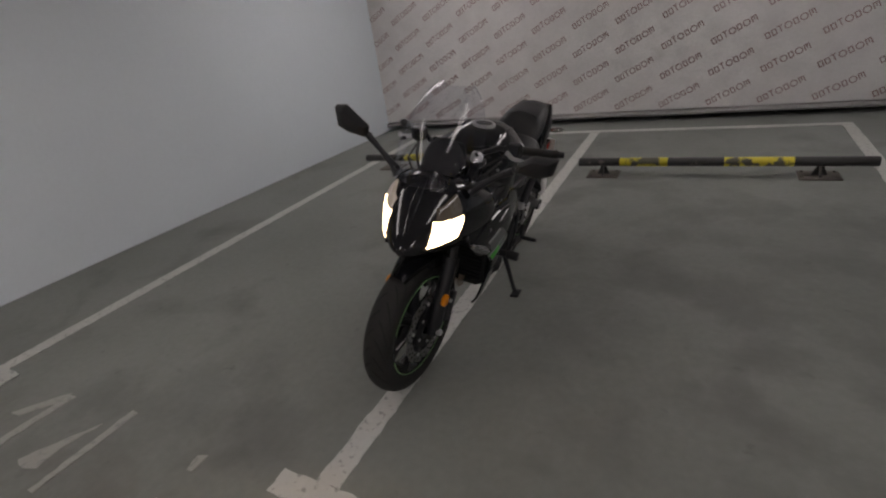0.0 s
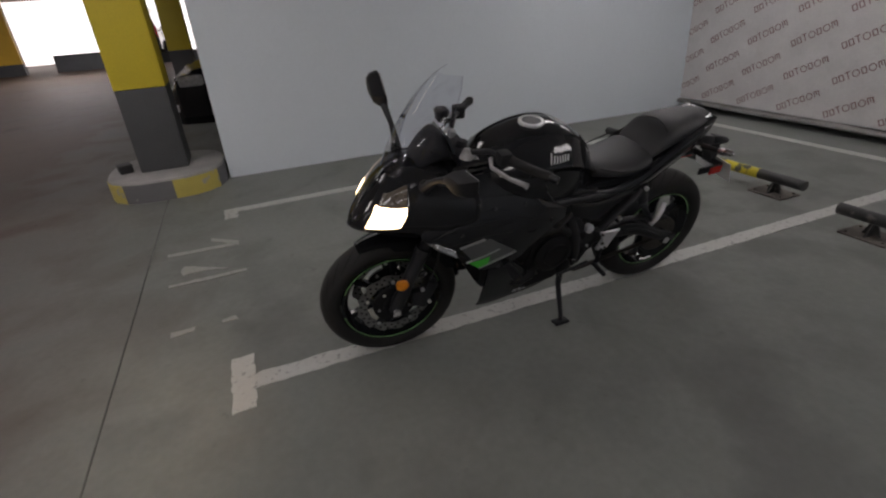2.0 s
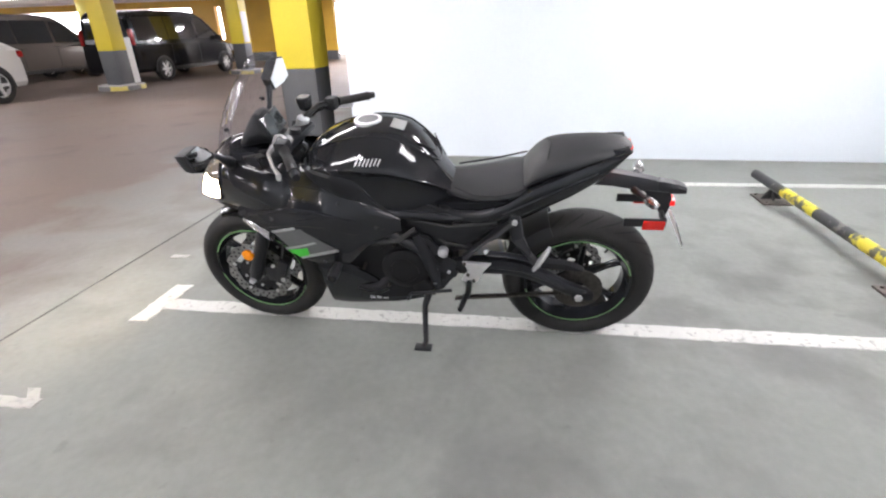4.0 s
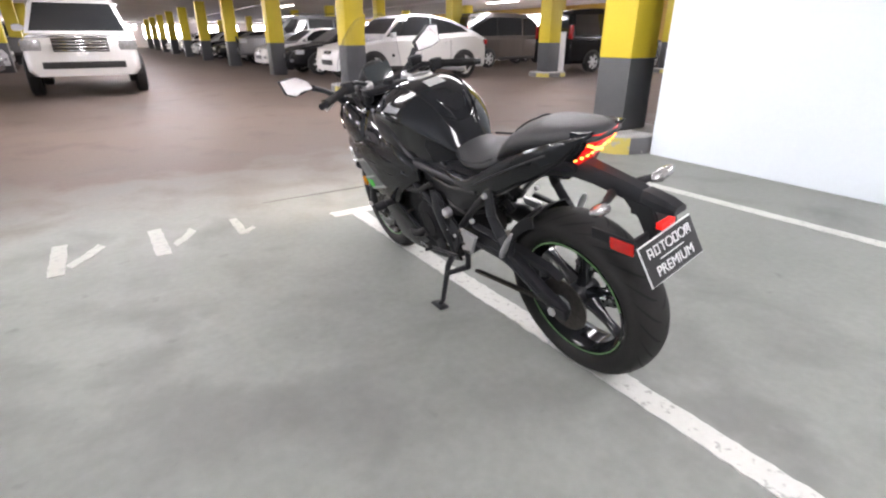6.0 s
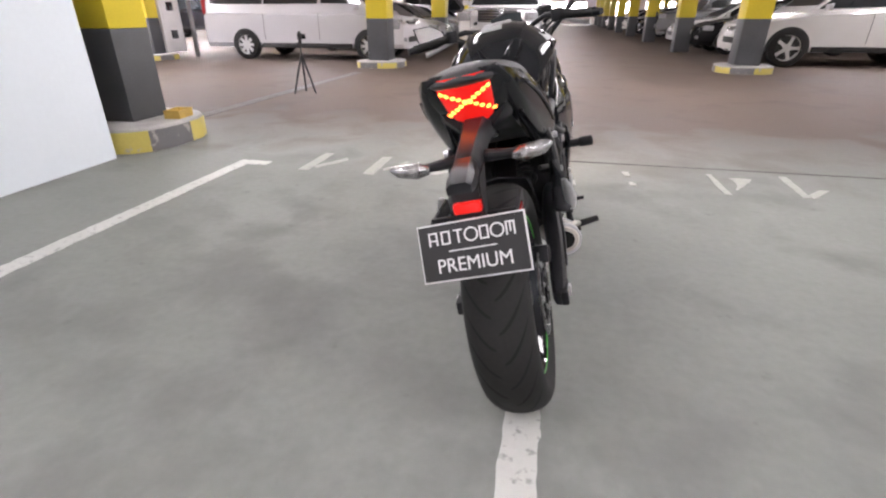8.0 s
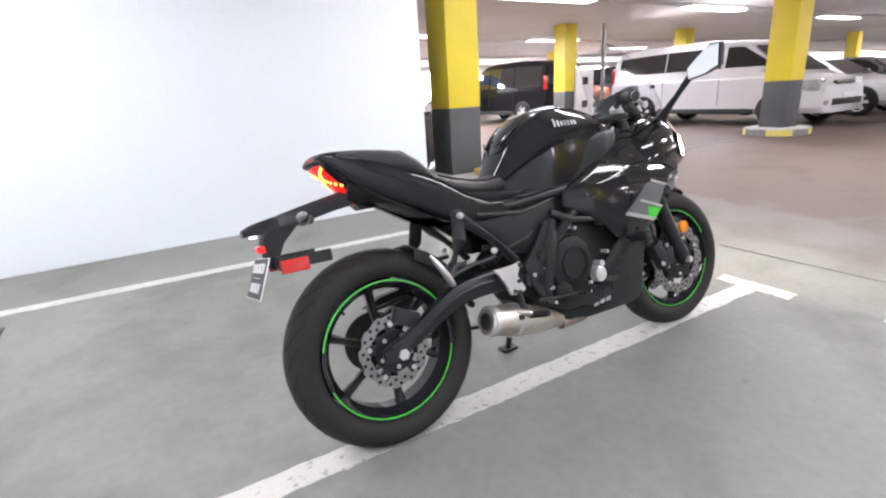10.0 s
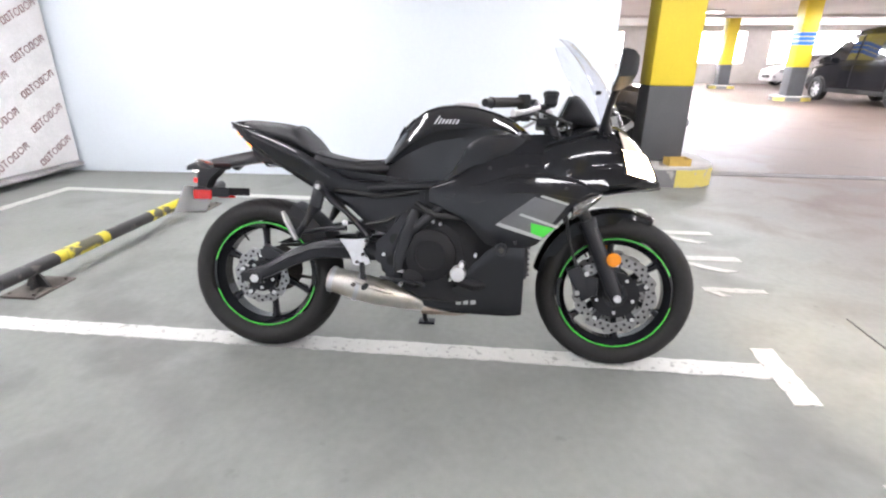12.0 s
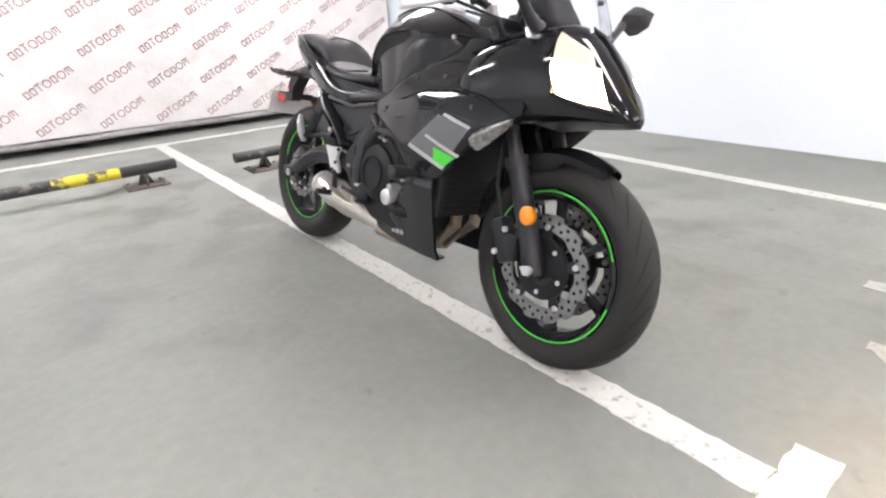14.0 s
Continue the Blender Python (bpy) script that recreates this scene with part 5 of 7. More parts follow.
for sx in (-1, 1):
    for sz in (-1, 1):
        for k in range(5):
            bm = bm_new()
            x, z = 0.006 + 0.0114 * k, 0.862 + sz * (0.002 + 0.0062 * k)
            y, w = interp([(h, d, hw) for d, h, hw in LENS], z)
            face = y + 0.008 - 0.018 * max(0, (x - w * 0.5) / (w * 0.5))
            tube(bm, [(sx * x, face - 0.004, z), (sx * x, face + 0.0004, z), (sx * x, face + 0.0014, z)], [0.0070, 0.0060, 0.003], 8)
            bpart("led", bm, M["red_led"], tl)
# number plate arm
bm = bm_new()
loft(bm, [[(-w, y, z - h), (w, y, z - h), (w, y, z + h * 0.3), (w * 0.62, y, z + h), (-w * 0.62, y, z + h), (-w, y, z + h * 0.3)] for y, z, h, w in ((2.02, 0.815, 0.030, 0.048), (2.10, 0.802, 0.026, 0.042), (2.20, 0.786, 0.024, 0.030), (2.28, 0.770, 0.024, 0.027), (2.35, 0.756, 0.023, 0.026), (2.357, 0.755, 0.019, 0.023), (2.366, 0.754, 0.022, 0.026), (2.43, 0.747, 0.016, 0.027), (2.458, 0.741, 0.010, 0.024))])
arm = bpart("plate_arm", bm, M["satin"], None, "black number plate arm")
bm = bm_new()
prism(bm, [(2.295, 0.752), (2.398, 0.742), (2.413, 0.712), (2.411, 0.664), (2.398, 0.625), (2.385, 0.630), (2.374, 0.668), (2.358, 0.700), (2.325, 0.725)], "x", -0.030, 0.030)
bmesh.ops.bevel(bm, geom=bm.edges[:], offset=0.004, segments=2, affect='EDGES')
bpart("plate_bracket", bm, M["matte"], arm)
bm = bm_new()
box(bm, (0, 2.417, 0.690), (0.056, 0.022, 0.021), 0.004)
# no lamp inside: the red glow is emission added through the lens material
bpart("rear_reflector", bm, M["red_lens"], arm, "red reflector over the plate with an added red glow")
bm = bm_new()
box(bm, (0, 2.430, 0.7285), (0.030, 0.016, 0.008), 0.002)
bpart("plate_lamp", bm, M["plate_lamp"], arm, "small lit white plate lamp")
for s in (-1, 1):
    bm = bm_new()
    tube(bm, [(s * 0.03, 2.27, 0.750), (s * 0.10, 2.30, 0.752)], [0.014, 0.010], 10)
    ind = bpart("rear_indicator", bm, M["matte"], arm, "rear indicator with clear lens")
    bm = bm_new()
    tube(bm, [(s * 0.095, 2.302, 0.748), (s * 0.115, 2.312, 0.752), (s * 0.155, 2.318, 0.760), (s * 0.172, 2.318, 0.766)], [0.012, 0.021, 0.017, 0.006], 12, flat=0.85)
    bpart("lens", bm, M["clear_lens"], ind, "clear faceted lens")
    bm = bm_new()
    box(bm, (s * 0.092, 2.350, 0.634), (0.006, 0.078, 0.038), 0.003)
    rr = bpart("side_reflector", bm, M["red_reflector"], arm, "red side reflector")
    bm = bm_new()
    box(bm, (s * 0.087, 2.318, 0.643), (0.008, 0.150, 0.034), 0.003)
    box(bm, (s * 0.056, 2.385, 0.650), (0.066, 0.012, 0.030), 0.003)
    bpart("reflector_bracket", bm, M["matte"], rr)
# plate, tilted on its bracket, with plain bars in place of its characters
PL = Matrix.Translation((0.002, 2.438, 0.611)) @ Matrix.Rotation(radians(1.8), 4, 'Y') @ Matrix.Rotation(radians(23.5), 4, 'X')


def pbar(bm, x, z, w, h, d=0.0055):
    box(bm, (x, d, z), (w, 0.002, h))


bm = bm_new()
box(bm, (0, 0, 0), (0.222, 0.003, 0.118), 0.001)
bm.transform(PL)
num = bpart("number_plate", bm, M["plate_white"], None, "black show plate with pale border and pale lettering")
bm = bm_new()
box(bm, (0, 0.0032, 0), (0.215, 0.002, 0.111))
bm.transform(PL)
bpart("plate_field", bm, M["plate_black"], num)
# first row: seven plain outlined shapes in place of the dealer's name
for k, shape in enumerate("uoTOoOm"):
    bm = bm_new()
    x0, z0, wd, ht, t = 0.078 - 0.0262 * k, 0.0285, 0.0185, 0.027, 0.0032
    if shape == "T":
        pbar(bm, x0, z0, t, ht)
        pbar(bm, x0, z0 + ht / 2 - t / 2, wd, t)
    elif shape == "O":
        n = 20
        rows = []
        for q in range(n):
            a = 2 * math.pi * q / n
            rows.append([bm.verts.new((x0 + r * math.cos(a), d, z0 + r * math.sin(a))) for r, d in ((0.0145, 0.0045), (0.0145, 0.0065), (0.0113, 0.0065), (0.0113, 0.0045))])
        for q in range(n):
            a_, b_ = rows[q], rows[(q + 1) % n]
            for j in range(4):
                bm.faces.new((a_[j], a_[(j + 1) % 4], b_[(j + 1) % 4], b_[j]))
    else:
        for e in (-1, 1):
            pbar(bm, x0 + e * (wd - t) / 2, z0, t, ht)
        pbar(bm, x0, z0 + ht / 2 - t / 2, wd - 2 * t, t)
        if shape == "o":
            pbar(bm, x0, z0 - ht / 2 + t / 2, wd - 2 * t, t)
        elif shape == "u":
            pbar(bm, x0, z0 - 0.003, wd - 2 * t, t)
        else:
            pbar(bm, x0, z0 + 0.002, t, ht - 0.008)
    bm.transform(PL)
    bpart("plate_bar", bm, M["plate_white"], num)
fnt = bpy.data.curves.new("plate_word", 'FONT')
fnt.body, fnt.size, fnt.align_x, fnt.align_y, fnt.extrude = "PREMIUM", 0.040, 'CENTER', 'CENTER', 0.0008
fnt_ob = bpy.data.objects.new("plate_word", fnt)
scene.collection.objects.link(fnt_ob)
bpy.context.view_layer.update()
word_mesh = bpy.data.meshes.new_from_object(fnt_ob.evaluated_get(bpy.context.evaluated_depsgraph_get()))
bpy.data.objects.remove(fnt_ob)
bm = bmesh.new()
bm.from_mesh(word_mesh)
bm.transform(PL @ Matrix.Translation((0, 0.0055, -0.0285)) @ Matrix.Rotation(radians(180), 4, 'Z') @ Matrix.Rotation(radians(90), 4, 'X') @ Matrix.Diagonal((0.94, 1.0, 1.0, 1.0)))
bpart("plate_word", bm, M["plate_white"], num)
bm = bm_new()
pbar(bm, 0, 0.001, 0.098, 0.0025)
bm.transform(PL)
bpart("plate_bar", bm, M["plate_white"], num)

# ---- frame, engine, exhaust ----
for s in (-1, 1):
    bm = bm_new()
    tube(bm, [(s * 0.06, 1.03, 0.80), (s * 0.14, 1.16, 0.72), (s * 0.165, 1.34, 0.64), (s * 0.15, 1.52, 0.50), (s * 0.13, 1.60, 0.40)], 0.019, 12)
    tube(bm, [(s * 0.15, 1.20, 0.70), (s * 0.152, 1.40, 0.70), (s * 0.142, 1.62, 0.68), (s * 0.12, 1.85, 0.70)], 0.016, 12)
    bpart("frame_tube", bm, M["satin"], None, "black tubular frame")
    bm = bm_new()
    tube(bm, [(s * 0.140, 1.840, 0.705), (s * 0.150, 1.846, 0.660), (s * 0.156, 1.858, 0.605), (s * 0.160, 1.900, 0.535), (s * 0.160, 1.935, 0.485), (s * 0.158, 1.940, 0.475)], [0.024, 0.026, 0.026, 0.024, 0.026, 0.018], 10, flat=0.5)
    tube(bm, [(s * 0.140, 1.830, 0.672), (s * 0.150, 1.785, 0.627), (s * 0.152, 1.735, 0.585), (s * 0.150, 1.690, 0.540), (s * 0.148, 1.655, 0.500)], [0.030, 0.030, 0.020, 0.022, 0.026], 10, flat=0.5)
    tube(bm, [(s * 0.152, 1.905, 0.505), (s * 0.150, 1.82, 0.520), (s * 0.150, 1.74, 0.525)], [0.016, 0.013, 0.016], 10, flat=0.6)
    hang = bpart("footrest_hanger", bm, M["satin"], None, "black triangular passenger footrest hanger")
    for y, z in ((1.845, 0.680), (1.787, 0.627), (1.74, 0.548)):
        bm = bm_new()
        tube(bm, [(s * 0.158, y, z), (s * 0.170, y, z), (s * 0.172, y, z)], [0.010, 0.010, 0.005], 8)
        bpart("hanger_bolt", bm, M["silver"], hang)
    bm = bm_new()
    tube(bm, [(s * 0.175, 1.978, 0.582), (s * 0.182, 1.962, 0.552), (s * 0.186, 1.940, 0.512), (s * 0.184, 1.922, 0.478)], [0.008, 0.015, 0.017, 0.012], 10, flat=0.6)
    bpart("passenger_peg", bm, M["silver"], hang, "folded silver passenger footrest")
    # busy mechanics behind the engine: side cover, link rods, hoses
    bm = bm_new()
    shell(bm, [(1.44, 0.715), (1.62, 0.690), (1.80, 0.690)], [(1.44, 0.52), (1.56, 0.50), (1.64, 0.52), (1.72, 0.595), (1.80, 0.655)], 1.44, 1.80, s, 14, 5, 0.012, lambda y, z: 0.134 + 0.010 * math.sin(6 * (z - 0.5)))
    bpart("side_cover", bm, M["satin"], None, "satin black side cover under the seat")
    bm = bm_new()
    tube(bm, [(s * 0.150, 1.46, 0.672), (s * 0.156, 1.60, 0.650), (s * 0.156, 1.78, 0.672)], 0.007, 8)
    tube(bm, [(s * 0.120, 1.52, 0.60), (s * 0.142, 1.58, 0.56), (s * 0.130, 1.66, 0.54), (s * 0.10, 1.74, 0.56)], 0.008, 8)
    bpart("hose", bm, M["cable"])
    bm = bm_new()
    box(bm, (s * 0.10, 1.63, 0.555), (0.07, 0.10, 0.07), 0.012)
    bpart("frame_bracket", bm, M["engine"])
    bm = bm_new()
    prism(bm, [(1.488, 0.605), (1.462, 0.590), (1.475, 0.52), (1.520, 0.44), (1.515, 0.37), (1.560, 0.330), (1.605, 0.40), (1.625, 0.475), (1.560, 0.53), (1.520, 0.60)], "x", s * 0.146, s * 0.158)
    bmesh.ops.bevel(bm, geom=bm.edges[:], offset=0.004, segments=2, affect='EDGES')
    cast = bpart("pivot_casting", bm, M["satin"], None, "black cast pivot plate")
    # flat dark discs paint the shade of the casting's openings
    for y, z, r in ((1.505, 0.548, 0.017), (1.548, 0.492, 0.021), (1.560, 0.410, 0.019)):
        bm = bm_new()
        tube(bm, [(s * 0.150, y, z), (s * 0.1592, y, z)], r, 14)
        bpart("recess_shade", bm, M["hollow_shade"], cast)
    for y, z in ((1.540, 0.445), (1.590, 0.432), (1.530, 0.372)):
        bm = bm_new()
        tube(bm, [(s * 0.156, y, z), (s * 0.166, y, z)], 0.007, 6)
        bpart("casting_bolt", bm, M["silver"], cast)
    if s > 0:
        bm = bm_new()
        tube(bm, [(0.150, 1.573, 0.535), (0.176, 1.573, 0.535), (0.182, 1.573, 0.535)], [0.020, 0.020, 0.010], 14)
        bpart("pivot_bolt", bm, M["silver"], None, "polished round pivot bolt")
    bm = bm_new()
    prism(bm, [(1.762, 0.488), (1.700, 0.482), (1.645, 0.494), (1.652, 0.474), (1.675, 0.448), (1.650, 0.420), (1.640, 0.396), (1.672, 0.384), (1.706, 0.390), (1.722, 0.442)], "x", s * 0.158, s * 0.172)
    bmesh.ops.bevel(bm, geom=bm.edges[:], offset=0.004, segments=2, affect='EDGES')
    heel = bpart("heel_plate", bm, M["silver"], None, "silver cast heel plate")
    for y, z in ((1.668, 0.430), (1.655, 0.482), (1.690, 0.400)):
        bm = bm_new()
        tube(bm, [(s * 0.170, y, z), (s * 0.179, y, z)], [0.008, 0.006], 8)
        bpart("plate_bolt", bm, M["chain"], heel)
    bm = bm_new()
    tube(bm, [(s * 0.166, 1.672, 0.400), (s * 0.170, 1.668, 0.345), (s * 0.172, 1.660, 0.312)], [0.011, 0.011, 0.012], 10)
    tube(bm, [(s * 0.168, 1.656, 0.312), (s * 0.200, 1.650, 0.314), (s * 0.262, 1.640, 0.322)], [0.013, 0.012, 0.010], 10)
    bpart("footrest", bm, M["matte"], heel, "", False)
    bm = bm_new()
    tube(bm, [(s * 0.175, 1.60, 0.345), (s * 0.185, 1.52, 0.34), (s * 0.19, 1.43, 0.33), (s * 0.225, 1.425, 0.33)], 0.007, 8)
    bpart("foot_lever", bm, M["satin"], heel)
    bm = bm_new()
    tube(bm, [(s * 0.150, 1.150, 0.482), (s * 0.236, 1.150, 0.482), (s * 0.240, 1.150, 0.482), (s * 0.288, 1.150, 0.482), (s * 0.292, 1.150, 0.482)], [0.016, 0.016, 0.021, 0.021, 0.017], 18)
    slider = bpart("frame_slider", bm, M["matte"], None, "black plastic crash bobbin")
    bm = bm_new()
    tube(bm, [(s * 0.288, 1.150, 0.482), (s * 0.2935, 1.150, 0.482)], 0.010, 6)
    bpart("slider_bolt", bm, M["chain"], slider)
    # swingarm, a banana-shaped casting
    bm = bm_new()
    secs = []
    for y, z, h, w in ((1.56, 0.430, 0.050, 0.024), (1.70, 0.442, 0.052, 0.024), (1.80, 0.442, 0.050, 0.024), (1.88, 0.436, 0.050, 0.024), (1.97, 0.398, 0.046, 0.023), (2.05, 0.350, 0.040, 0.021), (2.12, 0.322, 0.038, 0.019), (2.17, 0.314, 0.030, 0.016)):
        x = s * (0.118 if y < 1.9 else 0.128)
        secs.append([(x - w, y, z - h * 0.8), (x + w, y, z - h * 0.8), (x + w * 1.15, y, z), (x + w, y, z + h * 0.8), (x - w, y, z + h * 0.8), (x - w * 1.15, y, z)])
    loft(bm, secs)
    sw = bpart("swingarm", bm, M["satin"], None, "black swingarm", subdiv=1)
    bm = bm_new()
    tube(bm, [(s * (0.146 if y < 1.9 else 0.153), y, z) for y, z in ((1.66, 0.448), (1.80, 0.448), (1.88, 0.440), (1.97, 0.404), (2.05, 0.358))], [0.003, 0.006, 0.007, 0.006, 0.003], 6)
    bpart("arm_ridge", bm, M["satin"], sw)
    bm = bm_new()
    box(bm, (s * 0.142, 2.125, 0.318), (0.020, 0.085, 0.040), 0.006)
    bpart("chain_adjuster", bm, M["matte"], sw)
    bm = bm_new()
    tube(bm, [(s * 0.14, 2.11, 0.313), (s * 0.158, 2.11, 0.313)], 0.017, 6)
    bpart("axle_nut", bm, M["silver"], sw)
    bm = bm_new()
    tube(bm, [(s * 0.13, 1.60, 0.42), (s * 0.155, 1.60, 0.42)], 0.024, 16)
    bpart("pivot_cap", bm, M["satin"], sw)

bm = bm_new()
secs = []
for y, z0, z1, w in ((1.12, 0.30, 0.62, 0.12), (1.18, 0.24, 0.68, 0.14), (1.30, 0.23, 0.70, 0.145), (1.45, 0.24, 0.66, 0.14), (1.55, 0.28, 0.58, 0.12), (1.60, 0.33, 0.50, 0.10)):
    secs.append([(-w, y, z0 + 0.03), (-w * 0.7, y, z0), (w * 0.7, y, z0), (w, y, z0 + 0.03), (w, y, z1 - 0.04), (w * 0.8, y, z1), (-w * 0.8, y, z1), (-w, y, z1 - 0.04)])
loft(bm, secs)
eng = bpart("engine", bm, M["engine"], None, "black twin-cylinder engine")
for s in (-1, 1):
    bm = bm_new()
    c = Vector((s * 0.14, 1.412, 0.436))
    tube(bm, [c, c + Vector((s * 0.022, 0, 0)), c + Vector((s * 0.034, 0, 0)), c + Vector((s * 0.036, 0, 0))], [0.100, 0.096, 0.074, 0.05], 32)
    bpart("clutch_cover", bm, M["engine"], eng, "round black engine side cover")
    for y, z in ((1.452, 0.552), (1.498, 0.500), (1.519, 0.441), (1.518, 0.370), (1.460, 0.323), (1.377, 0.555), (1.404, 0.563), (1.335, 0.345)):
        bm = bm_new()
        tube(bm, [(s * 0.120, y, z), (s * 0.164, y, z), (s * 0.167, y, z)], [0.0075, 0.0065, 0.004], 8)
        bpart("cover_bolt", bm, M["silver"] if s < 0 else M["chain"], eng)
    bm = bm_new()
    lathe(bm, [(s * 0.030, 0.060), (s * 0.041, 0.060), (s * 0.041, 0.053), (s * 0.030, 0.053)], c, 32)
    bpart("cover_ring", bm, M["engine"], eng)
    # cast flange round the cover and the water pump with its pipe
    bm = bm_new()
    prism(bm, [(1.300, 0.330), (1.345, 0.310), (1.47, 0.305), (1.530, 0.335), (1.540, 0.42), (1.520, 0.50), (1.465, 0.570), (1.37, 0.575), (1.300, 0.520), (1.275, 0.42)], "x", s * 0.125, s * 0.150)
    bmesh.ops.bevel(bm, geom=bm.edges[:], offset=0.006, segments=2, affect='EDGES')
    bpart("case_flange", bm, M["engine"], eng)
    bm = bm_new()
    tube(bm, [(s * 0.150, 1.20, 0.335), (s * 0.165, 1.25, 0.330), (s * 0.160, 1.30, 0.345), (s * 0.140, 1.34, 0.38)], [0.018, 0.020, 0.020, 0.016], 10)
    bpart("water_pipe", bm, M["engine"], eng)
    if s < 0:
        bm = bm_new()
        tube(bm, [(s * 0.14, 1.291, 0.408), (s * 0.186, 1.291, 0.408), (s * 0.190, 1.291, 0.408)], [0.013, 0.012, 0.008], 12)
        bpart("plug", bm, M["silver"], eng, "small silver plug")
    for k in range(4):
        bm = bm_new()
        box(bm, (s * 0.132, 1.30, 0.595 + 0.022 * k), (0.05, 0.20, 0.006), 0.002)
        bpart("cylinder_fin", bm, M["engine"], eng)
    bm = bm_new()
    tube(bm, [(s * 0.13, 1.475, 0.345), (s * 0.168, 1.475, 0.345), (s * 0.174, 1.475, 0.345)], [0.042, 0.038, 0.026], 20)
    bpart("pump_cover", bm, M["engine"], eng, "small round pump cover")
    for y, z in ((1.524, 0.320), (1.25, 0.55), (1.162, 0.444), (1.242, 0.443)):
        bm = bm_new()
        tube(bm, [(s * 0.14, y, z), (s * 0.176, y, z)], 0.007, 6)
        bpart("case_bolt", bm, M["silver"] if s < 0 else M["chain"], eng)
    bm = bm_new()
    tube(bm, [(s * 0.155, 1.16, 0.62), (s * 0.178, 1.28, 0.575), (s * 0.175, 1.40, 0.590), (s * 0.15, 1.47, 0.63)], 0.012, 10)
    bpart("coolant_hose", bm, M["cable"], eng, "black coolant hose")
    if s < 0:
        bm = bm_new()
        p = Vector((s * 0.165, 1.305, 0.371))
        tube(bm, [Vector((s * 0.13, p.y, p.z)), p, p + Vector((s * 0.022, 0, 0)), p + Vector((s * 0.026, 0, 0))], [0.034, 0.03, 0.027, 0.020], 20)
        bpart("oil_cap", bm, M["silver"], eng, "round silver oil filler cap")
    bm = bm_new()
    tube(bm, [(s * 0.15, 1.47, 0.60), (s * 0.165, 1.50, 0.52), (s * 0.16, 1.53, 0.42), (s * 0.15, 1.54, 0.33)], [0.02, 0.026, 0.024, 0.016], 10, flat=0.6)
    bpart("engine_mount", bm, M["satin"], eng, "black engine mounting plate")
    # throttle bodies and airbox hint between tank and engine
    bm = bm_new()
    box(bm, (s * 0.09, 1.50, 0.665), (0.10, 0.22, 0.10), 0.02)
    bpart("airbox", bm, M["matte"], eng)
bm = bm_new()
box(bm, (0, 1.065, 0.50), (0.34, 0.03, 0.28), 0.01)
radiator = bpart("radiator", bm, M["matte"], None, "black radiator behind the front wheel")
for k in range(14):
    bm = bm_new()
    box(bm, (0, 1.046, 0.375 + 0.02 * k), (0.31, 0.010, 0.004))
    bpart("radiator_fin", bm, M["engine"], radiator)
for x in (-0.05, 0.05):
    bm = bm_new()
    tube(bm, [(x, 1.13, 0.50), (x, 1.085, 0.44), (x * 0.9, 1.09, 0.32), (x * 0.6 - 0.02, 1.18, 0.225), (-0.06, 1.32, 0.20), (-0.09, 1.45, 0.21)], 0.021, 12)
    bpart("exhaust_header", bm, M["burnt"], None, "brown heat-stained exhaust header pipe")
bm = bm_new()
path = [(-0.050, 1.34, 0.213), (-0.060, 1.42, 0.227), (-0.088, 1.52, 0.252), (-0.124, 1.62, 0.278), (-0.140, 1.72, 0.306), (-0.149, 1.795, 0.325), (-0.150, 1.808, 0.328)]
tube(bm, path, [0.03, 0.038, 0.048, 0.056, 0.056, 0.049, 0.041], 22, flat=0.95)
muf = bpart("silencer", bm, M["steel"], None, "brushed steel underslung silencer, heat-stained")
bm = bm_new()
tube(bm, [(-0.1485, 1.785, 0.3225), (-0.1505, 1.802, 0.3270)], [0.0525, 0.0500], 24)
bpart("end_ring", bm, M["silver"], muf, "polished silencer end ring")
bm = bm_new()
tube(bm, [(-0.1340, 1.690, 0.2975), (-0.1372, 1.706, 0.3020)], [0.0585, 0.0585], 24)
strap = bpart("strap", bm, M["silver"], muf, "steel strap round the silencer")
bm = bm_new()
tube(bm, [(-0.1900, 1.698, 0.3160), (-0.2020, 1.698, 0.3180)], 0.009, 8)
bpart("strap_bolt", bm, M["chain"], strap)
bm = bm_new()
tube(bm, [(-0.1510, 1.795, 0.3250), (-0.1520, 1.812, 0.3290)], [0.028, 0.028], 16)
bpart("tailpipe", bm, M["hollow_shade"], muf)
bm = bm_new()
tube(bm, [(-0.1670, 1.735, 0.3460), (-0.1770, 1.66, 0.3190), (-0.1470, 1.58, 0.2860), (-0.1120, 1.52, 0.2660)], [0.010, 0.030, 0.026, 0.01], 10, flat=0.45)
bpart("heat_shield", bm, M["steel"], muf)
bm = bm_new()
tube(bm, [(-0.1860, 1.665, 0.3220), (-0.1950, 1.665, 0.3240)], 0.009, 8)
bpart("bolt", bm, M["silver"], muf)
# chain side
bm = bm_new()
prof = [(0.092, 0.035), (0.092, 0.100), (0.098, 0.100), (0.098, 0.035)]
lathe(bm, prof, REAR, 44)
bpart("sprocket", bm, M["chain"], rw, "dark steel rear sprocket")
bm = bm_new()
box(bm, (0.095, 1.86, 0.432), (0.014, 0.50, 0.014), 0.003, Matrix.Translation((0, 1.86, 0.432)) @ Matrix.Rotation(radians(-4), 4, 'X') @ Matrix.Translation((0, -1.86, -0.432)))
box(bm, (0.095, 1.86, 0.262), (0.014, 0.52, 0.014), 0.003, Matrix.Translation((0, 1.86, 0.262)) @ Matrix.Rotation(radians(7), 4, 'X') @ Matrix.Translation((0, -1.86, -0.262)))
chain = bpart("chain", bm, M["chain"], None, "oily drive chain")
bm = bm_new()
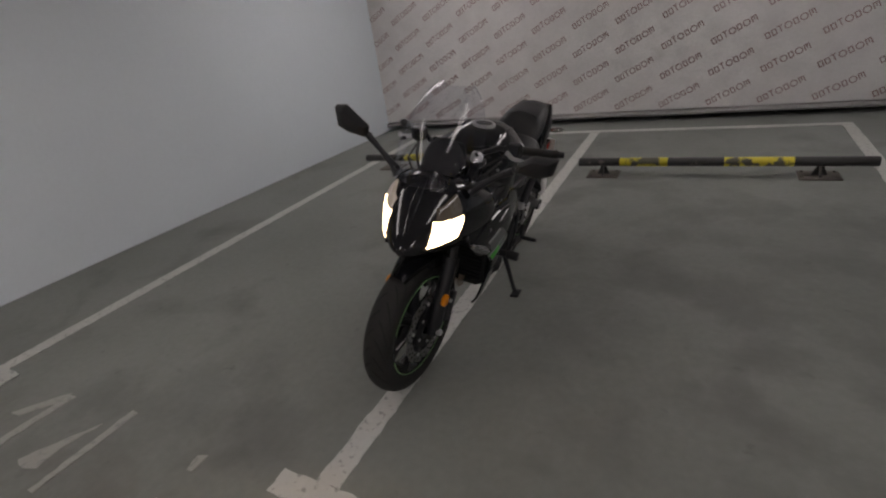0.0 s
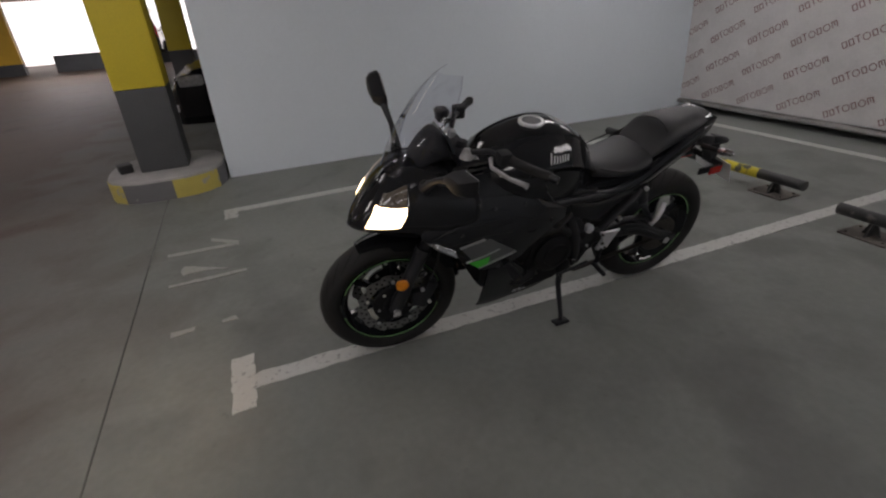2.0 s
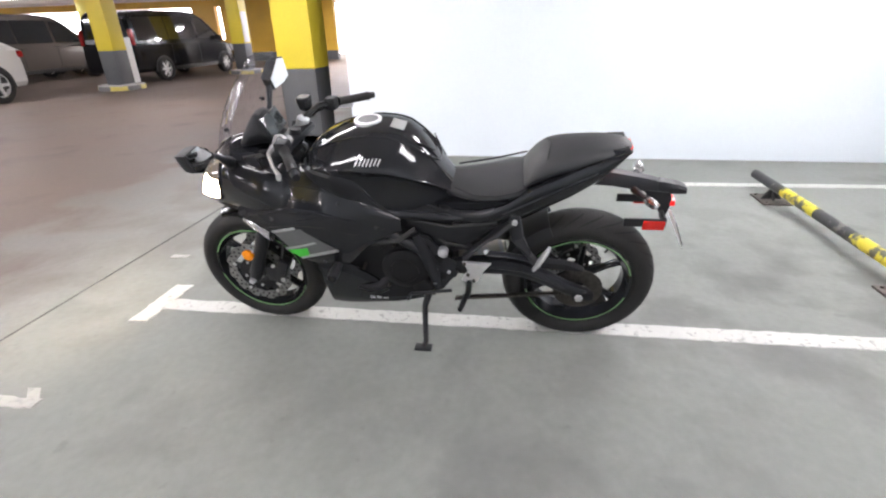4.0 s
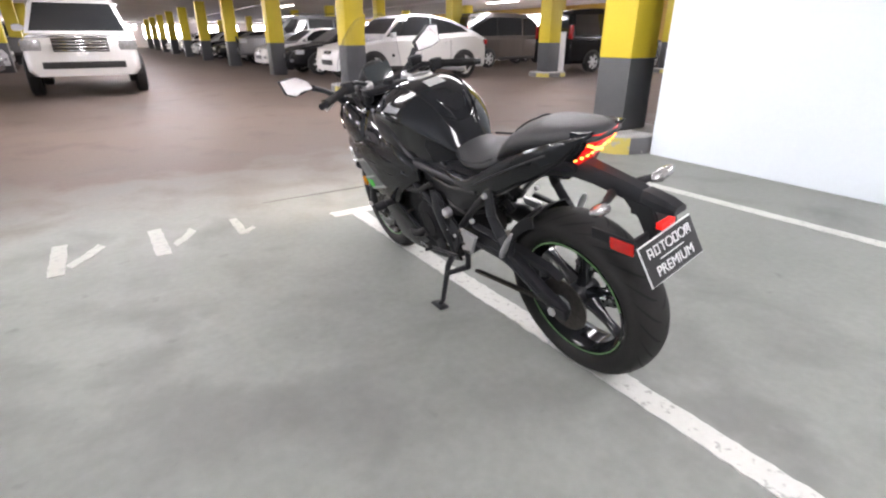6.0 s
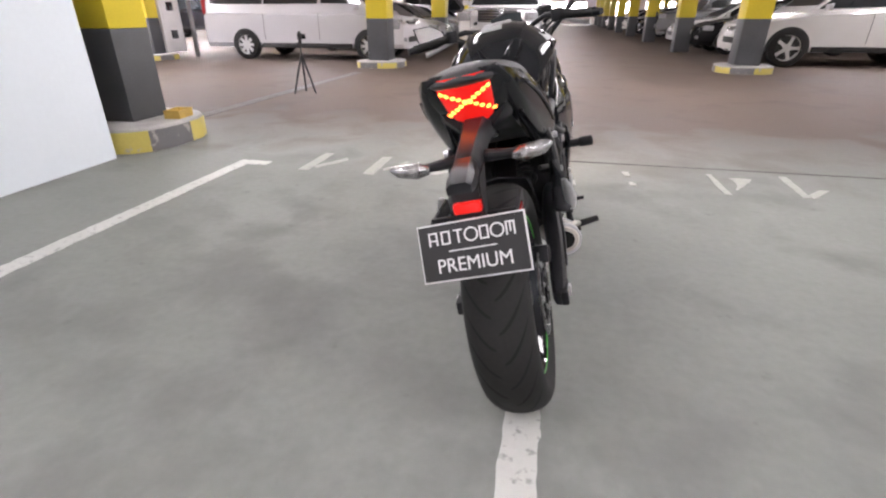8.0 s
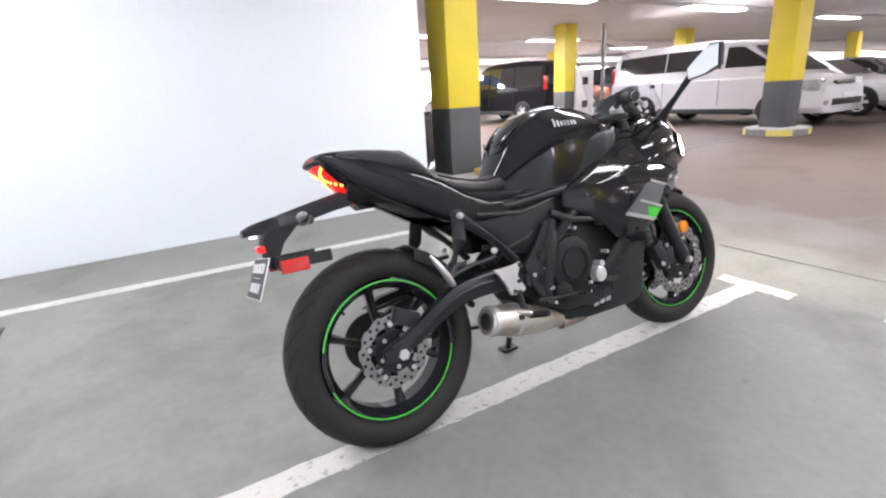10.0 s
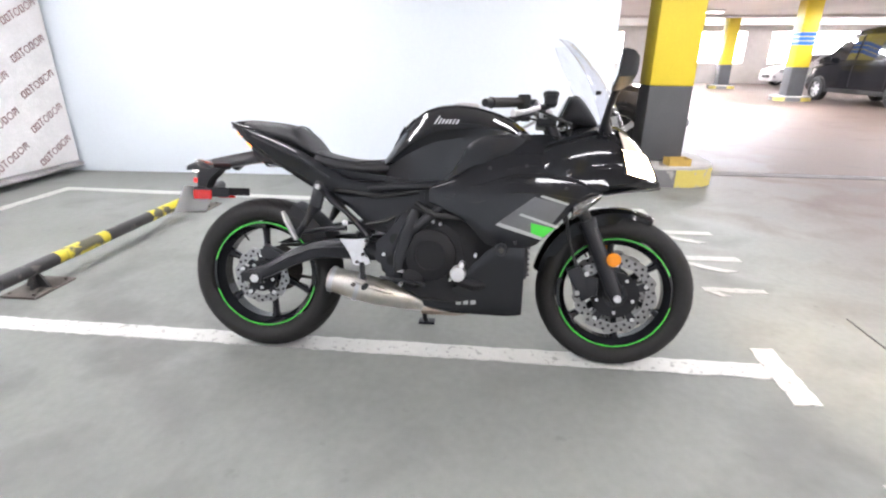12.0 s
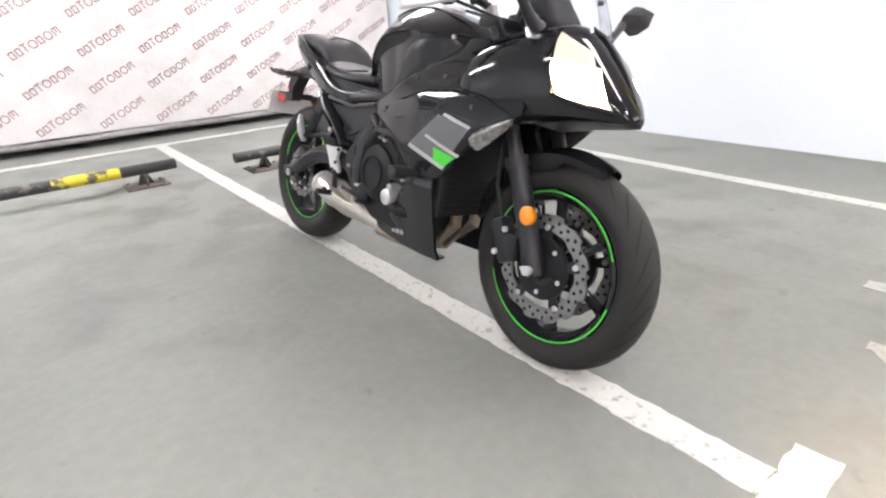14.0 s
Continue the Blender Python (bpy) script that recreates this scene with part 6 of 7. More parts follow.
for k in range(40):
    for z0, sl, y0, n in ((0.450, -0.070, 1.615, 0.0125), (0.231, 0.123, 1.605, 0.0128)):
        y = y0 + n * k
        box(bm, (0.1035, y, z0 + sl * (y - y0)), (0.004, 0.010, 0.012), 0)
tagged(part("chain_link", bm, M["chain"], chain), "small steel chain links", "", "", "stuff")
bm = bm_new()
prism(bm, [(1.68, 0.462), (1.86, 0.475), (2.06, 0.452), (2.12, 0.425), (2.06, 0.428), (1.88, 0.445), (1.68, 0.435)], "x", 0.085, 0.12)
bpart("chain_guard", bm, M["matte"], None, "black chain guard")
bm = bm_new()
box(bm, (-0.092, 2.06, 0.405), (0.045, 0.085, 0.05), 0.01, Matrix.Translation((0, 2.06, 0.405)) @ Matrix.Rotation(radians(25), 4, 'X') @ Matrix.Translation((0, -2.06, -0.405)))
bpart("rear_caliper", bm, M["satin"], None, "black rear brake caliper")
# rear hugger
bm = bm_new()
rows = []
for k in range(15):
    a = radians(150 - 100 * k / 14)
    r = 0.333
    rows.append([bm.verts.new((x, REAR.y + (r - d) * math.cos(a), REAR.z + (r - d) * math.sin(a))) for x, d in ((-0.092, 0.05), (-0.08, 0.012), (0, 0.0), (0.08, 0.012), (0.092, 0.05))])
for a_, b_ in zip(rows[:6], rows[1:6]):
    for j in range(4):
        bm.faces.new((a_[j], a_[j + 1], b_[j + 1], b_[j]))
bmesh.ops.delete(bm, geom=[v for v in bm.verts if not v.link_faces], context='VERTS')
bmesh.ops.solidify(bm, geom=bm.faces[:], thickness=0.004)
bpart("rear_mudguard", bm, M["matte"], None, "black inner rear mudguard")
# shock absorber
bm = bm_new()
tube(bm, [(-0.05, 1.56, 0.60), (-0.05, 1.72, 0.49)], 0.016, 10)
damper = bpart("shock_absorber", bm, M["satin"], None, "black rear spring damper")
bm = bm_new()
along, side_, over = Vector((0, 0.822, -0.570)), Vector((1, 0, 0)), Vector((0, 0.570, 0.822))
tube(bm, [Vector((-0.05, 1.57, 0.594)) + along * 0.0013 * k + (side_ * math.cos(k * 0.45) + over * math.sin(k * 0.45)) * 0.030 for k in range(112)], 0.006, 6)
bpart("spring", bm, M["satin"], damper)
# side stand, reaching the floor on the leaning side
bm = bm_new()
tube(bm, [(0.125, 1.50, 0.30), (0.16, 1.475, 0.235), (0.224, 1.478, 0.086), (0.240, 1.472, 0.065)], [0.018, 0.013, 0.011, 0.012], 10)
box(bm, (0.2430, 1.469, 0.0632), (0.045, 0.075, 0.010), 0.003, Matrix.Translation((0.2430, 1.469, 0.0632)) @ Matrix.Rotation(radians(-LEAN), 4, 'Y') @ Matrix.Translation((-0.2430, -1.469, -0.0632)))
bpart("side_stand", bm, M["satin"], None, "black side stand, folded out")

# the beams of the two headlamps
for s in (-1, 1):
    d = bpy.data.lights.new("headlamp_beam", 'SPOT')
    d.energy, d.color, d.spot_size, d.spot_blend, d.shadow_soft_size = 18, (1.0, 0.72, 0.45), radians(110), 0.8, 0.03
    o = new("headlamp_beam", d)
    o.matrix_world = bike.matrix_basis @ look((s * 0.06, 0.50, 0.74), (s * 0.35, -2.0, 0.1))

# ---- parked vehicles ----
M["car_white"] = material("white_car_paint", (0.74, 0.73, 0.71), 0.22, vary=0.06, scale=1.5, bump=0, coat=0.6)
M["car_silver"] = material("silver_car_paint", (0.60, 0.59, 0.61), 0.36, metal=0.0, vary=0.05, scale=1.5, bump=0, coat=0.1)
M["car_black"] = material("black_car_paint", (0.012, 0.012, 0.014), 0.2, vary=0.2, scale=1.5, bump=0, coat=0.0, spec=0.22)
M["car_brown"] = material("brown_car_paint", (0.10, 0.082, 0.07), 0.25, metal=0.2, vary=0.12, scale=1.5, bump=0, coat=0.6)
M["car_grey"] = material("grey_car_paint", (0.17, 0.17, 0.175), 0.25, metal=0.3, vary=0.1, scale=1.5, bump=0, coat=0.6)
M["car_red"] = material("red_car_paint", (0.12, 0.05, 0.03), 0.25, vary=0.1, scale=1.5, bump=0, coat=0.6)
M["car_glass"] = material("dark_car_glass", (0.012, 0.014, 0.016), 0.05, vary=0.1, scale=2, bump=0, coat=0.5, spec=0.7)
M["alloy"] = material("alloy_wheel", (0.78, 0.78, 0.78), 0.35, metal=0.5, vary=0.1, scale=10, bump=0)
M["car_trim"] = material("black_car_trim", (0.02, 0.02, 0.02), 0.5, vary=0.2, scale=8)
M["chrome"] = material("chrome", (0.75, 0.75, 0.75), 0.1, metal=1.0, vary=0.05, bump=0)
M["lamp_clear"] = material("car_headlamp_glass", (0.48, 0.48, 0.49), 0.1, vary=0.35, scale=25, bump=0, coat=0.8)
M["lamp_red"] = material("car_tail_lamp", (0.40, 0.015, 0.015), 0.15, vary=0.15, bump=0, coat=0.7)
ROLL = Matrix.Rotation(radians(90), 4, 'Z')


def road_wheel(car, x, y, r, out, spokes=6, wide=0.22):
    c = Vector((x, y, r))
    bm = bm_new()
    h = wide / 2
    lathe(bm, [(-h, r * 0.68), (-h, r * 0.88), (-h * 0.75, r), (h * 0.75, r), (h, r * 0.88), (h, r * 0.68)], (0, 0, 0), 32)
    bm.transform(Matrix.Translation(c) @ ROLL)
    tyre = part("wheel", bm, M["rubber"], car)
    bm = bm_new()
    f = h * 0.72 * out
    lathe(bm, [(f, r * 0.70), (f * 0.9, r * 0.66), (f * 0.1, r * 0.62), (-f * 0.3, r * 0.62), (-f * 0.3, r * 0.70)], (0, 0, 0), 32)
    for k in range(spokes):
        a = 2 * math.pi * k / spokes
        rad, tan = Vector((0, math.cos(a), math.sin(a))), Vector((0, -math.sin(a), math.cos(a)))
        loft(bm, [[rad * (r * q) + tan * t * s1 + Vector((f * dx + 0.012 * out * s2, 0, 0)) for s1, s2 in ((-1, -1), (1, -1), (1, 1), (-1, 1))] for q, t, dx in ((0.08, 0.045, 0.75), (0.40, 0.030, 0.8), (0.66, 0.038, 0.7))])
    tube(bm, [(f * 0.5, 0, 0), (f * 0.95, 0, 0)], r * 0.14, 14)
    bm.transform(Matrix.Translation(c) @ ROLL)
    part("rim", bm, M["alloy"], tyre, "silver alloy rim")
    bm = bm_new()
    lathe(bm, [(-0.02, r * 0.05), (-0.02, r * 0.66), (0.0, r * 0.66), (0.0, r * 0.05)], (0, 0, 0), 24)
    bm.transform(Matrix.Translation(c) @ ROLL)
    part("wheel_well", bm, M["car_trim"], tyre)


def car(label, paint, spec, m, category="car", spokes=6, kind="car", group="parked vehicles"):
    """spec: length, half width, sill, hull rows (x, belt height, half width), cabin side outline, panes, wheel places."""
    c = thing(kind, label, category, group, m=m)
    bm = bm_new()
    secs = []
    zs = spec["sill"]
    for x, zb, w in spec["hull"]:
        lo = zs + spec["lift"](x) if "lift" in spec else zs
        secs.append([(x, -w * 0.90, lo), (x, -w * 0.99, lo + 0.10), (x, -w, lo + (zb - lo) * 0.55), (x, -w * 0.97, zb - 0.06), (x, -w * 0.90, zb), (x, -w * 0.4, zb + 0.025), (x, w * 0.4, zb + 0.025), (x, w * 0.90, zb), (x, w * 0.97, zb - 0.06), (x, w, lo + (zb - lo) * 0.55), (x, w * 0.99, lo + 0.10), (x, w * 0.90, lo)])
    loft(bm, secs)
    part("body", bm, paint, c, "", angle=32)

    def cabin_w(z):
        return spec["half"] * 0.955 - max(0, z - spec["belt"]) * spec.get("lean", 0.30)
    bm = bm_new()
    out = spec["cabin"]
    left = [bm.verts.new((x, cabin_w(z), z)) for x, z in out]
    right = [bm.verts.new((x, -cabin_w(z), z)) for x, z in out]
    n = len(out)
    bm.faces.new(left)
    bm.faces.new(right[::-1])
    for k in range(n):
        bm.faces.new((left[k], left[(k + 1) % n], right[(k + 1) % n], right[k]))
    bmesh.ops.bevel(bm, geom=[e for e in bm.edges if abs(e.verts[0].co.z - e.verts[1].co.z) < 0.3 and e.verts[0].co.z > spec["belt"] + 0.15], offset=0.05, segments=3, affect='EDGES')
    part("cabin", bm, paint, c, "", angle=40)
    for s in (-1, 1):
        for pane in spec["side_panes"]:
            bm = bm_new()
            o = [bm.verts.new((x, s * (cabin_w(z) + 0.006), z)) for x, z in pane]
            i = [bm.verts.new((x, s * (cabin_w(z) - 0.01), z)) for x, z in pane]
            bm.faces.new(o)
            bm.faces.new(i[::-1])
            for k in range(len(o)):
                bm.faces.new((o[k], o[(k + 1) % len(o)], i[(k + 1) % len(o)], i[k]))
            part("side_window", bm, M["car_glass"], c, "dark side window")
    for nm, (x0, z0, x1, z1, f) in spec["end_panes"].items():
        bm = bm_new()
        d = Vector((z1 - z0, 0, -(x1 - x0))).normalized() * (0.008 if (z1 - z0) * spec["face"][nm] > 0 else -0.008)
        if d.x * spec["face"][nm] < 0:
            d = -d
        pts = [(x0, cabin_w(z0) * f, z0), (x0, -cabin_w(z0) * f, z0), (x1, -cabin_w(z1) * f * 0.95, z1), (x1, cabin_w(z1) * f * 0.95, z1)]
        o = [bm.verts.new(Vector(p) + d) for p in pts]
        i = [bm.verts.new(Vector(p) - d) for p in pts]
        bm.faces.new(o)
        bm.faces.new(i[::-1])
        for k in range(4):
            bm.faces.new((o[k], o[(k + 1) % 4], i[(k + 1) % 4], i[k]))
        part(nm, bm, M["car_glass"], c, "dark glass")
    for x in spec["axles"]:
        for s in (-1, 1):
            bm = bm_new()
            r = spec["wheel"]
            y = s * (spec["half"] - 0.11)
            arch = []
            for k in range(17):
                a = math.pi * k / 16
                arch.append((x + (r + 0.05) * math.cos(a), max(zs * 0.9, r + (r + 0.05) * math.sin(a) * 0.98)))
            arch += [(x - r - 0.05, zs * 0.95), (x + r + 0.05, zs * 0.95)]
            prism(bm, arch, "y", s * (spec["half"] - 0.25), s * (spec["half"] + 0.002))
            part("wheel_arch", bm, M["car_trim"], c)
            road_wheel(c, x, s * (spec["half"] - 0.052), r, s, spokes)
    xf = spec["hull"][-1][0]
    for s in (-1, 1):
        bm = bm_new()
        hx, hz, hw, hh = spec["lamp"]
        box(bm, (hx - 0.06, s * (spec["half"] * 0.955 - hw / 2), hz), (0.28, hw, hh), 0.035)
        part("headlamp", bm, M["lamp_clear"], c, "clear headlamp")
        bm = bm_new()
        tx, tz, tw, th = spec["tail"]
        box(bm, (tx, s * (spec["half"] * 0.96 - tw / 2), tz), (0.10, tw, th), 0.02)
        part("tail_lamp", bm, M["lamp_red"], c, "red tail lamp")
        bm = bm_new()
        mx, mz = spec["mirror"]
        loft(bm, [[(mx + dx, s * (spec["half"] * 0.93 + 0.02 + dy * 0.2), mz + dz) for dx, dz in ((-0.05 * f, -0.07 * f), (0.05 * f, -0.07 * f), (0.07 * f, 0.05 * f), (-0.05 * f, 0.07 * f))] for dy, f in ((0.0, 0.5), (0.35, 1.0), (0.8, 1.0), (1.0, 0.7))])
        part("wing_mirror", bm, paint, c)
        for dx in spec["seams"]:
            bm = bm_new()
            box(bm, (dx, s * spec["half"] * 1.0, (zs + spec["belt"]) / 2 + 0.06), (0.005, 0.012, (spec["belt"] - zs) * 0.72))
            part("door_gap", bm, M["car_trim"], c)
            bm = bm_new()
            box(bm, (dx + 0.16, s * (spec["half"] * 0.985 + 0.008), spec["belt"] - 0.10), (0.17, 0.03, 0.03), 0.01)
            part("door_handle", bm, paint, c)
        bm = bm_new()
        box(bm, ((spec["axles"][0] + spec["axles"][1]) / 2, s * spec["half"] * 0.985, zs + 0.05), (spec["axles"][1] - spec["axles"][0] - 2 * spec["wheel"] - 0.2, 0.035, 0.11), 0.012)
        part("sill_trim", bm, M["car_trim"], c)
    # grille, lower intake, bumper bar, blank plate
    gx, gz, gw, gh, bars = spec["grille"]
    bm = bm_new()
    box(bm, (gx, 0, gz), (0.06, gw, gh), 0.015)
    grille = part("grille", bm, M["car_trim"], c, "black front grille")
    for k in range(bars):
        bm = bm_new()
        box(bm, (gx + 0.03, 0, gz - gh / 2 + gh * (k + 0.5) / bars), (0.025, gw * 0.98, gh / bars * 0.45), 0.004)
        part("grille_bar", bm, M["chrome"], grille)
    bm = bm_new()
    box(bm, (xf - 0.035, 0, zs + 0.20), (0.10, gw * 1.5, 0.13), 0.02)
    part("air_intake", bm, M["car_trim"], c)
    bm = bm_new()
    box(bm, (xf + 0.02, 0, zs + 0.32), (0.015, 0.5, 0.11), 0.003)
    part("blank_plate", bm, M["plate_white"], c, "plain pale plate")
    for s in (-1, 1):
        bm = bm_new()
        box(bm, (xf - 0.08, s * spec["half"] * 0.72, zs + 0.20), (0.14, 0.20, 0.09), 0.02)
        part("fog_lamp", bm, M["lamp_clear"], c)
    if spec.get("rails"):
        for s in (-1, 1):
            bm = bm_new()
            zt = max(z for x, z in out)
            tube(bm, [(x, s * (cabin_w(zt) - 0.06), zt + dz) for x, dz in ((-1.7, 0.0), (-1.6, 0.06), (0.1, 0.06), (0.25, 0.0))], 0.018, 8)
            part("roof_rail", bm, M["car_trim"], c)
    return c


COUPE = dict(half=0.985, sill=0.30, belt=1.08, hull=[(-2.42, 0.95, 0.80), (-2.36, 1.08, 0.90), (-2.0, 1.20, 0.965), (-1.0, 1.16, 0.985), (0.2, 1.10, 0.985), (1.0, 1.07, 0.985), (1.6, 0.98, 0.975), (2.0, 0.91, 0.94), (2.22, 0.80, 0.86), (2.30, 0.66, 0.74)],
             cabin=[(-2.34, 1.06), (-2.05, 1.22), (-1.3, 1.55), (-0.55, 1.68), (0.0, 1.69), (0.45, 1.62), (1.15, 1.05)], lean=0.45,
             side_panes=[[(-1.74, 1.255), (-1.52, 1.385), (-1.15, 1.505), (-0.545, 1.618), (-0.418, 1.175)], [(-0.398, 1.172), (-0.525, 1.620), (0.0, 1.638), (0.42, 1.570), (0.98, 1.125)]],
             end_panes={"windscreen": (1.08, 1.09, 0.50, 1.58, 0.92), "rear_window": (-2.1, 1.22, -1.35, 1.55, 0.85)}, face={"windscreen": 1, "rear_window": -1},
             axles=(-1.52, 1.41), wheel=0.375, lamp=(2.10, 0.80, 0.36, 0.13), tail=(-2.36, 0.98, 0.34, 0.14), mirror=(0.85, 1.16), seams=(-1.05, -0.05), grille=(2.255, 0.70, 0.46, 0.17, 5))
VAN = dict(half=0.95, sill=0.28, belt=1.08, hull=[(-2.44, 1.05, 0.90), (-2.40, 1.08, 0.93), (-1.6, 1.09, 0.95), (0.0, 1.09, 0.95), (1.2, 1.08, 0.95), (1.75, 1.02, 0.94), (2.15, 0.95, 0.90), (2.38, 0.80, 0.80), (2.45, 0.62, 0.68)],
           cabin=[(-2.42, 1.05), (-2.36, 1.75), (-2.22, 1.92), (-1.5, 1.97), (0.0, 1.97), (0.55, 1.93), (0.85, 1.80), (1.75, 1.04)], lean=0.16,
           side_panes=[[(-2.25, 1.15), (-2.20, 1.76), (-0.99, 1.80), (-0.99, 1.15)], [(-0.95, 1.15), (-0.95, 1.80), (0.28, 1.80), (0.28, 1.15)], [(0.36, 1.16), (0.36, 1.78), (0.72, 1.76), (1.38, 1.20), (1.38, 1.14)]],
           end_panes={"windscreen": (1.66, 1.13, 0.92, 1.76, 0.93), "rear_window": (-2.40, 1.15, -2.36, 1.74, 0.86)}, face={"windscreen": 1, "rear_window": -1},
           axles=(-1.44, 1.56), wheel=0.335, lamp=(2.22, 0.82, 0.34, 0.22), tail=(-2.40, 1.25, 0.12, 0.42), mirror=(1.30, 1.18), seams=(-0.97, 0.30), grille=(2.36, 0.84, 0.80, 0.10, 2))
BIGSUV = dict(half=1.0, sill=0.42, belt=1.20, hull=[(-2.60, 1.10, 0.90), (-2.55, 1.20, 0.96), (-1.5, 1.21, 1.0), (0.2, 1.20, 1.0), (1.2, 1.18, 1.0), (2.0, 1.14, 0.99), (2.45, 1.10, 0.95), (2.58, 0.98, 0.90), (2.64, 0.72, 0.86)],
              cabin=[(-2.55, 1.20), (-2.42, 1.80), (-2.2, 1.94), (-0.6, 1.97), (0.25, 1.94), (0.55, 1.84), (1.15, 1.20)], lean=0.26,
              side_panes=[[(-2.3, 1.28), (-2.25, 1.78), (-1.5, 1.82), (-1.5, 1.27)], [(-1.42, 1.27), (-1.42, 1.82), (-0.35, 1.82), (-0.35, 1.26)], [(-0.27, 1.26), (-0.27, 1.82), (0.38, 1.80), (0.95, 1.27)]],
              end_panes={"windscreen": (1.10, 1.25, 0.60, 1.81, 0.92), "rear_window": (-2.52, 1.28, -2.43, 1.78, 0.88)}, face={"windscreen": 1, "rear_window": -1},
              axles=(-1.55, 1.58), wheel=0.40, lamp=(2.54, 0.98, 0.32, 0.19), tail=(-2.54, 1.15, 0.16, 0.4), mirror=(0.85, 1.32), seams=(-1.46, -0.31), grille=(2.62, 1.00, 0.92, 0.28, 5), rails=True)
SEDAN = dict(half=0.90, sill=0.24, belt=0.93, hull=[(-2.28, 0.85, 0.74), (-2.20, 0.95, 0.84), (-1.6, 0.97, 0.89), (-0.6, 0.95, 0.90), (0.6, 0.93, 0.90), (1.2, 0.90, 0.89), (1.8, 0.82, 0.85), (2.15, 0.70, 0.76), (2.25, 0.56, 0.64)],
             cabin=[(-1.80, 0.95), (-1.15, 1.34), (-0.6, 1.43), (0.0, 1.43), (0.35, 1.36), (1.05, 0.92)], lean=0.42,
             side_panes=[[(-1.25, 1.0), (-0.95, 1.28), (-0.42, 1.36), (-0.36, 0.98)], [(-0.30, 0.98), (-0.35, 1.365), (0.0, 1.365), (0.30, 1.30), (0.82, 0.97)]],
             end_panes={"windscreen": (0.98, 0.965, 0.40, 1.33, 0.90), "rear_window": (-1.70, 1.01, -1.18, 1.32, 0.86)}, face={"windscreen": 1, "rear_window": -1},
             axles=(-1.30, 1.38), wheel=0.32, lamp=(2.02, 0.68, 0.34, 0.14), tail=(-2.20, 0.82, 0.30, 0.14), mirror=(0.72, 1.02), seams=(-0.95, -0.30), grille=(2.19, 0.60, 0.50, 0.13, 4))


def lengthened(spec, by, ahead):
    """The same body with a longer wheelbase, a lower roof and shallower windows."""
    tail = spec["hull"][0][0]

    def q(x):
        return x if x > ahead else x - by * (ahead - x) / (ahead - tail)
    out = dict(spec)
    out["hull"] = [(q(x), z, w) for x, z, w in spec["hull"]]
    out["cabin"] = [(q(x), z) for x, z in spec["cabin"]]
    out["side_panes"] = [[(q(x), z) for x, z in pane] for pane in spec["side_panes"]]
    out["end_panes"] = {k: (q(a), za, q(b), zb * 0.96, w) for k, (a, za, b, zb, w) in spec["end_panes"].items()}
    out["cabin"] = [(x, z if z < 1.2 else z * 0.955) for x, z in out["cabin"]]
    out["side_panes"] = [[(x, 1.26 + (z - 1.15) * 0.70) for x, z in pane] for pane in out["side_panes"]]
    out["axles"] = tuple(q(x) for x in spec["axles"])
    out["tail"] = (q(spec["tail"][0]),) + spec["tail"][1:]
    out["seams"] = tuple(q(x) for x in spec["seams"])
    return out


LONG_VAN = lengthened(VAN, 0.46, 0.36)


def facing(x, y, angle):
    return pose(x, y, 0, 0, 0, angle)


car("white coupe-roofed four-wheel-drive car with silver alloy wheels", M["car_white"], COUPE, facing(-6.10, -10.35, 2), spokes=5, kind="parked_car")
car("silver passenger van with dark windows and hub caps", M["car_silver"], LONG_VAN, facing(6.01, -9.78, 179), "van", 8, "parked_van")
car("large white four-wheel-drive car facing the bays, chrome grille", M["car_white"], BIGSUV, facing(1.50, -12.1, 90), spokes=5, kind="parked_car")
car("dark brown passenger van parked behind the white coupe", M["car_brown"], VAN, facing(-12.9, -14.1, 180), "van", 6, "parked_van")
blackvan = car("black passenger van with polished alloy wheels", M["car_black"], VAN, facing(-14.2, -9.9, 176), "van", 6, "parked_van")
copy_thing(blackvan, facing(13.7, -9.25, 4))
car("black car with chrome grille behind the white wall", M["car_black"], COUPE, facing(-5.65, 1.86, -90), kind="parked_car")
car("dark brown car with five-spoke alloy wheels behind the partition", M["car_brown"], SEDAN, facing(5.35, 1.20, -90), spokes=5, kind="parked_car")
red = car("dark red-brown car parked far behind the van", M["car_red"], SEDAN, facing(19.0, -16.8, 45), kind="parked_car")
grey = car("silver-grey car nosing out between the pillars", M["car_silver"], SEDAN, facing(5.7, -13.2, 180), kind="parked_car")
dark = car("black car parked nose out in the far row", M["car_black"], SEDAN, facing(-6.0, -14.0, 0), kind="parked_car")
pale = car("pale car parked nose out in the far row", M["car_white"], SEDAN, facing(-6.0, -17.1, 0), kind="parked_car")
mid = car("grey car parked nose out in the far row", M["car_grey"], SEDAN, facing(5.9, -16.6, 180), kind="parked_car")
big = car("dark four-wheel-drive car parked in the far row", M["car_grey"], BIGSUV, facing(-6.3, -20.4, 0), kind="parked_car")
rng = random.Random(5)
for k in range(9):
    y = -20.4 - 3.1 * k
    if k:
        copy_thing(rng.choice([dark, pale, mid, big, grey]), facing(-6.1 + rng.uniform(-0.3, 0.3), y, rng.uniform(-2, 2)))
    copy_thing(rng.choice([dark, pale, mid, big, grey]), facing(6.2 + rng.uniform(-0.3, 0.3), y, 180 + rng.uniform(-2, 2)))
for x, y, a in ((-14.6, -16.9, 0), (-14.6, -20.1, 0), (-14.3, -23.3, 0), (-17.0, -14.1, 180), (24, -13, 90)):
    copy_thing(rng.choice([dark, mid, grey, red]), facing(x, y, a))
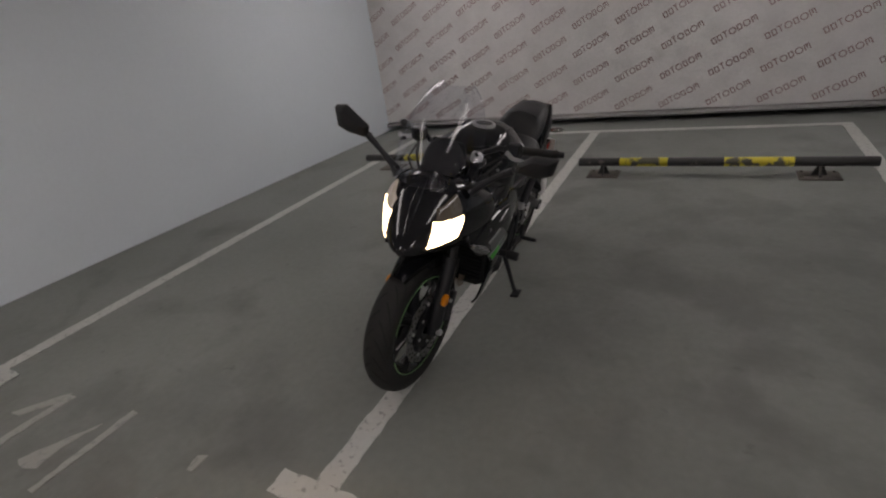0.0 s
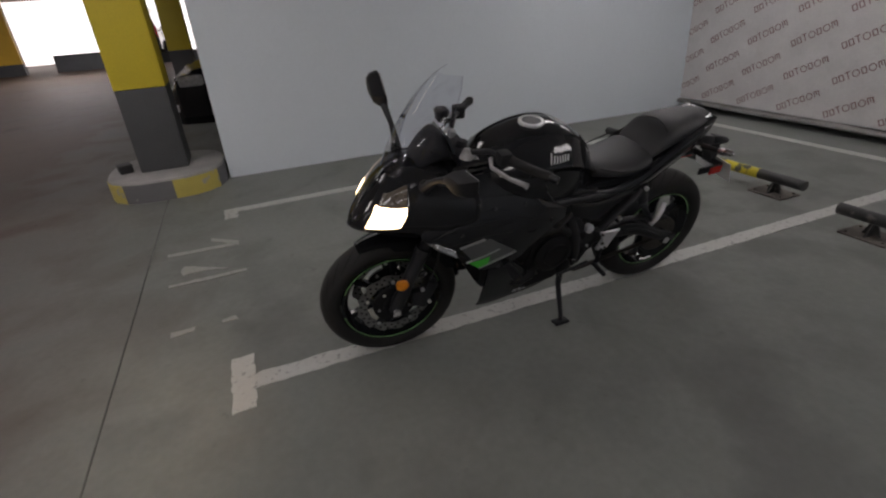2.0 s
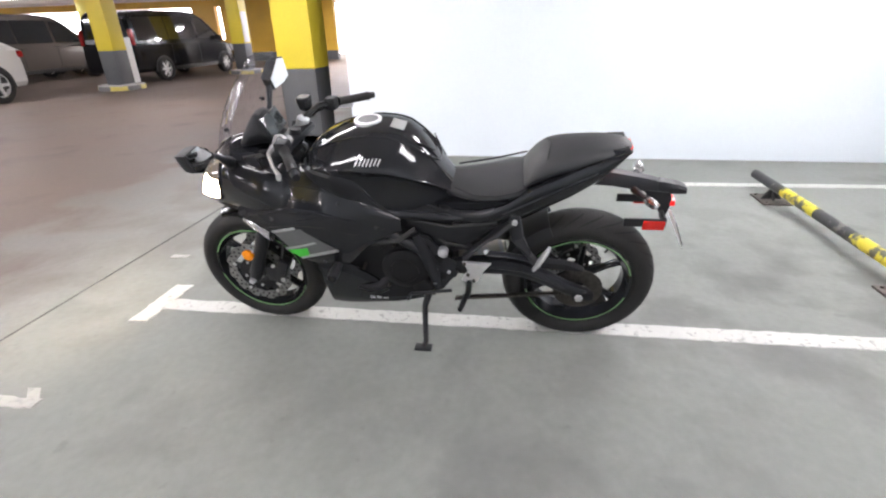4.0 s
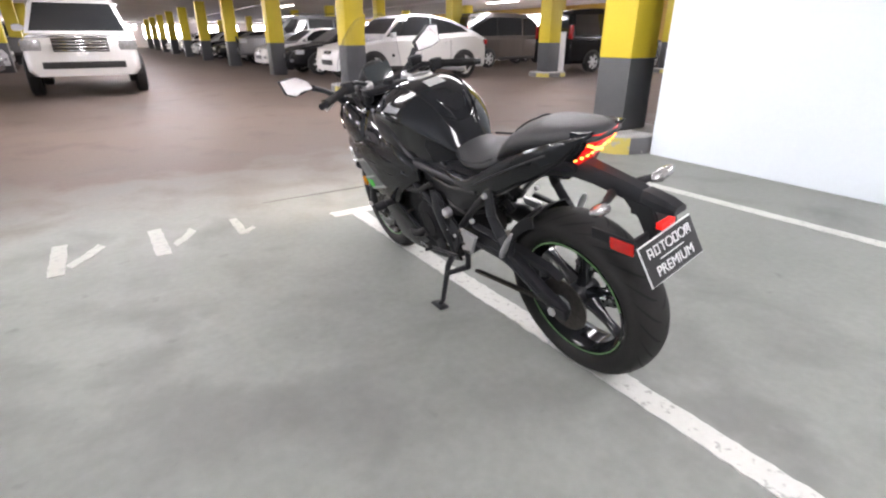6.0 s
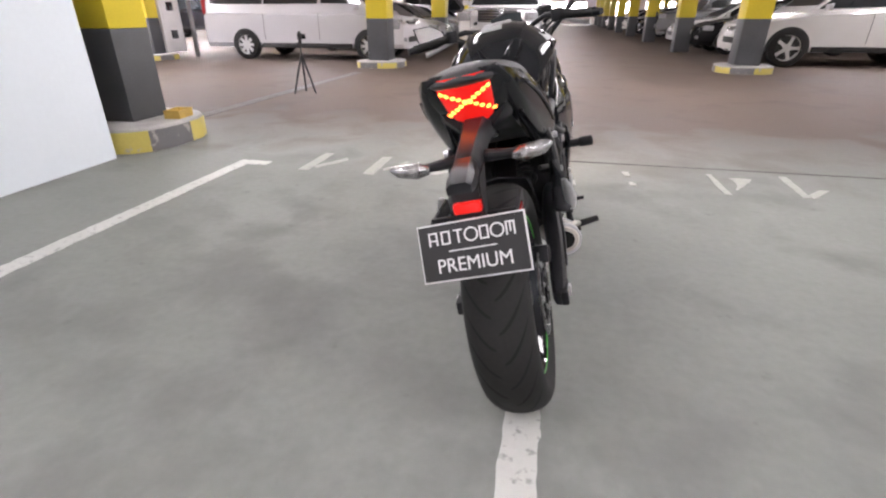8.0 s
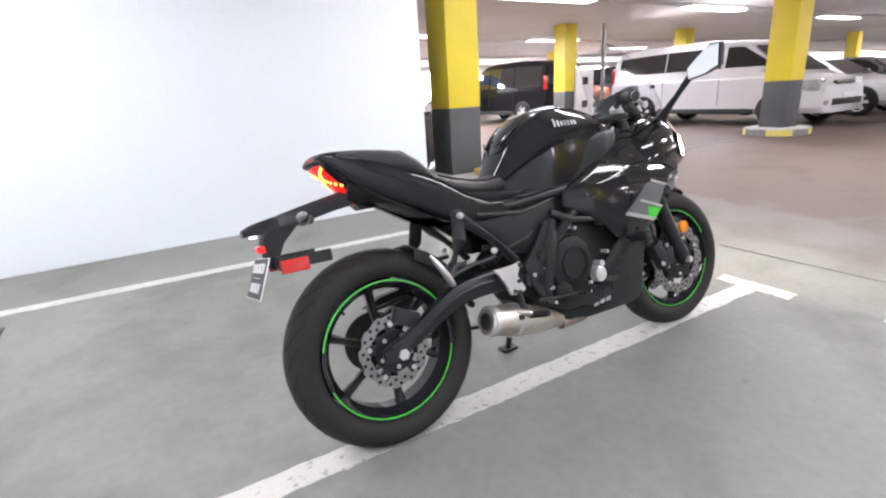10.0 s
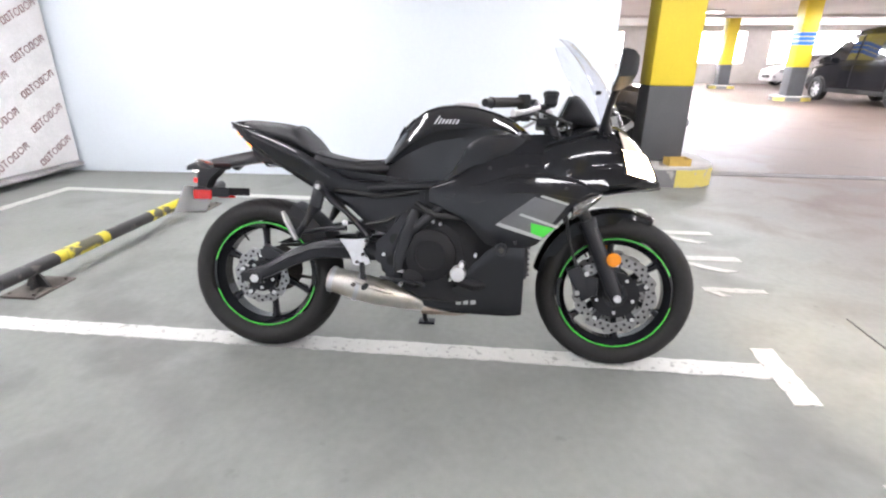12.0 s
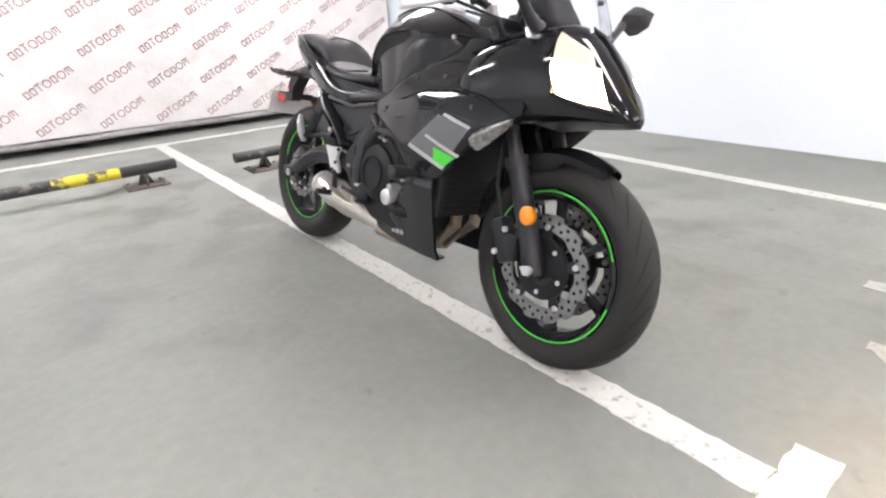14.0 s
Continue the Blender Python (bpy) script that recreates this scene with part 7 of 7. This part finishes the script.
blacksuv = car("black four-wheel-drive car standing in the far row", M["car_black"], BIGSUV, facing(17.3, -20.0, 180), kind="parked_car")
outside = copy_thing(blacksuv, facing(-24.0, -3.05, 180))
tagged(outside, "black four-wheel-drive car standing in the bright exit", "car", "parked vehicles")

# ---- smaller things ----
# camera tripod
tri = thing("tripod", "small black camera tripod standing on the floor joint", "tripod", m=pose(3.50, -3.47, 0, 0, 0, 25))
bm = bm_new()
tube(bm, [(0, 0, 0.40), (0, 0, 0.66)], 0.012, 10)
part("centre_column", bm, M["black_plastic"], tri)
for k in range(3):
    a = 2 * math.pi * k / 3 + 0.5
    d = Vector((math.cos(a), math.sin(a), 0))
    bm = bm_new()
    tube(bm, [Vector((0, 0, 0.46)) + d * 0.02, Vector((0, 0, 0.22)) + d * 0.10], 0.015, 8)
    tube(bm, [Vector((0, 0, 0.24)) + d * 0.094, Vector((0, 0, 0.006)) + d * 0.165], 0.012, 8)
    leg = part("leg", bm, M["black_plastic"], tri)
    bm = bm_new()
    tube(bm, [Vector((0, 0, 0.0)) + d * 0.168, Vector((0, 0, 0.022)) + d * 0.161], [0.012, 0.009], 8)
    part("rubber_foot", bm, M["rubber"], leg)
bm = bm_new()
box(bm, (0, 0, 0.475), (0.05, 0.05, 0.04), 0.008)
part("shoulder", bm, M["black_plastic"], tri)
bm = bm_new()
tube(bm, [(0, 0, 0.65), (0, 0, 0.70)], [0.02, 0.025], 12)
tube(bm, [(0, 0, 0.675), (0.13, 0.05, 0.64)], 0.006, 8)
part("pan_head", bm, M["black_plastic"], tri)
camera_thing = thing("video_camera", "small black video camera on the tripod head", "camera", m=pose(3.50, -3.47, 0.70, 0, 0, 115))
bm = bm_new()
box(bm, (0, 0, 0.045), (0.12, 0.06, 0.085), 0.012)
box(bm, (0, 0, 0.098), (0.05, 0.04, 0.025), 0.006)
part("body", bm, M["black_plastic"], camera_thing)
bm = bm_new()
tube(bm, [(0, 0.03, 0.045), (0, 0.075, 0.045), (0, 0.08, 0.045)], [0.034, 0.034, 0.028], 16)
part("lens", bm, M["car_glass"], camera_thing)

# things left on the kerbs
bx = thing("cardboard_box", "shallow yellow cardboard box on the pillar kerb", "box", m=pose(3.20, -0.50, 0.2, 0, 0, 8))
bm = bm_new()
for c, s in (((0, 0, 0.006), (0.14, 0.21, 0.012)), ((-0.067, 0, 0.037), (0.006, 0.21, 0.062)), ((0.067, 0, 0.037), (0.006, 0.21, 0.062)), ((0, -0.102, 0.037), (0.128, 0.006, 0.062)), ((0, 0.102, 0.037), (0.128, 0.006, 0.062))):
    box(bm, c, s)
part("tray", bm, M["yellow_box"], bx)
bk = thing("small_box", "small black plastic box lying on the pillar kerb", "box", m=pose(-3.33, -0.82, 0.2, 0, 0, 20))
bm = bm_new()
box(bm, (0, 0, 0.035), (0.14, 0.11, 0.07), 0.012)
part("case", bm, M["black_plastic"], bk)
bm = bm_new()
box(bm, (0, 0, 0.072), (0.143, 0.113, 0.012), 0.004)
part("lid", bm, M["black_plastic"], bk)

# white cabinet with two hatches on the far pillar, and a pipe beside it
cab = thing("hydrant_cabinet", "tall white steel cabinet with two square hatches", "cabinet", m=pose(9.78, -8.62, 0.14, 0, 0, -8))
bm = bm_new()
box(bm, (0, 0, 0.72), (0.34, 0.62, 1.40), 0.012)
part("body", bm, M["enamel_white"], cab)
for z in (0.38, 1.02):
    bm = bm_new()
    box(bm, (-0.175, 0.0, z), (0.016, 0.5, 0.5), 0.005)
    d = part("door", bm, M["enamel_white"], cab)
    bm = bm_new()
    box(bm, (-0.186, 0.0, z + 0.05), (0.008, 0.20, 0.20), 0.002)
    part("window", bm, M["car_glass"], d, "dark square glazed hatch")
pipe = thing("standpipe", "grey steel standpipe from floor to ceiling", "pipe", m=pose(9.50, -9.20, 0))
bm = bm_new()
tube(bm, [(0, 0, 0), (0, 0, CEIL)], 0.055, 14)
part("pipe", bm, M["steel_pipe"], pipe)
for z in (0.5, 1.6):
    bm = bm_new()
    tube(bm, [(0, 0, z), (0, 0, z + 0.05)], 0.075, 14)
    part("pipe_collar", bm, M["steel_pipe"], pipe)
# blue band on a far post, white panel by a pillar, arrow on the yellow wall
bm = bm_new()
for z in (1.60, 1.72, 1.84):
    box(bm, (15.0, -7.4, z), (0.474, 0.474, 0.095), 0.004)
tagged(mesh_object("wall_sign", bm, M["sign_blue"]), "blue striped band wrapped round a yellow pillar", "sign")
pn = thing("display_panel", "white folding display panel standing by a pillar", "panel", m=pose(-10.60, -8.45, 0, 0, 0, 12))
bm = bm_new()
box(bm, (0, 0, 0.64), (0.30, 0.04, 1.22), 0.008)
part("board", bm, M["enamel_white"], pn)
bm = bm_new()
for x in (-0.12, 0.12):
    box(bm, (x, 0, 0.015), (0.03, 0.30, 0.03), 0.005)
part("foot", bm, M["steel_pipe"], pn)
bm = bm_new()
x0 = -22.035
for pts in ([(-9.05, 0.95), (-8.93, 0.95), (-8.86, 1.30), (-9.02, 1.60), (-8.90, 1.95), (-9.04, 2.30), (-9.12, 2.28), (-9.04, 1.95), (-9.14, 1.60), (-9.00, 1.28)],
            [(-8.80, 1.10), (-8.70, 1.06), (-8.45, 1.28), (-8.20, 1.42), (-8.14, 1.30), (-7.96, 1.66), (-8.36, 1.72), (-8.26, 1.56), (-8.52, 1.42)],
            [(-8.55, 1.60), (-8.44, 1.58), (-8.34, 1.86), (-8.22, 1.84), (-8.36, 2.14), (-8.58, 1.90), (-8.46, 1.88)]):
    prism(bm, pts, "x", x0, x0 + 0.006)
tagged(mesh_object("wall_arrow", bm, M["faded_arrow"]), "faded white arrows painted on the yellow wall", "wall marking", "", "structure")
bm = bm_new()
box(bm, (-22.04, -8.2, 1.7), (0.02, 0.6, 0.40), 0.004)
tagged(mesh_object("notice_board", bm, M["paper"]), "white notice sheet on the yellow far wall", "notice")

bm = bm_new()
box(bm, (-14.76, -7.363, 1.45), (0.34, 0.014, 0.92), 0.002)
tagged(mesh_object("wall_panel", bm, M["enamel_white"]), "tall white panel fixed to a yellow pillar", "panel")
